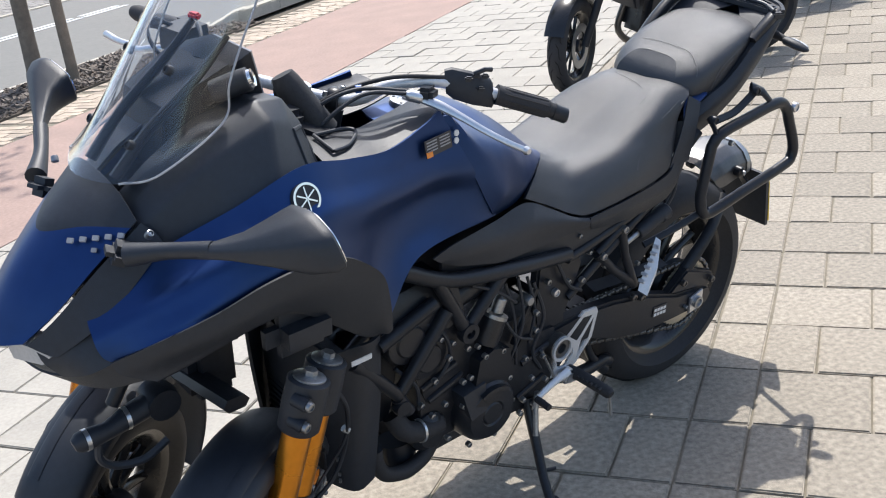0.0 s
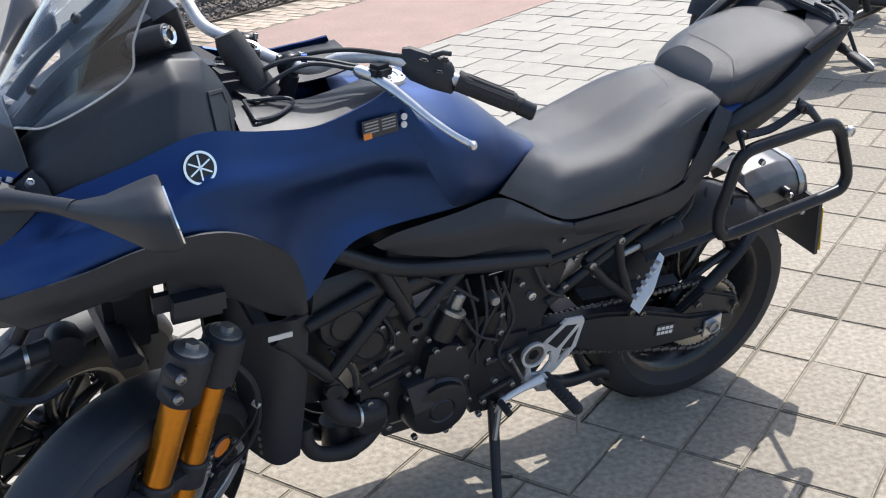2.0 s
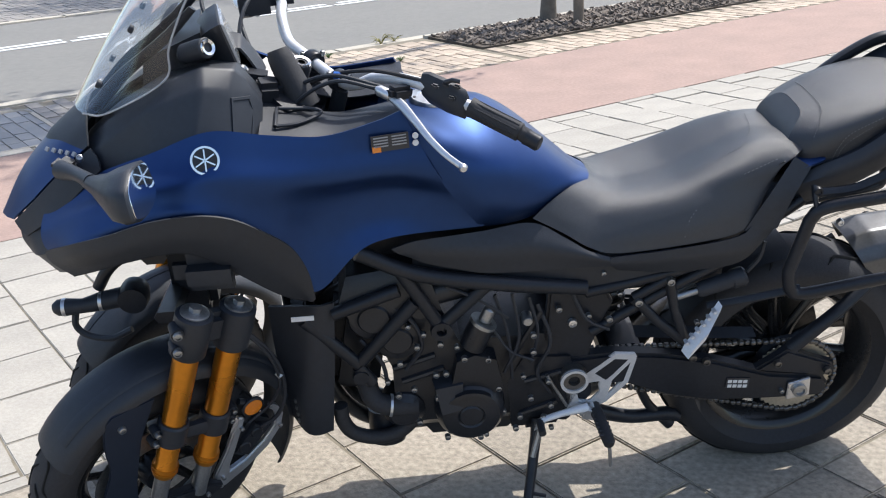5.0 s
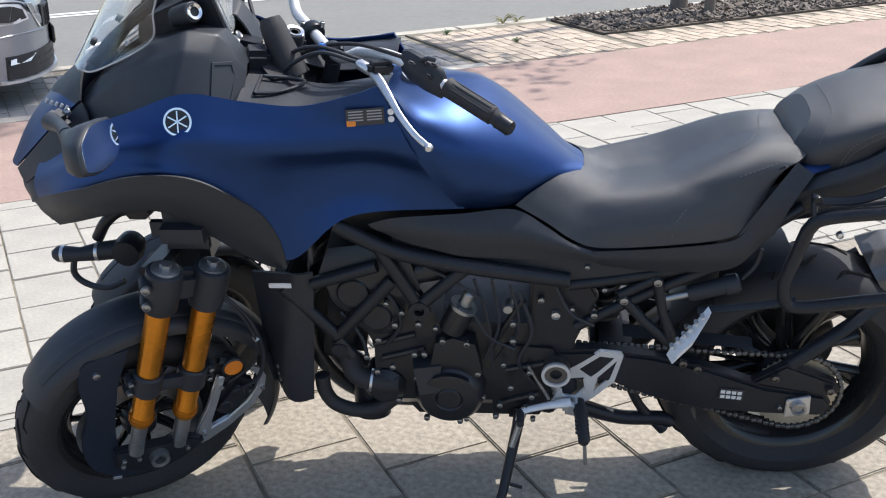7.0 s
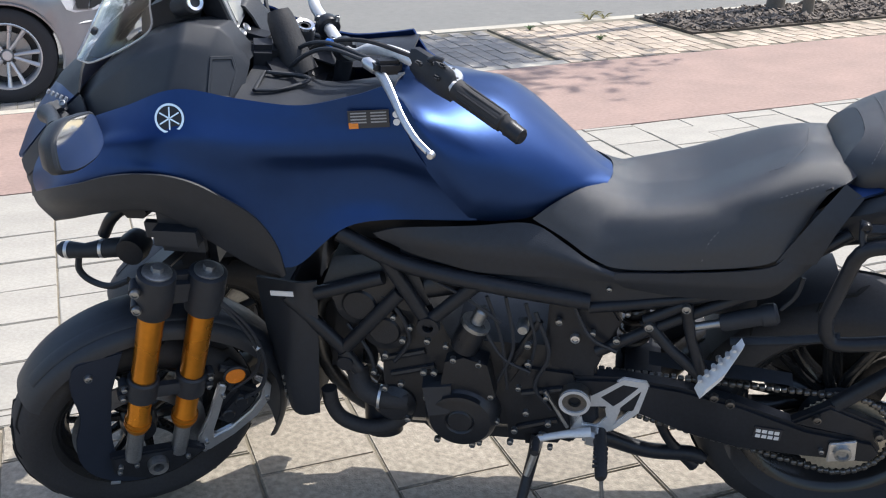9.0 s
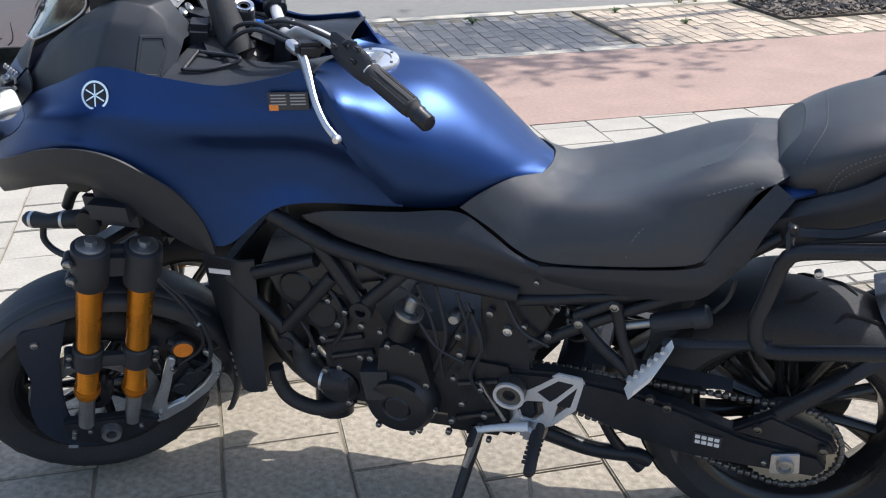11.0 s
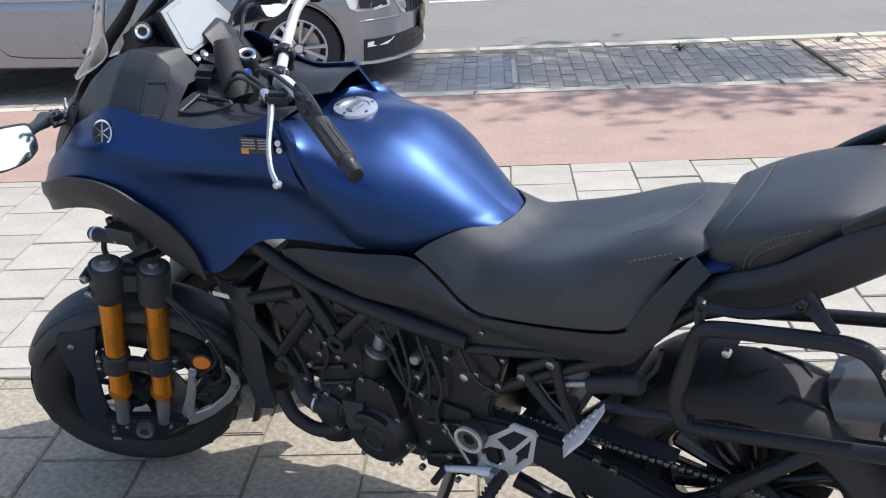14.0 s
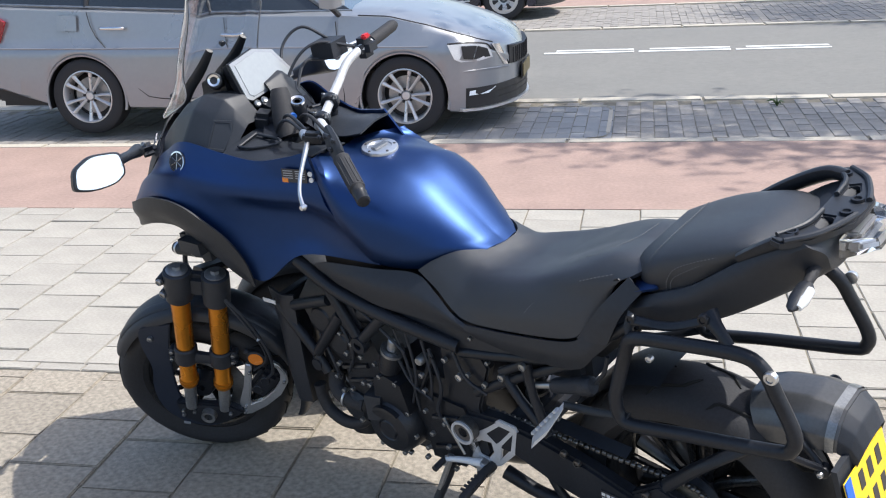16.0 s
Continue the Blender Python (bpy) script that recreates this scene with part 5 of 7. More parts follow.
# stand, shifter and footrests
stand = part("side_stand", tube([(0.125, -0.145, 0.275), (0.118, -0.165, 0.235), (0.085, -0.255, 0.11), (0.066, -0.305, 0.070)], [0.016, 0.014, 0.012, 0.012], 12), SATIN, bike, "black steel side stand")
part("stand_foot", box((0.075, 0.05, 0.008), pose(0.06, -0.312, 0.066, 11.7, 0, 0), 0.003), SATIN, stand)
part("stand_pivot", box((0.06, 0.04, 0.055), pose(0.115, -0.13, 0.268), 0.012), SATIN, stand)
part("stand_spring", tube([(0.14, -0.165, 0.30), (0.125, -0.175, 0.26), (0.105, -0.20, 0.20)], 0.008, 8), STEEL, stand)
part("stand_tang", tube([(0.09, -0.245, 0.125), (0.13, -0.25, 0.115)], 0.005, 8), SATIN, stand)
bolt(stand, (0.118, -0.155, 0.245), 0.010, (0, -1, 0), ALU)
part("spring_link", moved(prism([(0.112, 0.262), (0.125, 0.27), (0.14, 0.30), (0.128, 0.305), (0.118, 0.29)], 0.004, 0.001), Matrix.Translation((0, -0.178, 0))), ALU, stand)
heel_holes = [[(0.262, 0.392), (0.306, 0.428), (0.334, 0.424), (0.300, 0.385), (0.286, 0.372)], [(0.304, 0.366), (0.340, 0.408), (0.328, 0.364), (0.292, 0.322)], [(0.222, 0.312), (0.215, 0.345), (0.235, 0.362), (0.268, 0.365), (0.272, 0.335), (0.250, 0.308)]]
heel = part("heel_plate", moved(prism([(0.192, 0.292), (0.186, 0.36), (0.225, 0.388), (0.262, 0.414), (0.305, 0.448), (0.354, 0.442), (0.361, 0.428), (0.344, 0.356), (0.290, 0.300), (0.262, 0.285), (0.225, 0.283)], 0.010, 0.0025, heel_holes), Matrix.Translation((0.004, -0.150, 0.010))), SILVER, bike, "bright aluminium heel plate")
part("footrest_bush", lathe([(0.014, -0.028), (0.030, -0.028), (0.034, -0.024), (0.034, 0.028), (0.014, 0.028)], 28, close=True), DARKSTEEL, heel, "large ring bolt on the heel plate", pose_at=pose(0.207, -0.148, 0.405))
part("bush_ring", lathe([(0.027, -0.003), (0.034, -0.003), (0.034, 0.003), (0.027, 0.003)], 28, close=True), SILVER, heel, pose_at=pose(0.207, -0.178, 0.405))
part("bush_plug", lathe([(0, -0.018), (0.026, -0.018), (0.028, 0.0)], 24), SATIN, heel, pose_at=pose(0.207, -0.148, 0.405))
peg = part("rider_footrest", tube([(0.262, -0.150, 0.30), (0.266, -0.19, 0.305), (0.272, -0.285, 0.300), (0.272, -0.292, 0.299)], [0.018, 0.016, 0.015, 0.010], 12, flat=0.8), RUBBER, bike, "black rubber footrest")
part("feeler", rod((0.272, -0.285, 0.295), (0.276, -0.292, 0.235), 0.0045, 8), STEEL, peg)
part("peg_joint", box((0.045, 0.035, 0.04), pose(0.25, -0.162, 0.298, 0, 15, 0), 0.008), ALU, peg)
for k in range(6):
    part("rubber_rib", tube([(0.252, -0.195 - 0.014 * k, 0.308), (0.284, -0.195 - 0.014 * k, 0.308)], 0.004, 6), RUBBER, peg)
shifter = part("shift_lever", tube([(0.245, -0.168, 0.315), (0.19, -0.172, 0.308), (0.145, -0.176, 0.298), (0.122, -0.180, 0.292)], [0.013, 0.009, 0.008, 0.007], 10, 16, flat=0.7), SILVER, bike, "bright gear lever")
part("shift_toe", tube([(0.125, -0.178, 0.292), (0.125, -0.222, 0.290)], 0.009, 10), RUBBER, shifter)
part("shift_rod", tube([(0.142, -0.168, 0.425), (0.155, -0.168, 0.398), (0.192, -0.168, 0.325)], [0.005, 0.004, 0.004], 8), STEEL, bike, "thin bright shift rod")
# passenger footrest
bracket = part("footrest_bracket", join(tube([(0.345, -0.145, 0.612), (0.40, -0.155, 0.55), (0.478, -0.165, 0.482)], [0.014, 0.012, 0.014], 10), tube([(0.425, -0.148, 0.66), (0.44, -0.157, 0.58), (0.474, -0.165, 0.482)], [0.014, 0.011, 0.014], 10), tube([(0.345, -0.145, 0.612), (0.425, -0.148, 0.66)], 0.012, 10)), SATIN, bike, "black triangular passenger footrest bracket")
bolt(bracket, (0.354, -0.158, 0.606), 0.010, (0, -1, 0), STEEL)
bolt(bracket, (0.425, -0.160, 0.658), 0.010, (0, -1, 0), STEEL)
ppeg = part("passenger_footrest", closed_loft([[(0.452, -0.200, 0.488), (0.463, -0.222, 0.478), (0.474, -0.218, 0.500), (0.462, -0.196, 0.510)], [(0.492, -0.190, 0.530), (0.504, -0.212, 0.523), (0.512, -0.208, 0.540), (0.500, -0.186, 0.550)], [(0.532, -0.175, 0.590), (0.540, -0.188, 0.584), (0.544, -0.184, 0.594), (0.538, -0.172, 0.602)]]), SILVER, bike, "folded bare metal passenger footrest")
for k in range(6):
    part("footrest_tooth", box((0.009, 0.02, 0.008), pose(0.462 + 0.0125 * k, -0.200 + 0.0025 * k, 0.512 + 0.0145 * k, 0, -30, 0), 0.002), SILVER, ppeg)
# swingarm, chain and sprocket
for sgn in (-1, 1):
    arm_out = [(0.19, 0.45), (0.30, 0.455), (0.43, 0.438), (0.56, 0.405), (0.70, 0.352), (0.84, 0.330), (0.86, 0.30), (0.84, 0.268), (0.70, 0.272), (0.56, 0.282), (0.45, 0.312), (0.34, 0.36), (0.20, 0.37)]
    part("swingarm", moved(prism(arm_out, 0.042, 0.008), Matrix.Translation((0, sgn * 0.128 - 0.021, 0))), SATIN, bike, "satin black swingarm")
    tri = [(0.66, 0.36), (0.74, 0.415), (0.86, 0.365), (0.875, 0.335), (0.84, 0.325)]
    part("axle_lug", moved(prism(tri, 0.03, 0.006), Matrix.Translation((0, sgn * 0.128 - 0.015, 0))), SATIN, bike)
    adj = part("chain_adjuster", moved(prism([(0.748, 0.273), (0.748, 0.325), (0.802, 0.338), (0.806, 0.283)], 0.008, 0.002), Matrix.Translation((0, sgn * 0.154 - 0.004, 0))), ALU, bike, "bare metal chain adjuster block")
    part("axle_bolt", lathe([(0, 0.004), (0.010, 0.004), (0.012, 0.010), (0.018, 0.009), (0.018, -0.006)], 20), STEEL, adj, pose_at=aim((0.777, sgn * 0.158, 0.304), (0, sgn, 0)))
    bolt(adj, (0.735, sgn * 0.152, 0.300), 0.006, (0, sgn, 0))
    for p in ((0.715, 0.385), (0.845, 0.35), (0.50, 0.425), (0.535, 0.41)):
        bolt(bike, (p[0], sgn * 0.150, p[1]), 0.010, (0, sgn, 0), DARKSTEEL)
swing_label = part("warning_sticker", box((0.058, 0.002, 0.030), pose(0.620, -0.151, 0.336, 0, 6, 0), 0), STICKER, bike, "small black sticker with grey print")
for r in range(2):
    for k in range(4):
        part("print_bar", box((0.010, 0.003, 0.009), pose(0.600 + 0.013 * k, -0.1512, 0.343 - 0.014 * r - 0.0014 * k, 0, 6, 0), 0), WHITE, swing_label)
part("swingarm_bridge", box((0.10, 0.24, 0.07), pose(0.34, 0, 0.41), 0.02), SATIN, bike)
teeth = []
for k in range(84):
    a = 2 * math.pi * k / 84
    r = 0.103 if k % 2 else 0.097
    teeth.append((r * math.cos(a), r * math.sin(a)))
part("sprocket", moved(prism(teeth, 0.006, 0, [[(0.052 * math.cos(-k * 0.5236), 0.052 * math.sin(-k * 0.5236)) for k in range(12)]]), Matrix.Translation((0.777, -0.108, 0.310))), BRASS, bike, "pale metal rear sprocket")
links = []
R1, R2 = 0.108, 0.045
c1, c2 = Vector((0.777, 0, 0.310)), Vector((0.215, 0, 0.405))
run = []
d = (c1 - c2)
ang = math.atan2(d.z, d.x)
for k in range(30):
    a = ang - math.pi / 2 + math.pi * k / 29
    run.append((c1.x + R1 * math.cos(a), c1.z + R1 * math.sin(a)))
for k in range(14):
    a = ang + math.pi / 2 + math.pi * k / 13
    run.append((c2.x + R2 * math.cos(a), c2.z + R2 * math.sin(a)))
run.append(run[0])
path = []
for (xa, za), (xb, zb) in zip(run, run[1:]):
    steps = max(1, round(math.hypot(xb - xa, zb - za) / 0.0155))
    path += [(xa + (xb - xa) * j / steps, za + (zb - za) * j / steps) for j in range(steps)]
for i, (x, z) in enumerate(path):
    xn, zn = path[(i + 1) % len(path)]
    links.append(box((0.0135, 0.016 if i % 2 else 0.011, 0.012), pose((x + xn) / 2, -0.108, (z + zn) / 2, 0, -math.degrees(math.atan2(zn - z, xn - x)), 0), 0.003, 1))
part("drive_chain", join(*links), DARKSTEEL, bike, "oiled steel drive chain")
part("chain_guard", patch([[(0.36, -0.135, 0.49), (0.52, -0.135, 0.47), (0.66, -0.13, 0.455)], [(0.36, -0.10, 0.50), (0.52, -0.10, 0.48), (0.66, -0.10, 0.465)]], 12, 4), BLACK, bike)
part("wheel_hugger", lathe([(0.335, 0.09), (0.345, 0.05), (0.347, 0), (0.345, -0.05), (0.335, -0.09)], 16, arc=52, start=96), BLACK, bike, pose_at=pose(0.775, 0, 0.318))
part("brake_disc", lathe([(0.07, -0.0025), (0.14, -0.0025), (0.14, 0.0025), (0.07, 0.0025)], 48, close=True), STEEL, bike, pose_at=pose(0.775, 0.09, 0.318))
# linkage, damper and preload adjuster
spring = [(0.33 + 0.03 * math.cos(a), 0.03 * math.sin(a), 0.44 + 0.0045 * a) for a in [k * 0.4 for k in range(110)]]
shock = part("rear_spring", tube(spring, 0.006, 6), DARKSTEEL, bike, "black coil spring of the rear shock")
part("shock_body", tube([(0.32, 0, 0.40), (0.34, 0, 0.70)], 0.022, 14), SATIN, shock)
knob = part("preload_knob", tube([(0.495, -0.145, 0.617), (0.503, -0.145, 0.619), (0.572, -0.145, 0.640), (0.576, -0.145, 0.641), (0.600, -0.145, 0.647), (0.606, -0.145, 0.649)], [0.016, 0.019, 0.020, 0.0235, 0.0235, 0.018], 20), BLACK, bike, "black remote preload adjuster knob")
part("knob_neck", tube([(0.445, -0.145, 0.603), (0.50, -0.145, 0.618)], 0.009, 12), STEEL, knob)
part("preload_hose", tube([(0.61, -0.14, 0.655), (0.635, -0.14, 0.69), (0.645, -0.135, 0.73)], 0.005, 8, 12), BLACK, knob)
part("reservoir", tube([(0.40, -0.12, 0.70), (0.46, -0.13, 0.705)], 0.02, 14), ALU, bike)
for x, z, r in ((0.17, 0.60, 0.008), (0.24, 0.575, 0.007), (0.29, 0.56, 0.008), (0.31, 0.63, 0.006), (0.37, 0.57, 0.006), (0.45, 0.55, 0.007), (0.50, 0.53, 0.006), (0.27, 0.69, 0.006), (0.34, 0.70, 0.006)):
    bolt(bike, (x, -0.15, z), r, (0, -1, 0))
for k in range(9):
    part("wire_tie", tube([(0.25 + 0.012 * k, -0.142, 0.665 + 0.001 * k), (0.254 + 0.012 * k, -0.142, 0.685)], 0.0025, 6), STEEL, bike)
part("battery_box", box((0.30, 0.22, 0.16), pose(0.42, 0, 0.68), 0.02), BLACK, bike)
part("centre_link", tube([(0.27, -0.11, 0.255), (0.37, -0.10, 0.215), (0.47, -0.09, 0.205), (0.50, -0.09, 0.190)], [0.020, 0.018, 0.018, 0.014], 10, 16), SATIN, bike, "black centre stand tube")
part("centre_link", tube([(0.38, -0.09, 0.33), (0.42, -0.09, 0.24), (0.48, -0.09, 0.17)], [0.012, 0.012, 0.016], 10, 12), SATIN, bike)
part("inner_body", closed_loft([[(x, -w, z0), (x, w, z0), (x, w, z1), (x, -w, z1)] for x, w, z0, z1 in ((-0.33, 0.12, 0.74, 1.04), (-0.1, 0.13, 0.72, 1.03), (0.1, 0.11, 0.72, 0.93), (0.30, 0.12, 0.70, 0.83), (0.60, 0.13, 0.72, 0.84), (0.74, 0.10, 0.84, 0.92))]), SATIN, bike)
part("steering_head", box((0.14, 0.16, 0.22), pose(-0.40, 0, 0.98), 0.03), SATIN, bike)
part("front_frame", closed_loft([[(x, -w, z0), (x, w, z0), (x, w, z1), (x, -w, z1)] for x, w, z0, z1 in ((-0.88, 0.06, 0.90, 0.98), (-0.70, 0.09, 0.88, 1.06), (-0.46, 0.12, 0.86, 1.08), (-0.34, 0.10, 0.86, 1.06))]), SATIN, bike)

# ---- controls ----
bar = part("handlebar", tube([(0.05, -0.205, 1.094), (-0.04, -0.150, 1.128), (-0.13, -0.098, 1.158), (-0.205, -0.045, 1.152), (-0.250, -0.015, 1.128), (-0.287, 0.032, 1.120), (-0.363, 0.155, 1.138), (-0.40, 0.22, 1.150), (-0.415, 0.28, 1.185), (-0.415, 0.34, 1.205), (-0.43, 0.44, 1.21), (-0.45, 0.52, 1.213)], 0.0125, 14, 70), SILVER, bike, "silver tubular handlebar turned to full lock")
for c, e in (((-0.287, 0.032, 1.120), (-0.52, 0.84, 0.12)), ((-0.345, 0.126, 1.133), (-0.52, 0.84, 0.12))):
    cl = part("bar_clamp", lathe([(0.0135, -0.013), (0.023, -0.013), (0.025, -0.010), (0.025, 0.010), (0.023, 0.013), (0.0135, 0.013)], 20, close=True), SATIN, bar, "black handlebar clamp", pose_at=aim(c, e))
    part("riser", rod(Vector(c) - Vector((0, 0, 0.02)), Vector(c) - Vector((0.02, 0, 0.09)), 0.018, 14), SATIN, cl).matrix_parent_inverse = cl.matrix_basis.inverted()
    for q in ((0.022, 0, 0.016), (-0.022, 0, 0.016)):
        bolt(bar, Vector(c) + Vector(q), 0.006, (0.2, 0, 1))
part("top_yoke", closed_loft([[(-0.36, 0.0, z), (-0.28, -0.02, z), (-0.30, 0.14, z), (-0.38, 0.18, z)] for z in (1.02, 1.05)]), SATIN, bar)
grip = part("grip", tube([(0.092, -0.230, 1.072), (0.088, -0.228, 1.074), (0.070, -0.217, 1.084), (0.068, -0.216, 1.085), (0.0, -0.176, 1.113), (-0.025, -0.161, 1.123)], [0.013, 0.016, 0.016, 0.0195, 0.0185, 0.021], 18), RUBBER, bar, "ribbed black rubber grip")
for k in range(10):
    a = 2 * math.pi * k / 10
    dvec = Vector((0.105, -0.062, -0.042)).normalized()
    u1 = dvec.orthogonal().normalized()
    u2 = dvec.cross(u1)
    o = 0.0185 * (math.cos(a) * u1 + math.sin(a) * u2)
    part("grip_rib", rod(Vector((-0.015, -0.167, 1.119)) + o, Vector((0.064, -0.2135, 1.087)) + o, 0.0022, 6), RUBBER, grip)
part("bar_end", tube([(0.080, -0.223, 1.078), (0.084, -0.226, 1.076), (0.102, -0.236, 1.067), (0.105, -0.238, 1.066)], [0.0180, 0.0165, 0.0165, 0.013], 16), SATIN, grip)
sw = part("switch_housing", closed_loft([[tuple(Vector((-0.03, -0.158, 1.125)) + Vector((-0.085, 0.050, 0.032)) * t_ + (s_ * (math.cos(a) * Vector((0.25, 0.35, 0.1)) + math.sin(a) * Vector((0, 0.1, 1.0))))) for a in [k * math.pi / 5 for k in range(10)]] for t_, s_ in ((0, 0.022), (0.05, 0.030), (0.45, 0.034), (0.85, 0.032), (1, 0.024))]), BLACK, bar, "black left switch housing")
for k, (dx, dz) in enumerate(((0.0, 0.022), (0.022, 0.016), (-0.022, 0.020), (0.01, -0.008))):
    part("switch_button", box((0.016, 0.010, 0.010), pose(-0.072 + dx, -0.155, 1.150 + dz, 0, 10, -30), 0.003), GREYBLACK, sw)
part("switch_lever", tube([(-0.075, -0.150, 1.175), (-0.06, -0.165, 1.185), (-0.045, -0.168, 1.182)], 0.005, 8), GREYBLACK, sw)
lev = part("clutch_lever", tube([(-0.182, -0.118, 1.140), (-0.160, -0.150, 1.128), (-0.135, -0.192, 1.108), (-0.115, -0.225, 1.090), (-0.085, -0.262, 1.068), (-0.058, -0.283, 1.052)], [0.010, 0.010, 0.008, 0.007, 0.0065, 0.0065], 10, 28, flat=0.65), ALU, bar, "bare metal clutch lever with a ball end")
part("lever_ball", lathe([(0, -0.0095), (0.006, -0.0075), (0.0095, 0), (0.006, 0.0075), (0, 0.0095)], 14), ALU, lev, pose_at=pose(-0.055, -0.285, 1.050))
part("lever_perch", box((0.055, 0.035, 0.028), pose(-0.165, -0.112, 1.145, 0, 10, 35), 0.008), SATIN, bar)
part("cable_adjuster", tube([(-0.185, -0.118, 1.142), (-0.205, -0.108, 1.150), (-0.212, -0.104, 1.153)], [0.012, 0.012, 0.006], 12), ALU, bar, "bare metal cable adjuster")
part("grip", tube([(-0.425, 0.40, 1.208), (-0.455, 0.53, 1.214), (-0.458, 0.545, 1.215)], [0.019, 0.018, 0.014], 16), RUBBER, bar, "ribbed black rubber grip")
rsw = part("switch_housing", box((0.06, 0.075, 0.06), pose(-0.42, 0.37, 1.205, 0, 0, 10), 0.018), BLACK, bar, "black right switch housing")
part("kill_switch", box((0.018, 0.03, 0.014), pose(-0.405, 0.365, 1.238, 0, 0, 10), 0.004), REDPLASTIC, rsw, "red stop switch")
part("brake_reservoir", closed_loft([[(-0.505, 0.24, z), (-0.435, 0.255, z), (-0.445, 0.325, z), (-0.515, 0.31, z)] for z in (1.205, 1.245, 1.252)]), BLACK, bar, "black brake fluid reservoir")
part("brake_lever", tube([(-0.47, 0.30, 1.195), (-0.52, 0.38, 1.19), (-0.535, 0.46, 1.185), (-0.53, 0.54, 1.18)], [0.010, 0.008, 0.007, 0.008], 10, 20), ALU, bar)
for k, pts in enumerate(([(-0.20, -0.10, 1.155), (-0.30, -0.06, 1.17), (-0.38, -0.02, 1.13), (-0.42, 0.0, 1.05)], [(-0.10, -0.12, 1.165), (-0.22, -0.06, 1.175), (-0.33, 0.0, 1.14), (-0.40, 0.02, 1.08)], [(-0.48, 0.27, 1.20), (-0.50, 0.20, 1.21), (-0.47, 0.12, 1.14), (-0.44, 0.05, 1.05)], [(-0.42, 0.33, 1.22), (-0.47, 0.22, 1.26), (-0.50, 0.13, 1.19), (-0.45, 0.04, 1.06)], [(-0.21, -0.104, 1.153), (-0.29, -0.08, 1.165), (-0.36, -0.06, 1.13), (-0.42, -0.03, 1.06)], [(-0.49, 0.30, 1.25), (-0.56, 0.27, 1.29), (-0.58, 0.20, 1.25), (-0.52, 0.12, 1.15)])):
    part("control_cable", tube(pts, 0.0045, 8, 30), BLACK if k != 1 else RUBBER, bar, "black control cable")
part("cable_sleeve", tube([(-0.285, -0.058, 1.168), (-0.295, -0.054, 1.168)], 0.008, 10), TEAL, bar, "blue cable marker")
ign = part("ignition_switch", lathe([(0.008, 0.03), (0.020, 0.03), (0.023, 0.026), (0.024, -0.03), (0, -0.03)], 24), SATIN, bike, "ignition switch with a bright ring", pose_at=aim((-0.374, 0.034, 1.142), (0.35, -0.15, 1)))
part("key_ring", lathe([(0.013, 0.0), (0.020, 0.002), (0.021, -0.003), (0.013, -0.003)], 24, close=True), CHROME, ign, pose_at=pose(0, 0.032, 0))
for k, (x, y, z, sx, sy, sz) in enumerate(((-0.47, 0.02, 1.12, 0.07, 0.06, 0.08), (-0.44, -0.03, 1.13, 0.06, 0.05, 0.06), (-0.40, -0.04, 1.08, 0.08, 0.08, 0.08), (-0.46, 0.10, 1.10, 0.08, 0.07, 0.09), (-0.38, 0.07, 1.06, 0.10, 0.12, 0.06))):
    part("wiring_block", box((sx, sy, sz), pose(x, y, z, 10 * k, 15 - 7 * k, 20 * k), 0.012), SATIN, bike)
part("wire_boot", tube([(-0.412, 0.018, 1.205), (-0.405, 0.010, 1.185), (-0.375, -0.020, 1.12), (-0.36, -0.03, 1.09)], [0.022, 0.028, 0.032, 0.034], 14, 10), RUBBER, bike)

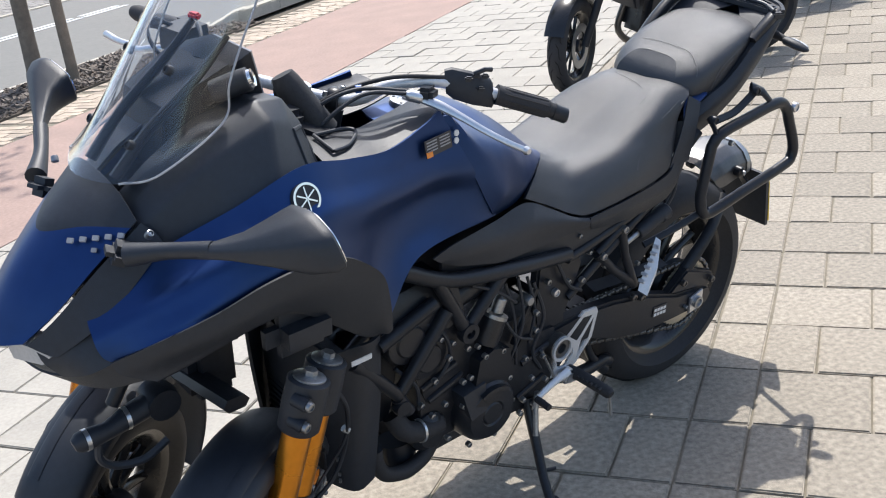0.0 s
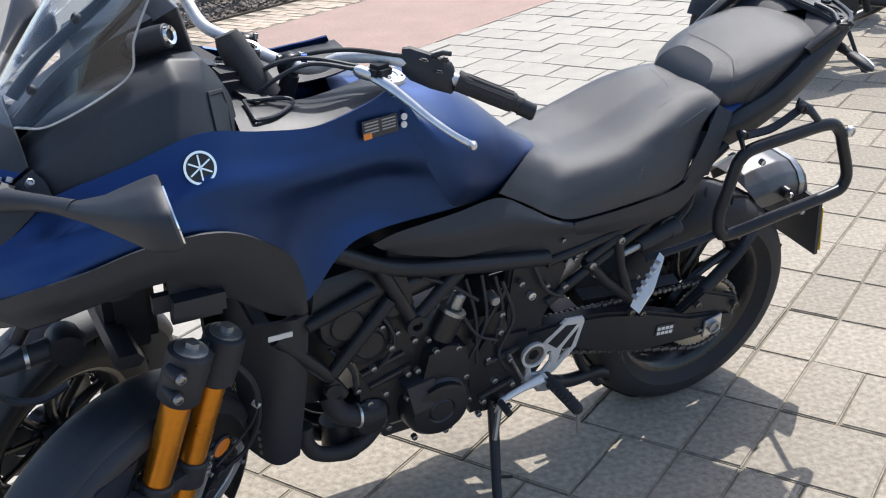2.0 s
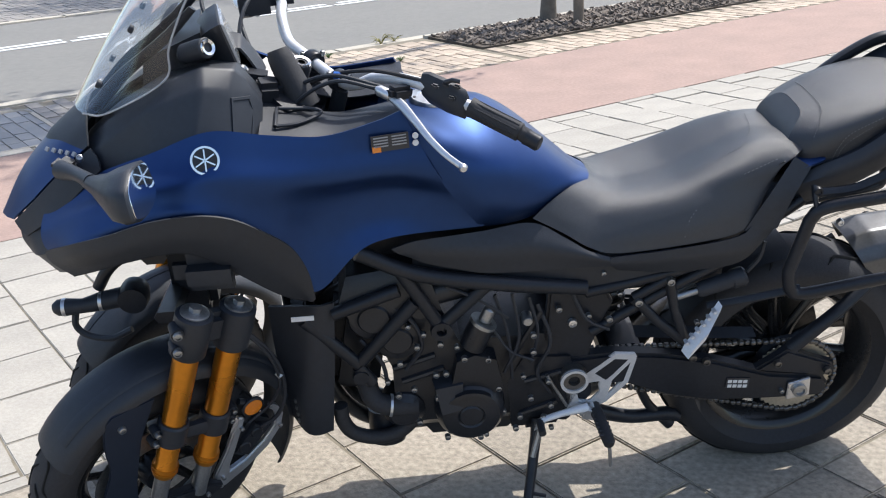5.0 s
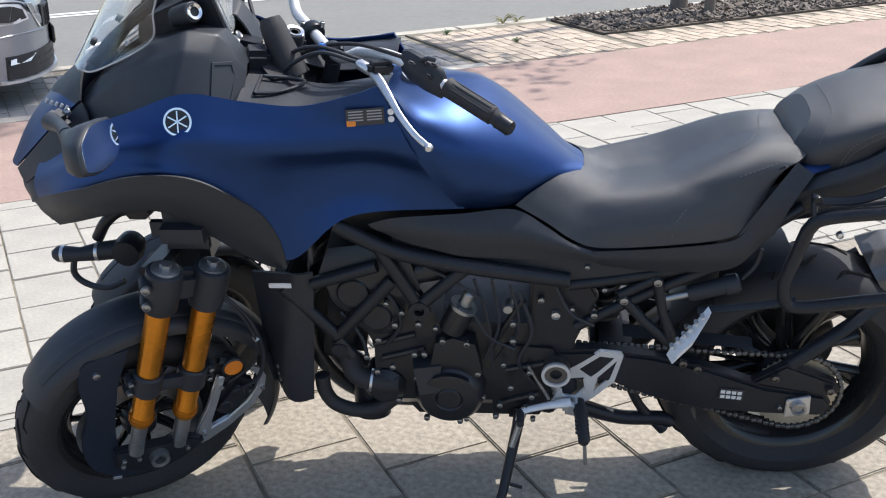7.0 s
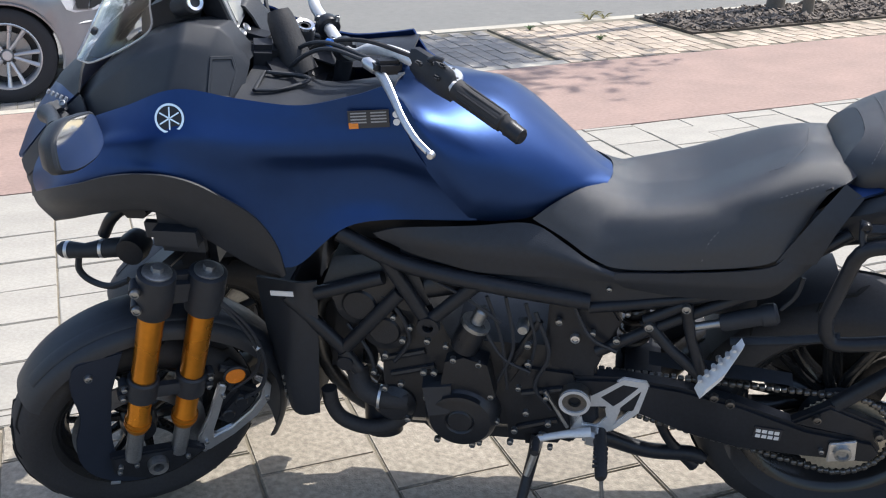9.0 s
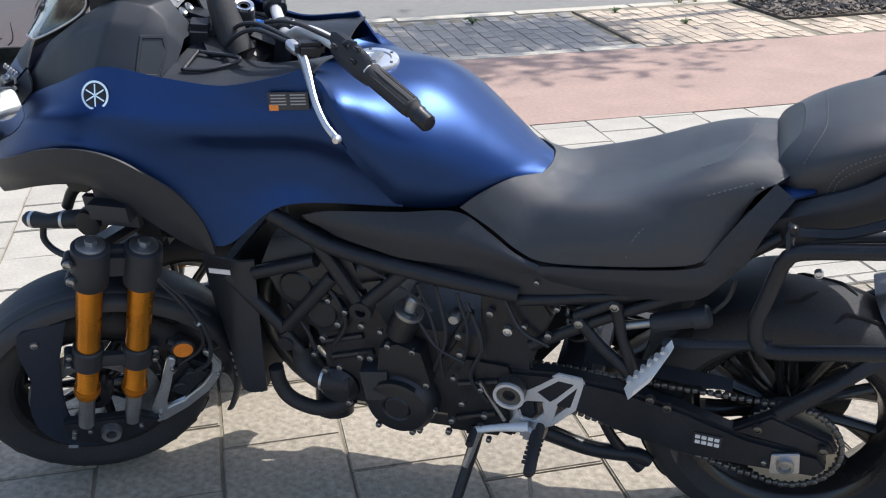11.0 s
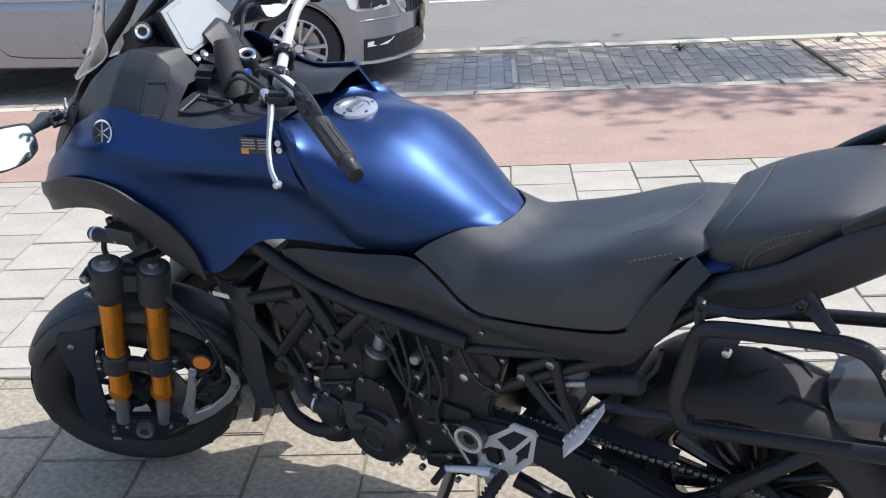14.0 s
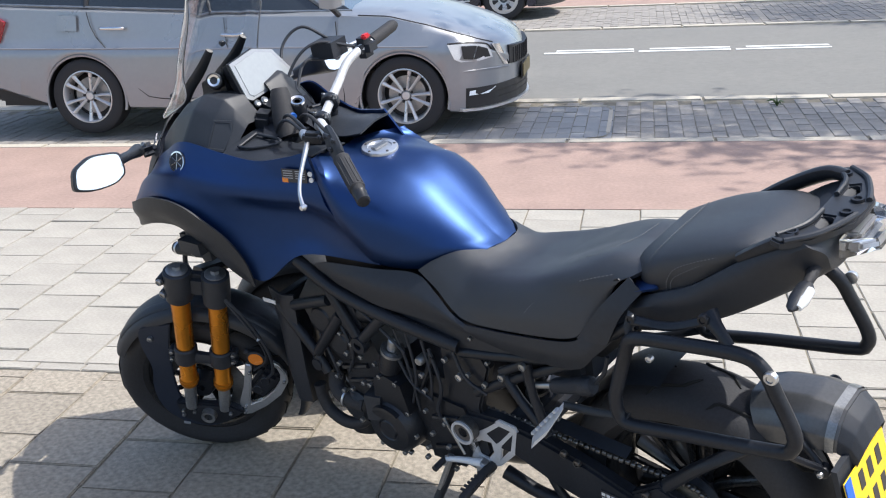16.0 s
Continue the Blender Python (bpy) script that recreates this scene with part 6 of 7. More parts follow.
# ---- mirrors ----
FACE = Vector((0.96, -0.077, 0.22)).normalized()
HEXAGON = [(-0.076, -0.018), (-0.057, 0.030), (-0.003, 0.047), (0.072, 0.028), (0.068, -0.027), (0.032, -0.043), (-0.030, -0.038)]
for sgn in (-1, 1):
    def flip(v):
        return Vector((v[0] - (0.03 if sgn > 0 else 0), v[1] * -sgn + (0.05 if sgn > 0 else 0), v[2]))
    def turn(v):
        return Vector((v[0], v[1] * -sgn, v[2])).normalized()
    nrm = turn(FACE)
    c = flip((-0.642, -0.437, 1.127))
    base = Vector((-0.845, -0.19 * -sgn, 1.062))
    d = base - c
    side = Vector((0, 0, 1)).cross(nrm).normalized()
    up = nrm.cross(side)
    rim = [(a * -sgn, b) for a, b in HEXAGON]
    ring = []
    for k in range(7):
        p, q, r = Vector(rim[k - 1]), Vector(rim[k]), Vector(rim[(k + 1) % 7])
        ring += [q.lerp(p, 0.28), q.lerp(p, 0.08) * 0.97, q.lerp(r, 0.08) * 0.97, q.lerp(r, 0.28)]
    def loop(scale, back, along=0.0, flat=1.0):
        return [tuple(c + side * (a * scale) + up * (b * scale * flat) - nrm * back + d * along) for a, b in ring]
    mir = part("mirror", closed_loft([loop(1.0, -0.002), loop(1.06, 0.002), loop(1.06, 0.016), loop(0.92, 0.032, 0.06), loop(0.62, 0.03, 0.22, 0.9), loop(0.36, 0.022, 0.42, 0.85), loop(0.30, 0.01, 0.62, 0.8)]), GREYBLACK, bike, "dark angular mirror housing on a broad arm")
    part("mirror_glass", closed_loft([loop(0.95, -0.0045), loop(0.95, -0.001)]), MIRROR, mir, "mirror glass reflecting sky and fairing")
    part("mirror_stalk", tube([tuple(c + d * 0.50 - nrm * 0.014), tuple(c + d * 0.78), tuple(base)], [0.015, 0.014, 0.020], 12, 14), GREYBLACK, mir)
    part("stalk_base", box((0.05, 0.055, 0.036), pose(*(base + Vector((0, 0.03 * -sgn, -0.01))), 0, 25, 20 * sgn), 0.014), BLACK, mir)
    bolt(mir, base + Vector((0.04, 0, 0.022)), 0.007, turn((0.2, -0.6, 0.7)))

# badge and warning label on the fairing
for sgn in (-1,):
    at = aim((-0.551, -0.2605, 1.094), (0.10, -0.90, 0.42))
    badge = part("round_badge", lathe([(0, 0.003), (0.0265, 0.003), (0.0275, 0.002), (0.0275, -0.006)], 36), BLACK, bike, "round black and silver badge", pose_at=at)
    part("badge_ring", lathe([(0.0238, 0.003), (0.0275, 0.003), (0.028, 0.0045), (0.0238, 0.0045)], 40, close=True), CHROME, badge)
    for k in range(3):
        part("badge_bar", box((0.0028, 0.002, 0.043), pose(0, 0.0042, 0, 0, 60 * k, 0), 0.0005), CHROME, badge)
lab = part("warning_sticker", box((0.078, 0.0015, 0.034)), STICKER, bike, "black warning sticker with an orange field", pose_at=aim((-0.192, -0.1795, 1.066), (0.17, -0.96, 0.18)))
for r in range(4):
    for k in range(2):
        part("print_bar", box((0.030, 0.0022, 0.0025), pose(-0.019 + 0.038 * k, 0.0003, 0.012 - 0.006 * r), 0), GREYPRINT, lab)
part("orange_field", box((0.018, 0.0022, 0.012), pose(0.029, 0.0003, -0.0115), 0), ORANGE, lab)
for z in (0.008, -0.008):
    part("label_dot", lathe([(0, 0.0016), (0.0065, 0.0016), (0.0065, -0.001)], 18), WHITE, bike, pose_at=aim((-0.140, -0.1722, 1.066 + z), (0.17, -0.96, 0.18)))


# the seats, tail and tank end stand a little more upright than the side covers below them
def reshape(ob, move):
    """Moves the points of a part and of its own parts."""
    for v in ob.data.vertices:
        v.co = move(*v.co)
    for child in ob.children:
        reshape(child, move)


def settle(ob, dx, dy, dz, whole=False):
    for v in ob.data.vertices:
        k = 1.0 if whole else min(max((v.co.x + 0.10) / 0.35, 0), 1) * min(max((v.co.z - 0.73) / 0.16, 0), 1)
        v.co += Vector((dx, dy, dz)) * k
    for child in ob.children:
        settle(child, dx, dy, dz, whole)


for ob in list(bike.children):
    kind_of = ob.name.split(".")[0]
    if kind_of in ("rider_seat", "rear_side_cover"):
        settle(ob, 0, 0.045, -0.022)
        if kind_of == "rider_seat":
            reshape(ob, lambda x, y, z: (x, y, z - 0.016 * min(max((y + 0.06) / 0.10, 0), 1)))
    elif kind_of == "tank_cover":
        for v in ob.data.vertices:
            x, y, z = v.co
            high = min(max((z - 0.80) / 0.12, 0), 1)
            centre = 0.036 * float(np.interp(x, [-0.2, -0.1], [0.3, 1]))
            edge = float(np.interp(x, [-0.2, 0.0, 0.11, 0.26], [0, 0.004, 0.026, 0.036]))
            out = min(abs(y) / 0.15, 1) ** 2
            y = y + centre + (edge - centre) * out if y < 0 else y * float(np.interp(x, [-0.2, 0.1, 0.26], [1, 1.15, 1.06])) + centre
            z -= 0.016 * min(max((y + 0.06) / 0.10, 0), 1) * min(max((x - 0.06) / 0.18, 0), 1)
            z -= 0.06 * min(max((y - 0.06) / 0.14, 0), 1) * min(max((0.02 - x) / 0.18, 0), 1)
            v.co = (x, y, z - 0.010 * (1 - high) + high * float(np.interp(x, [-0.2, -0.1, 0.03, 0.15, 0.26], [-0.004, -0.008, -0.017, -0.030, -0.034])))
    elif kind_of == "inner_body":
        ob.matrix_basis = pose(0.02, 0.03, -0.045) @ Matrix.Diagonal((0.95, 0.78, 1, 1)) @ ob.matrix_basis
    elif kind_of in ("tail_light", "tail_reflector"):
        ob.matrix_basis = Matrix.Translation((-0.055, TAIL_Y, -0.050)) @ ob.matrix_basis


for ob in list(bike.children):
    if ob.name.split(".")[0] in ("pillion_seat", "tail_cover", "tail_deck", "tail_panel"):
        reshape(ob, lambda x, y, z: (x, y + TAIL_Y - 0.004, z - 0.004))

# ---- the street ----
kerb_row("kerb_near", -20, 2.0, 4.554, 4.686, 0.0, "pale sandy concrete kerb between cycle path and bay")
kerb_row("kerb_road", -20, 16, 6.13, 6.30, LOW + 0.004, "pale concrete gutter strip along the road")
kerb_row("kerb_far", -40, 60, 11.03, 11.20, LOW + 0.004, "pale concrete gutter strip on the far side")
kerb_row("kerb_far_path", -40, 60, 13.73, 13.88, -0.005, "pale concrete kerb beside the far path")
verge = slab("verge_paving", 2.46, 3.84, 4.56, 6.12, -0.006, SAND, "sandy brick paving beside the planting bed", "pavement", 0.12)
slab("kerb_ramp", 2.01, 2.456, 4.56, 4.686, 0.0, KERB, "pale concrete kerb end block", "kerb", 0.12)


def line_dash(s0, s1, n0, n1):
    bm = box((s1 - s0, n1 - n0, 0.004), ((s0 + s1) / 2, (n0 + n1) / 2, LOW - 0.008))
    ob = part("road_marking", bm, PAINT, smooth=False)
    ob.matrix_basis = ROAD
    tagged(ob, "worn white painted dash of the double centre line", "road marking", "centre line dashes", "structure")


for k in range(-18, 26):
    for n0 in (8.98, 9.15):
        if k % 4 < 3:
            line_dash(-0.55 + 1.02 * k + (0.12 if n0 > 9.1 else 0), 0.42 + 1.02 * k, n0, n0 + 0.09)

# pale outline drawn as the rim of a glass pane's shadow in the bay
bm = join(box((0.03, 0.85, 0.003), (0.27, 5.335, 0)), box((1.1, 0.025, 0.003), (-0.42, 4.73, 0)), box((0.9, 0.02, 0.003), (-0.42, 5.94, 0)),
          tube([(0.27, 5.76, 0), (0.245, 5.87, 0), (0.18, 5.92, 0), (0.03, 5.94, 0)], 0.011, 6, 10, flat=0.15), tube([(0.27, 4.91, 0), (0.25, 4.80, 0), (0.19, 4.75, 0), (0.12, 4.73, 0)], 0.011, 6, 10, flat=0.15))
mark = part("bay_marking", bm, KERB, smooth=False)
mark.matrix_basis = ROAD @ pose(0, 0, LOW + 0.003)
tagged(mark, "faint pale rim of a painted shadow, with rounded corners, on the bricks", "road marking", kind="structure")

# planting bed with bark
slab("planting_bed", 3.86, 8.0, 5.20, 6.05, 0.012, MULCH, "bed of dark bark mulch beside the parking bay", "planting bed", 0.2)
slab("bed_edging", 3.85, 8.1, 6.055, 6.122, 0.02, KERB, "pale concrete edging behind the planting bed", "kerb", 0.16)
verge_strip = slab("verge_strip", 3.845, 16, 4.56, 5.195, -0.006, SAND, "sandy brick strip between cycle path and bed", "pavement", 0.12)
rng = random.Random(5)
verts, faces = [], []
for i in range(2600):
    m = pose(rng.uniform(3.88, 7.9), rng.uniform(5.22, 6.03), 0.014 + abs(rng.gauss(0, 0.012)), rng.uniform(-35, 35), rng.uniform(-35, 35), rng.uniform(0, 360))
    l, w, h = rng.uniform(0.015, 0.045), rng.uniform(0.008, 0.02), rng.uniform(0.003, 0.008)
    k = len(verts)
    verts += [m @ Vector((x * l, y * w, z * h)) for z in (-1, 1) for x, y in ((-1, -0.7), (0.8, -1), (1, 0.6), (-0.7, 1))]
    faces += [(k + 4, k + 5, k + 6, k + 7)] + [(k + a, k + (a + 1) % 4, k + (a + 1) % 4 + 4, k + a + 4) for a in range(4)]
me = bpy.data.meshes.new("bark_chips")
me.from_pydata(verts, [], faces)
CHIP = material("bark_chip", (0.17, 0.14, 0.115), 0.9, 0, 0.6, 9, 0.5, 120)
me.materials.append(CHIP)
chips = new("bark_chips", me)
chips.matrix_basis = ROAD
tagged(chips, "loose dark and greyish bark chips on the bed", "mulch", kind="stuff")

LEAF = material("green_leaf", (0.055, 0.10, 0.028), 0.5, 0, 0.35, 3, 0.2, 60)
DRYLEAF = material("dry_weed", (0.22, 0.20, 0.07), 0.7, 0, 0.3, 9, 0.2, 60)
BARK = material("grey_tree_bark", (0.17, 0.145, 0.115), 0.9, 0, 0.35, 14, 1.0, 60)
STAKE = material("weathered_stake_wood", (0.20, 0.165, 0.125), 0.85, 0, 0.3, 10, 0.8, 90)


def leaves(count, centre, spread, size, seed, droop=0.4):
    """Many small folded leaves scattered in clumps."""
    rng = random.Random(seed)
    verts, faces = [], []
    clumps = []
    while len(clumps) < max(count // 60, 1):
        p = Vector((rng.uniform(-1, 1), rng.uniform(-1, 1), rng.uniform(-1, 1)))
        if 0.25 < p.length < 1:
            clumps.append(Vector(centre) + Vector((p.x * spread[0], p.y * spread[1], p.z * spread[2])))
    for i in range(count):
        c = clumps[i % len(clumps)]
        p = c + Vector((rng.gauss(0, 0.24), rng.gauss(0, 0.24), rng.gauss(0, 0.2))) * spread[0] * 0.55
        m = pose(*p, rng.uniform(-60, 60), rng.uniform(-60, 60), rng.uniform(0, 360))
        l = size * rng.uniform(0.6, 1.2)
        k = len(verts)
        verts += [m @ Vector(q) for q in ((0, -l, 0), (l * 0.45, -0.1 * l, l * 0.12), (0, l, 0), (-l * 0.45, -0.1 * l, l * 0.12), (0, 0, -l * 0.03))]
        faces += [(k, k + 1, k + 4), (k + 1, k + 2, k + 4), (k + 2, k + 3, k + 4), (k + 3, k, k + 4)]
    me = bpy.data.meshes.new("crown")
    me.from_pydata(verts, [], faces)
    return me


def tree(s, n, height, crown_z, spread, count, seed, r):
    base = ROAD @ Vector((s, n, 0.0))
    t = thing("tree", Matrix.Translation(base), "young street tree with a slim grey trunk in the bed", "tree", "street trees")
    rng = random.Random(seed)
    part("trunk", tube([(0, 0, -0.05), (0.01, 0, 0.3), (0.03, 0.02, 1.6), (-0.02, 0.03, 3.2), (0.02, 0, crown_z), (0, 0.03, height * 0.95)], [r * 1.25, r, r * 0.93, r * 0.85, r * 0.6, r * 0.12], 14, 40), BARK, t, "slim grey-brown trunk")
    for k in range(9):
        a = k * 2.4
        z = crown_z - spread[2] * 0.7 + k * spread[2] * 0.14
        l = spread[0] * rng.uniform(0.55, 0.85)
        part("limb", tube([(0, 0, z), (l * 0.4 * math.cos(a), l * 0.4 * math.sin(a), z + 0.35), (l * math.cos(a), l * math.sin(a), z + 0.9)], [r * 0.45, r * 0.3, r * 0.08], 8, 14), BARK, t)
    me = leaves(count, (0, 0, crown_z), spread, 0.085, seed)
    me.materials.append(LEAF)
    ob = new("crown", me)
    ob.parent = t
    tagged(ob, "airy crown of small green leaves")
    return t


tree(5.13, 5.88, 9.4, 7.4, (2.1, 1.0, 1.7), 3600, 3, 0.072)
tree(9.2, 13.0, 11.5, 9.0, (2.6, 1.6, 2.0), 6000, 8, 0.10)
stake = part("tree_stake", join(tube([(0, 0, -0.1), (0, 0, 2.1), (0, 0, 2.13)], [0.05, 0.048, 0.038], 14), ), STAKE)
stake.matrix_basis = ROAD @ pose(5.21, 5.53, 0.01)
tagged(stake, "round weathered wooden stake standing in the bark bed", "stake")


def weed(s, n, z, r, mat, seed):
    rng = random.Random(seed)
    w = thing("weed", ROAD @ pose(s, n, z), "small tuft of weeds growing in a joint", "weed", "weeds in the joints")
    for k in range(14):
        a, l = rng.uniform(0, 6.28), r * rng.uniform(0.5, 1.1)
        bm = tube([(0, 0, -0.005), (l * 0.4 * math.cos(a), l * 0.4 * math.sin(a), l * 0.5), (l * math.cos(a), l * math.sin(a), l * rng.uniform(0.2, 0.7))], [0.006, 0.008, 0.001], 5, 7, flat=0.3)
        part("blade", bm, mat, w)


for k, (s, n, z, r, mat) in enumerate(((1.55, 5.85, LOW, 0.09, LEAF), (3.07, 5.27, 0.0, 0.06, LEAF), (3.45, 6.2, LOW, 0.13, DRYLEAF), (2.75, 5.9, 0.0, 0.06, LEAF), (3.60, 6.22, LOW, 0.09, DRYLEAF))):
    weed(s, n, z, r, mat, k)

# ---- cars ----
CARSILVER = material("silver_beige_car_paint", (0.31, 0.325, 0.35), 0.32, 0.5, 0.03, 2, coat=0.5)
CARNAVY = material("dark_navy_car_paint", (0.012, 0.014, 0.035), 0.25, 0.3, 0.05, 2, coat=0.8)
# plate yellow darkened to hold the shade on the nose
CARPLATE = material("shaded_number_plate", (0.16, 0.125, 0.05), 0.5, 0, 0.05, 10)
CARGLASS = material("dark_tinted_glass", (0.02, 0.025, 0.03), 0.05, 0, 0.05, 3, coat=1.0)
CARBLACK = material("black_car_plastic", (0.018, 0.018, 0.02), 0.5, 0, 0.15, 10, 0.2, 300)
ALLOY = material("silver_alloy_wheel", (0.60, 0.60, 0.61), 0.32, 0.6, 0.06, 8)
LAMPGLASS = material("headlamp_glass", (0.72, 0.74, 0.76), 0.12, 0.1, 0.1, 8, coat=1.0)
TAILRED = material("red_tail_lamp", (0.30, 0.012, 0.015), 0.15, 0, 0.1, 6, coat=1.0)

HALF, WB = 0.905, 2.68


def car_bottom(x):
    """Height of the body's lower edge, with the round wheel arches."""
    z = float(np.interp(x, [-3.95, -3.45, -3.02, -2.2, -0.4, 0.36, 0.60, 0.85], [0.42, 0.37, 0.25, 0.225, 0.215, 0.19, 0.18, 0.19]))
    for hub in (0.0, -WB):
        d = abs(x - hub)
        if d < 0.355:
            z = max(z, 0.298 + math.sqrt(0.355 ** 2 - d * d))
    return z


def car_top(x):
    """Height of the bonnet, the waist and the tail along the car."""
    return float(np.interp(x, [-3.95, -3.88, -3.4, -2.6, -1.7, -1.0, -0.45, -0.11, 0.2, 0.5, 0.68, 0.76, 0.82, 0.845], [0.72, 1.04, 1.05, 1.02, 0.985, 0.96, 0.955, 0.94, 0.868, 0.775, 0.705, 0.66, 0.585, 0.54]))


NOSE = ([0.0, 0.16, 0.36, 0.52, 0.68, 0.80, 0.86, 0.895, 0.905], [0.845, 0.835, 0.80, 0.745, 0.665, 0.56, 0.45, 0.28, 0.05])


def car_half(x):
    """Half the width of the body, rounded in plan towards the nose."""
    if x > 0.05:
        return float(np.interp(x, NOSE[1][::-1], NOSE[0][::-1]))
    return HALF * float(np.interp(x, [-3.95, -3.8, -3.3, -2.7, -1.3, 0.0], [0.80, 0.90, 0.98, 1.0, 1.0, 1.0]))


def nose_x(y):
    """How far forward the nose reaches at that distance from the middle."""
    return float(np.interp(abs(y), *NOSE))


def wrap(y0, y1, z0, z1, out, count=15):
    """A band that follows the rounded nose: lower and upper edge may slant."""
    rings = []
    for k in range(count):
        u = k / (count - 1)
        y = y0 + (y1 - y0) * u
        n = Vector((1, 0.9 * y, 0)).normalized()
        p = Vector((nose_x(y), y, 0)) + n * out
        q = p - n * 0.05
        lo, hi = (z0(u), z1(u)) if callable(z0) else (z0, z1)
        rings.append([(q.x, q.y, lo), (p.x, p.y, lo + 0.006), (p.x, p.y, hi - 0.006), (q.x, q.y, hi)])
    return closed_loft(rings)


def body_shell():
    bm = bmesh.new()
    cols = []
    xs = sorted(set([round(-3.95 + 0.035 * k, 4) for k in range(129)] + [0.56, 0.60, 0.64, 0.68, 0.72, 0.75, 0.78, 0.80, 0.82, 0.835, 0.843] + [h + d for h in (0, -WB) for d in (-0.3545, 0.3545, -0.345, 0.345)]))
    for x in xs:
        w, zb, zt = car_half(x), car_bottom(x), car_top(x)
        # the lower edge tucks in, a crease runs below the handles, the shoulder leans in
        side = [(w - 0.030, zb), (w - 0.010, zb + 0.012)]
        for k, (inset, level) in enumerate(((0.0, 0.34), (-0.006, 0.50), (-0.008, 0.62), (-0.008, 0.695), (0.010, 0.725), (0.022, 0.80))):
            side.append((w - inset, max(min(level, zt - 0.10 + 0.008 * k), zb + 0.018 + 0.006 * k)))
        side = [(max(y, 0.02), z) for y, z in side]
        side += [(w * 0.94, zt - 0.02), (w * 0.87, zt + 0.005), (w * 0.55, zt + 0.028), (0, zt + 0.04)]
        ring = [(-y, z) for y, z in side] + [(y, z) for y, z in side[-2::-1]]
        cols.append([bm.verts.new((x, y, z)) for y, z in ring])
    for a, b in zip(cols, cols[1:]):
        for k in range(len(a) - 1):
            bm.faces.new((a[k], a[k + 1], b[k + 1], b[k]))
    bm.faces.new(cols[0])
    bm.faces.new(cols[-1][::-1])
    bmesh.ops.recalc_face_normals(bm, faces=bm.faces)
    return bm


def car_wheel(parent, x, y, out, style):
    w = new("wheel")
    w.parent = parent
    w.matrix_basis = pose(x, y, 0.316, 0, 7, 0 if out < 0 else 180)
    h = 0.1
    part("tyre", lathe([(0.205, -h * 0.9), (0.235, -h), (0.29, -h), (0.308, -h * 0.86), (0.316, -h * 0.5), (0.316, h * 0.5), (0.308, h * 0.86), (0.29, h), (0.235, h), (0.205, h * 0.9)], 56), RUBBER, w, "black car tyre")
    part("rim", lathe([(0.218, -h * 0.97), (0.210, -h * 0.99), (0.200, -h * 0.85), (0.19, 0.05), (0.205, 0.09), (0.216, 0.09)], 56), ALLOY, w)
    part("brake_disc", lathe([(0, 0.0), (0.15, 0.0), (0.15, 0.02), (0, 0.02)], 36), STEEL, w)
    part("rim_back", lathe([(0, 0.03), (0.2, 0.03), (0.2, 0.035), (0, 0.035)], 36), CARBLACK, w)
    if style == "alloy":
        for k in range(5):
            for d in (-13, 13):
                a = radians(72 * k + d)
                b = radians(72 * k + d * 0.75)
                bm = tube([(0.045 * math.cos(b), -0.045, 0.045 * math.sin(b)), (0.12 * math.cos(a), -0.062, 0.12 * math.sin(a)), (0.206 * math.cos(a), -0.078, 0.206 * math.sin(a))], [0.014, 0.013, 0.019], 8, 8, flat=0.8)
                part("spoke", bm, ALLOY, w)
            bolt(w, (0.052 * math.cos(radians(72 * k + 36)), -0.05, 0.052 * math.sin(radians(72 * k + 36))), 0.011, (0, -1, 0), CARBLACK)
    else:
        part("wheel_cover", lathe([(0.213, -0.088), (0.19, -0.10), (0.165, -0.098), (0.06, -0.085), (0.16, -0.08), (0.2, -0.07)], 48), ALLOY, w, "silver plastic wheel cover")
        for k in range(7):
            a = 360 / 7 * k
            part("cover_hole", moved(prism([(0.085, -0.012), (0.165, -0.035), (0.175, 0.0), (0.165, 0.035), (0.085, 0.012)], 0.01, 0.002), pose(0, -0.104, 0, 0, a, 0)), CARBLACK, w)
    part("hub_cap", lathe([(0, -0.062), (0.03, -0.061), (0.036, -0.052), (0.04, -0.03), (0.04, 0.0)], 24), ALLOY, w)


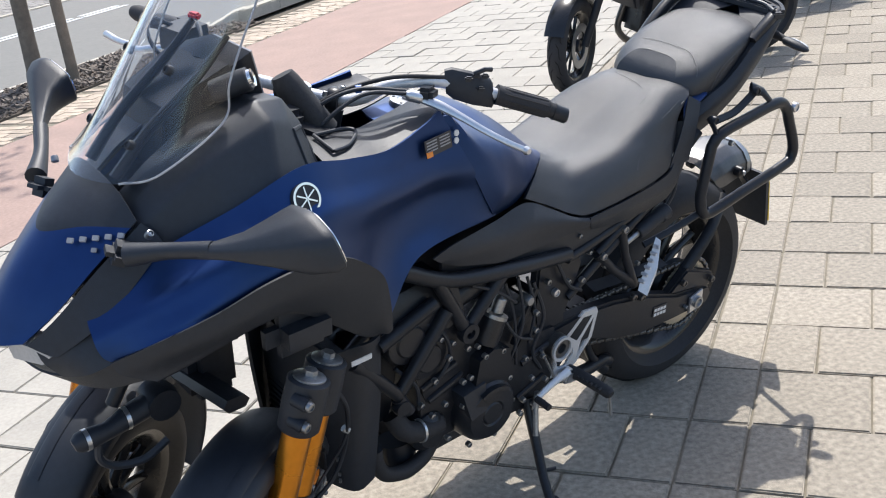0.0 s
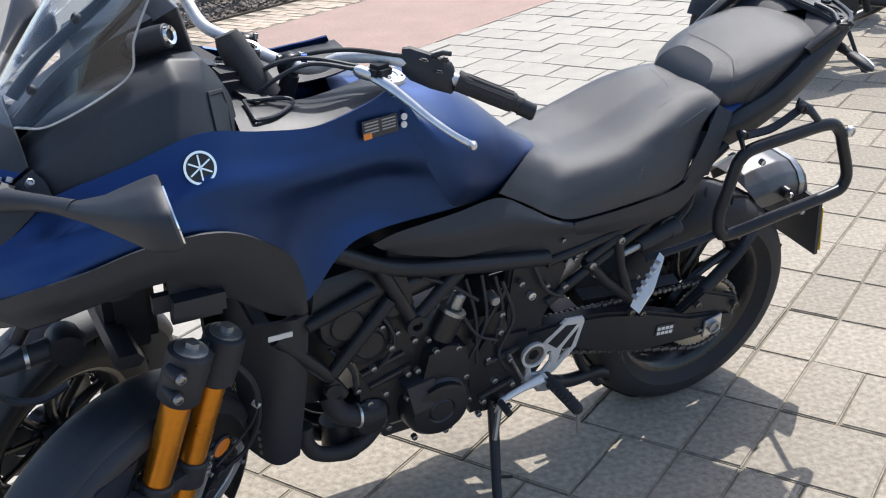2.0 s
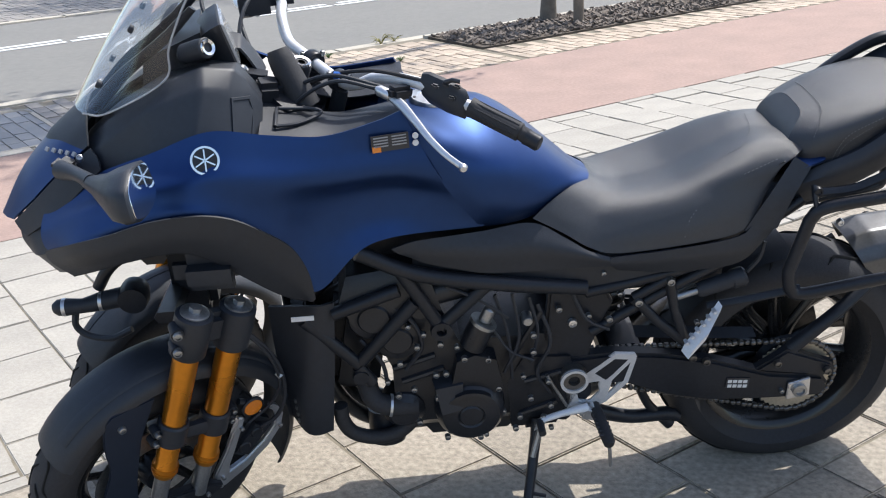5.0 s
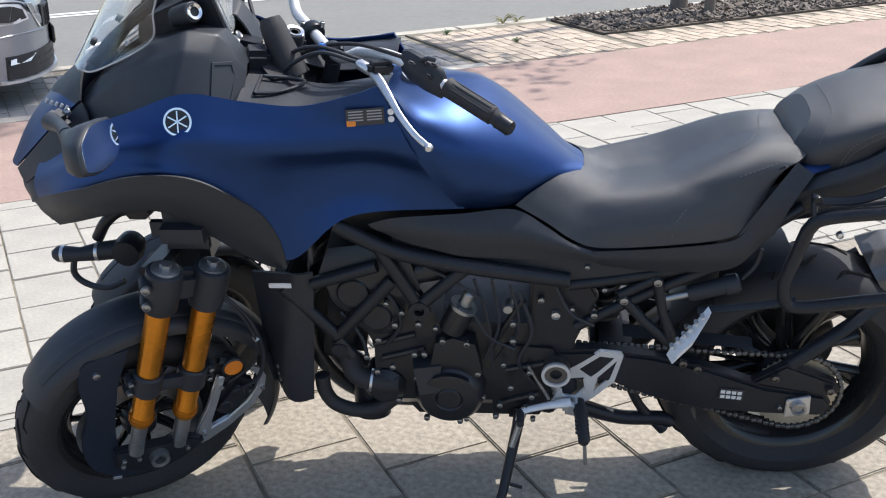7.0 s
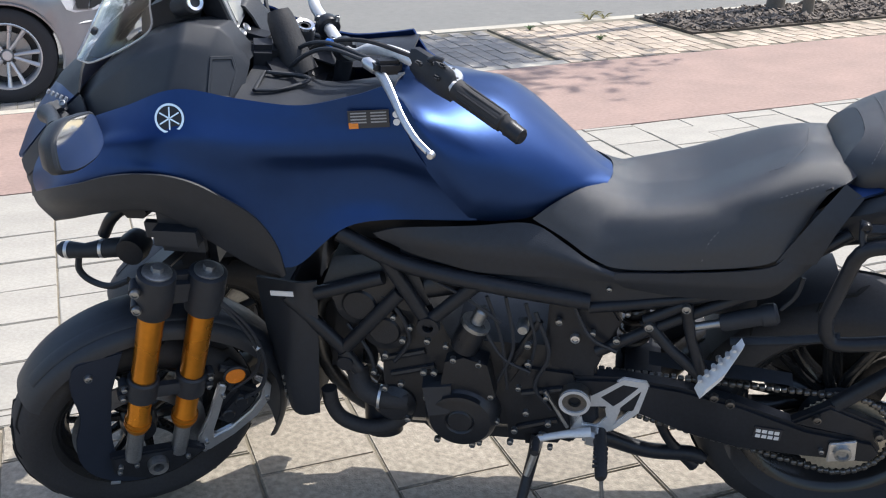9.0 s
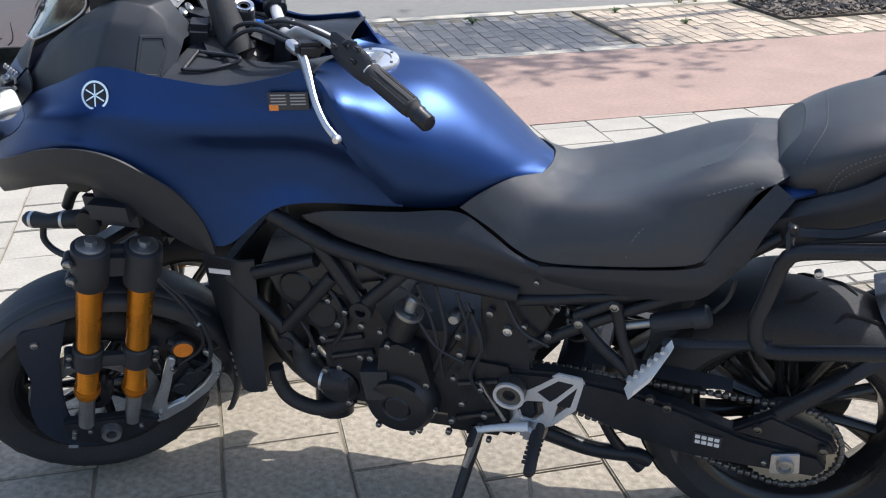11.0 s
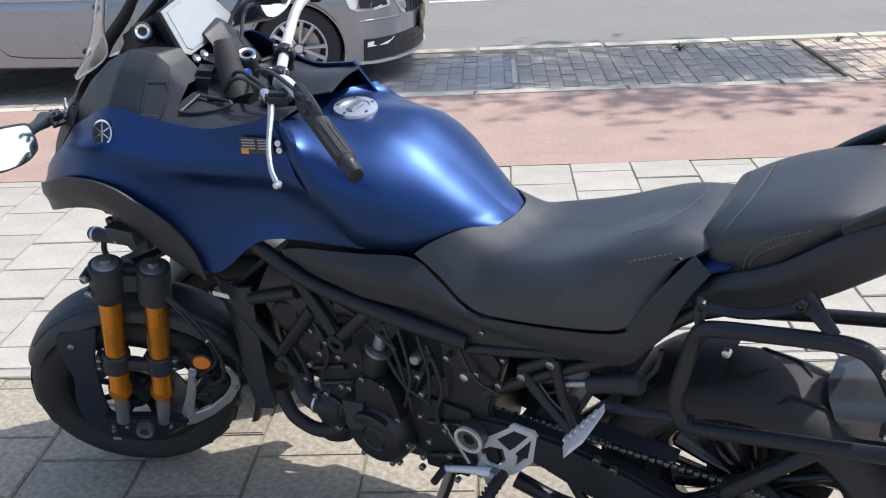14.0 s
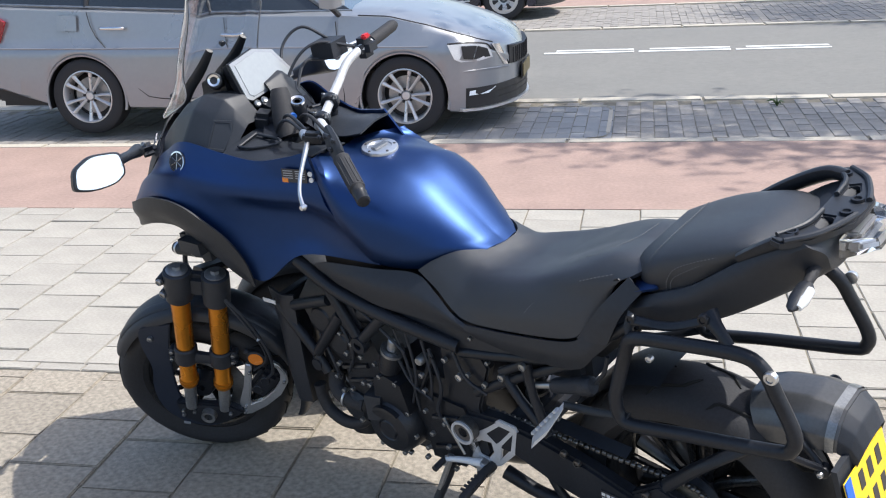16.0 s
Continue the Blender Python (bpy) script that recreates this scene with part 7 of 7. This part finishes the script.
def car(at, paint, style, label, sill=None):
    c = thing("car", at, label, "car", "parked cars")
    part("body", body_shell(), paint, c)
    part("underbody", box((3.7, 1.5, 0.34), (-1.75, 0, 0.38), 0.05), CARBLACK, c)
    for hub in (0.0, -WB):
        for sg in (-1, 1):
            car_wheel(c, hub, sg * (HALF - 0.125), sg, style)
            arc = [(0.353 * math.cos(radians(a)), 0.353 * math.sin(radians(a))) for a in range(-15, 196, 10)]
            part("arch_lip", tube([(hub + x, sg * (car_half(hub + x) - 0.012), 0.305 + z) for x, z in arc], 0.012, 6, 40), paint, c)
            part("wheel_well", moved(lathe([(0.352, -0.2), (0.352, 0.2)], 30, arc=210, start=-15), pose(hub, sg * 0.68, 0.305)), CARBLACK, c)
    # cabin: glass all round with a painted roof and pillars
    lower = [(-3.80, 0.66), (-3.3, 0.775), (-2.2, 0.80), (-1.2, 0.80), (-0.42, 0.72)]
    upper = [(-3.35, 0.50), (-3.0, 0.585), (-2.2, 0.615), (-1.6, 0.60), (-1.25, 0.54)]
    lo = spline([(x, w) for x, w in lower], 24)
    hi = spline([(x, w) for x, w in upper], 24)
    zlo = [car_top(x) + 0.005 for x, w in lo]
    zhi = [1.46 - 0.03 * abs((x + 2.2) / 1.1) ** 2 for x, w in hi]
    r0 = [(x, -w, z) for (x, w), z in zip(lo, zlo)] + [(x, w, z) for (x, w), z in list(zip(lo, zlo))[::-1]]
    r1 = [(x, -w, z) for (x, w), z in zip(hi, zhi)] + [(x, w, z) for (x, w), z in list(zip(hi, zhi))[::-1]]
    part("cabin_glass", closed_loft([r0, r1]), CARGLASS, c, "dark reflecting windows")
    mid = [(x, y * 0.6, z + 0.035) for x, y, z in r1]
    part("roof", closed_loft([[(x * 1.0, y * 1.01, z + 0.004) for x, y, z in r1], mid, [(x, y * 0.15, z + 0.05) for x, y, z in r1]]), paint, c)
    for sg in (-1, 1):
        for i in (1, 8, 15, 22):
            part("pillar", tube([(lo[i][0], sg * (lo[i][1] + 0.004), zlo[i]), (hi[i][0], sg * (hi[i][1] + 0.004), zhi[i])], 0.022 if i in (8, 15) else 0.04, 8), CARBLACK if i in (8, 15) else paint, c)
        part("window_trim", tube([(x, sg * (w + 0.012), z + 0.008) for (x, w), z in zip(lo, zlo)], 0.009, 8), CARBLACK if style != "alloy" else STEEL, c)
        part("roof_rail", tube([(-3.2, sg * 0.55, 1.45), (-3.1, sg * 0.56, 1.50), (-1.6, sg * 0.56, 1.51), (-1.45, sg * 0.54, 1.46)], 0.016, 8, 20), STEEL, c)
        y = sg * (HALF - 0.004)
        for x, h in ((-1.36, 0.822), (-2.37, 0.875)):
            part("door_handle", tube([(x - 0.10, y - sg * 0.02, h - 0.004), (x - 0.08, y + sg * 0.02, h), (x + 0.08, y + sg * 0.02, h), (x + 0.10, y - sg * 0.02, h - 0.004)], [0.012, 0.014, 0.014, 0.011], 10, 18), CHROME if style == "alloy" else paint, c, "bright door handle")
        for pts in ([(-0.52, 0.90), (-0.50, 0.60), (-0.48, 0.30), (-0.52, 0.24)], [(-1.44, 0.95), (-1.42, 0.6), (-1.41, 0.24)], [(-2.59, 1.0), (-2.54, 0.83), (-2.39, 0.65), (-2.19, 0.375), (-2.07, 0.315), (-1.75, 0.30), (-1.41, 0.295), (-0.55, 0.285)]):
            part("door_gap", tube([(x, sg * (car_half(x) - 0.0015 - 0.02 * max(0, (z - 0.72) / 0.2)), z) for x, z in spline(pts, 24)], 0.004, 6), CARBLACK, c)
        part("side_crease", tube([(x, sg * (car_half(x) + 0.004), 0.715 + 0.012 * (x + 3) * -0.3) for x in np.linspace(-3.6, 0.2, 30)], 0.007, 6), paint, c)
        if sill:
            part("sill_strip", tube([(x, sg * (car_half(x) + 0.004), 0.30) for x in np.linspace(-2.2, -0.5, 12)], [0.012] * 12, 6), sill, c, "white strip along the sill")
        mir = part("wing_mirror", closed_loft([[(-0.58, sg * 0.93, 1.01), (-0.58, sg * 1.08, 1.02), (-0.58, sg * 1.09, 1.11), (-0.58, sg * 0.95, 1.12)], [(-0.50, sg * 0.93, 1.00), (-0.48, sg * 1.07, 1.01), (-0.48, sg * 1.08, 1.12), (-0.50, sg * 0.94, 1.13)], [(-0.42, sg * 0.94, 1.03), (-0.42, sg * 1.03, 1.04), (-0.42, sg * 1.03, 1.09), (-0.42, sg * 0.95, 1.09)]], 12), paint, c)
        part("mirror_foot", tube([(-0.5, sg * 0.82, 0.93), (-0.52, sg * 0.9, 0.985), (-0.52, sg * 0.97, 1.01)], 0.022, 8), CARBLACK, mir)
        # lamps at the nose and the tail
        lamp = part("headlight", closed_loft([[(x, sg * (car_half(x) + o), z) for x, z in ((0.35, 0.712), (0.40, 0.60), (0.45, 0.578), (0.58, 0.578), (0.67, 0.592), (0.655, 0.65), (0.615, 0.695), (0.48, 0.715))] for o in (-0.06, 0.012, 0.018)]), LAMPGLASS, c, "clear angular headlight")
        for pts in (((0.455, 0.70), (0.47, 0.60), (0.535, 0.592), (0.565, 0.692)), ((0.572, 0.690), (0.545, 0.592), (0.655, 0.600), (0.635, 0.662))):
            part("lamp_reflector", closed_loft([[(x, sg * (car_half(x) + o), z) for x, z in pts] for o in (0.0, 0.0205)]), CARBLACK, lamp, "dark projector of the headlight")
        part("lamp_eyebrow", tube([(x, sg * (car_half(x) + 0.010), z) for x, z in ((0.35, 0.718), (0.48, 0.722), (0.62, 0.702), (0.66, 0.655))], 0.007, 6, 14), CARBLACK, lamp)
        part("chrome_edge", closed_loft([[(x, sg * (car_half(x) + o), z) for x, z in ((0.665, 0.695), (0.705, 0.685), (0.775, 0.50), (0.740, 0.515))] for o in (-0.03, 0.018)]), CHROME, c, "chrome frame of the grille")
        part("fog_lamp", closed_loft([[(x, sg * (car_half(x) + o), z) for x, z in ((0.505, 0.318), (0.64, 0.320), (0.69, 0.360), (0.51, 0.352))] for o in (-0.03, 0.030)]), LAMPGLASS, c, "small fog lamp")
        part("bonnet_gap", tube([(x, sg * (car_half(x) * 0.92 + 0.004), car_top(x) - 0.012) for x in np.linspace(-0.35, 0.66, 20)], 0.005, 6), CARBLACK, c)
        part("bumper_gap", tube([(x, sg * (car_half(x) + 0.001), z) for x, z in ((0.34, 0.54), (0.36, 0.56), (0.42, 0.572))], 0.004, 6, 10), CARBLACK, c)
        part("bumper_fold", tube([(x, sg * (car_half(x) - 0.006), z) for x, z in ((0.46, 0.50), (0.56, 0.505), (0.68, 0.50), (0.76, 0.49))], 0.012, 6, 14), paint, c)
        part("tail_lamp", closed_loft([[(x, sg * (car_half(x) + o - 0.01), z) for x, z in ((-3.33, 0.93), (-3.40, 0.76), (-3.80, 0.74), (-3.86, 0.97), (-3.40, 0.965))] for o in (-0.04, 0.010)]), TAILRED, c, "red tail lamp")
    part("lower_intake", wrap(-0.845, 0.845, 0.215, 0.378, 0.010, 33), CARBLACK, c, "dark lower air intake")
    for z in (0.27, 0.315):
        part("intake_bar", wrap(-0.62, 0.62, z, z + 0.014, 0.016, 25), CARBLACK, c)
    part("bumper_strip", wrap(-0.862, 0.862, 0.190, 0.220, 0.026, 33), ALLOY if style == "alloy" else CARBLACK, c, "bright lower bumper strip")
    grille = part("grille", wrap(-0.46, 0.46, lambda u: 0.50 - 0.03 * (1 - abs(2 * u - 1)), lambda u: 0.655 - 0.03 * (1 - abs(2 * u - 1)), 0.008, 21), CARBLACK, c, "dark radiator grille")
    for k in range(17):
        y = -0.40 + 0.05 * k
        part("grille_bar", box((0.014, 0.008, 0.125), pose(nose_x(y) + 0.008, y, 0.565), 0.002), CARBLACK, grille)
    part("number_plate", box((0.012, 0.50, 0.105), pose(nose_x(0.2) + 0.028, 0, 0.415), 0.003), CARPLATE, c, "number plate on the nose, shade put into its dark yellow")
    part("plate_frame", box((0.012, 0.53, 0.13), pose(nose_x(0.2) + 0.020, 0, 0.415), 0.003), CARBLACK, c)
    if style == "alloy":
        part("fuel_flap", moved(prism([(-0.085, -0.065), (0.085, -0.065), (0.09, 0.05), (0.075, 0.065), (-0.075, 0.065), (-0.09, 0.05)], 0.004, 0.002), pose(-2.77, -car_half(-2.77) + 0.016, 0.915, -8, 0, 0)), paint, c)
    return c


BAYCAR = ROAD @ pose(-1.22, 5.76, LOW - 0.012, 0, 0.9, 0) @ Matrix.Scale(0.95, 4)
car(BAYCAR, CARSILVER, "alloy", "silver beige estate car with alloy wheels parked in the brick bay")
car(ROAD @ pose(-1.40, 13.12, LOW, 0, 0, 0) @ Matrix.Scale(0.95, 4), CARNAVY, "cover", "dark navy car with silver wheel covers parked across the road", WHITE)


# ---- two more motorcycles ----
def plain_bike(at):
    b = thing("motorcycle", at, "dark parked motorcycle on its stand upon the pavers", "motorcycle", "parked motorcycles")
    wheel(b, pose(-0.72, 0, 0.30, 0, 0, 38), 0.30, 0.12, 0.215, 10, 5, 0.055, 18)
    wheel(b, pose(0.70, 0, 0.31), 0.31, 0.17, 0.215, 5, 5, 0.07, 18)
    for sg in (-1, 1):
        part("fork_leg", tube([(-0.72 - sg * 0.052, sg * 0.067, 0.30), (-0.60 - sg * 0.052, sg * 0.067, 0.62), (-0.46 - sg * 0.052, sg * 0.067, 0.98)], [0.026, 0.026, 0.022], 12), SATIN, b)
        part("brake_disc", lathe([(0.09, 0), (0.14, 0), (0.14, 0.005), (0.09, 0.005)], 36, close=True), STEEL, b, pose_at=pose(-0.72 - sg * 0.035, sg * 0.045, 0.30, 0, 0, 38))
        part("swingarm", tube([(0.12, sg * 0.09, 0.42), (0.40, sg * 0.10, 0.37), (0.72, sg * 0.10, 0.31)], [0.035, 0.03, 0.024], 10, 12), SATIN, b)
        part("tank_side", patch([[(-0.38, sg * 0.10, 0.72), (-0.1, sg * 0.16, 0.68), (0.12, sg * 0.12, 0.72)], [(-0.42, sg * 0.17, 0.86), (-0.12, sg * 0.20, 0.86), (0.12, sg * 0.13, 0.82)], [(-0.40, sg * 0.12, 0.98), (-0.15, sg * 0.15, 1.0), (0.12, sg * 0.10, 0.88)], [(-0.38, 0, 1.0), (-0.15, 0, 1.03), (0.12, 0, 0.90)]], 20, 12), GLOSS, b)
        part("indicator", tube([(-0.50, sg * 0.10, 0.88), (-0.52, sg * 0.18, 0.88), (-0.53, sg * 0.23, 0.88)], [0.010, 0.02, 0.006], 8), BLACK, b)
        part("rear_indicator", tube([(0.86, sg * 0.06, 0.74), (0.88, sg * 0.14, 0.73), (0.89, sg * 0.21, 0.72)], [0.010, 0.022, 0.006], 8), BLACK, b)
        part("grip", tube([(-0.36, sg * 0.26, 1.08), (-0.28, sg * 0.38, 1.06)], 0.018, 12), RUBBER, b)
        m = part("mirror", closed_loft([[(-0.42, sg * (0.30 + 0.06 * math.cos(a)), 1.28 + 0.045 * math.sin(a)) for a in np.linspace(0, 5.76, 12)], [(-0.45, sg * (0.30 + 0.04 * math.cos(a)), 1.28 + 0.03 * math.sin(a)) for a in np.linspace(0, 5.76, 12)]]), BLACK, b)
        part("mirror_stalk", tube([(-0.42, sg * 0.22, 1.10), (-0.45, sg * 0.27, 1.2), (-0.44, sg * 0.30, 1.26)], 0.007, 8, 10), BLACK, m)
        part("frame_rail", tube([(-0.42, sg * 0.06, 0.90), (-0.25, sg * 0.16, 0.66), (0.05, sg * 0.15, 0.52), (0.15, sg * 0.12, 0.36)], 0.024, 10, 16), SATIN, b)
        part("seat_rail", tube([(0.05, sg * 0.11, 0.70), (0.45, sg * 0.11, 0.76), (0.85, sg * 0.07, 0.82)], 0.016, 8, 12), SATIN, b)
    part("front_fender", moved(lathe([(0.318, -0.065), (0.328, -0.045), (0.332, 0), (0.328, 0.045), (0.318, 0.065)], 24, arc=130, start=25), pose(-0.72, 0, 0.30, 0, 0, 38)), GLOSS, b)
    part("handlebar", tube([(-0.28, -0.38, 1.06), (-0.36, -0.26, 1.08), (-0.44, -0.08, 1.02), (-0.44, 0.08, 1.02), (-0.36, 0.26, 1.08), (-0.28, 0.38, 1.06)], 0.012, 10, 30), SATIN, b)
    part("headlight", lathe([(0, -0.07), (0.05, -0.065), (0.085, -0.04), (0.09, 0.0), (0.07, 0.06), (0, 0.09)], 24), BLACK, b, pose_at=aim((-0.60, 0, 0.92), (1, 0, 0.1)))
    part("seat", closed_loft([[(x, w * c, z + h * s) for c, s in ((-1, -0.6), (-0.95, 0.4), (-0.5, 1), (0.5, 1), (0.95, 0.4), (1, -0.6))] for x, w, z, h in ((0.08, 0.08, 0.82, 0.05), (0.22, 0.14, 0.80, 0.05), (0.42, 0.15, 0.82, 0.05), (0.55, 0.13, 0.88, 0.05), (0.78, 0.09, 0.92, 0.04))], 24), VINYL, b)
    part("tail", closed_loft([[(x, w * c, z + h * s) for c, s in ((-1, -0.6), (-0.8, 0.8), (0.8, 0.8), (1, -0.6))] for x, w, z, h in ((0.40, 0.11, 0.75, 0.05), (0.70, 0.09, 0.84, 0.05), (0.98, 0.05, 0.92, 0.03))], 16), GLOSS, b)
    part("engine", box((0.36, 0.30, 0.32), pose(-0.10, 0, 0.44, 0, 12, 0), 0.04), ENGINE, b)
    part("engine_cover", lathe([(0, -0.03), (0.08, -0.028), (0.10, -0.01), (0.105, 0.02)], 28), SATIN, b, pose_at=pose(-0.04, -0.16, 0.40))
    for k in range(5):
        part("cylinder_fin", box((0.19, 0.25, 0.008), pose(-0.20, 0, 0.60 + 0.022 * k, 0, 18, 0), 0.003), ENGINE, b)
    part("exhaust", tube([(-0.28, 0.08, 0.50), (-0.32, 0.10, 0.30), (-0.10, 0.14, 0.17), (0.30, 0.16, 0.24), (0.50, 0.17, 0.34), (0.86, 0.19, 0.46)], [0.022, 0.022, 0.025, 0.03, 0.045, 0.05], 14, 36), DARKSTEEL, b)
    part("radiator", box((0.04, 0.30, 0.26), pose(-0.36, 0, 0.62, 0, -12, 0), 0.01), SATIN, b)
    part("rear_hugger", moved(lathe([(0.325, -0.08), (0.34, -0.05), (0.34, 0.05), (0.325, 0.08)], 18, arc=70, start=60), pose(0.70, 0, 0.31)), BLACK, b)
    part("side_stand", tube([(0.02, -0.12, 0.30), (0.10, -0.24, 0.05), (0.12, -0.28, 0.012)], [0.014, 0.011, 0.02], 8), SATIN, b)
    part("chain", tube([(0.10, -0.08, 0.46), (0.40, -0.085, 0.43), (0.70, -0.085, 0.38)], 0.012, 6), DARKSTEEL, b)
    part("sprocket", lathe([(0.03, 0), (0.09, 0), (0.09, 0.006), (0.03, 0.006)], 30, close=True), BRASS, b, pose_at=pose(0.70, -0.085, 0.31))
    part("plate_holder", tube([(0.88, 0, 0.84), (0.96, 0, 0.70), (1.0, 0, 0.62)], 0.014, 8, 8), BLACK, b)
    return b


second = plain_bike(pose(4.08, 2.46, 0, 0, 0, -18) @ pose(0, 0, 0, 7, 0, 0))
copy_thing(second, pose(6.1, 3.15, 0, 0, 0, -18) @ pose(0, 0, 0, 7, 0, 0))


# ---- pavers, last of all ----
footway = slab("pavement", -12, 18, -6.0, 0.733, -0.007, SAND, "grey square concrete pavers in staggered rows", "pavement")
slab("forecourt", -40, 40, -16, -6.004, -0.004, TILE, "plain grey concrete paving further back from the road", "pavement")
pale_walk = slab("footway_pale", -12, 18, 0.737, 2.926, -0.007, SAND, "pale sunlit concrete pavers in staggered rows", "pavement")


def rows_of_tiles(owner, name, mat, s0, pitch, first, last, n0, n1, step, start, near, seed, gap=0.006, rim=0.004):
    """Rows of pavers across the way; those at the two borders are cut to fit."""
    by_size = {}
    for k in range(first, last):
        at = n0
        nxt = start(k) + step * math.ceil((n0 + 0.03 - start(k)) / step)
        while at < n1 - 0.02:
            end = min(nxt, n1)
            if n1 - end < 0.03:
                end = n1
            by_size.setdefault(round(end - at, 3), []).append((s0 + pitch * (k + 0.5), (at + end) / 2, 0))
            at, nxt = end, end + step
    for j, (size, places) in enumerate(by_size.items()):
        mesh = paver_mesh(name, pitch - gap, size - gap, 0.05, rim, mat)
        lay(owner, name if abs(size - step) < 0.01 else "cut_" + name, places, mesh, near, seed + j, "further pavers of the same kind")


rows_of_tiles(footway, "tile", TILE, 0.07, 0.31, -30, 44, -0.53, 0.733, 0.303, lambda k: 0.24 if k % 2 == 0 else 0.056, lambda s, n: -3.6 < s < 8.0, 1)
rows_of_tiles(footway, "narrow_tile", TILE, 0.07, 0.31, -30, 44, -0.69, -0.53, 0.16, lambda k: -0.69, lambda s, n: -3.6 < s < 8.0, 30)
rows_of_tiles(footway, "tile", TILE, 0.07, 0.31, -30, 44, -5.5, -0.69, 0.305, lambda k: -0.69 if k % 2 else -0.54, lambda s, n: -2.2 < s < 6.5 and n > -1.9, 40)
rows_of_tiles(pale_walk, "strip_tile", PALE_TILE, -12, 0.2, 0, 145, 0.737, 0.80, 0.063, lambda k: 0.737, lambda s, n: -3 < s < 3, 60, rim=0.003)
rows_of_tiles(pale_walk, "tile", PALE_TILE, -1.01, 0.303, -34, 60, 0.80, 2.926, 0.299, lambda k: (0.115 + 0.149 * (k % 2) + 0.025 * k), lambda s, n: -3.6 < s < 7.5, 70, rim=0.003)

# clay bricks of the two parking bays
# the second, darker and smoother brick colour paints in a pane's cast shadow
BRICK_SHADOW = material("shadow_tinted_clay_paver", (0.235, 0.235, 0.235), 0.6, 0, 0.15, 6, 0.3, 200, random_tint=0.12)
SANDBRICK = material("sandy_clay_paver", (0.43, 0.35, 0.27), 0.88, 0, 0.25, 7, 0.6, 200, random_tint=0.16)
brick_mesh = paver_mesh("brick", 0.0965, 0.1965, 0.05, 0.0025, BRICK)
shadow_brick_mesh = paver_mesh("brick", 0.0965, 0.1965, 0.05, 0.0025, BRICK_SHADOW)
sand_mesh = paver_mesh("brick", 0.097, 0.197, 0.05, 0.004, SANDBRICK)


def brick_rows(s0, s1, n0, n1):
    """Bricks end to end across the strip, each row half a brick on from the last."""
    out = []
    for k in range(int((s1 - s0) / 0.1)):
        for r in range(int((n1 - n0) / 0.2 + 0.3)):
            n = n0 + 0.1 + 0.2 * r + (0.05 if k % 2 else 0.0)
            if n + 0.09 < n1:
                out.append((s0 + 0.05 + 0.1 * k, n, 0))
    return out


# worn holds the bricks inside the painted shadow, places all others
worn, places = [], []
for q in brick_rows(-19.9, 2.45, 4.70, 6.12):
    (worn if -0.95 < q[0] < 0.27 and 4.78 < q[1] < 5.92 else places).append(q)
for owner, spots, mesh, z, seed, near in ((bay, places, brick_mesh, LOW, 90, lambda s, n: 0.2 < s < 2.5), (bay, worn, shadow_brick_mesh, LOW, 91, lambda s, n: True), (far_bay, brick_rows(-16, 18, 11.22, 13.71), brick_mesh, LOW, 92, lambda s, n: False),
                                          (verge, brick_rows(2.47, 3.83, 4.57, 6.11), sand_mesh, 0.0, 93, lambda s, n: True), (verge_strip, brick_rows(3.85, 15.9, 4.57, 5.19), sand_mesh, 0.0, 94, lambda s, n: s < 8)):
    bed = new("brick_field")
    bed.parent, bed.matrix_basis = owner, pose(0, 0, z)
    lay(bed, "brick", spots, mesh, near, seed, "further clay bricks of the same kind")
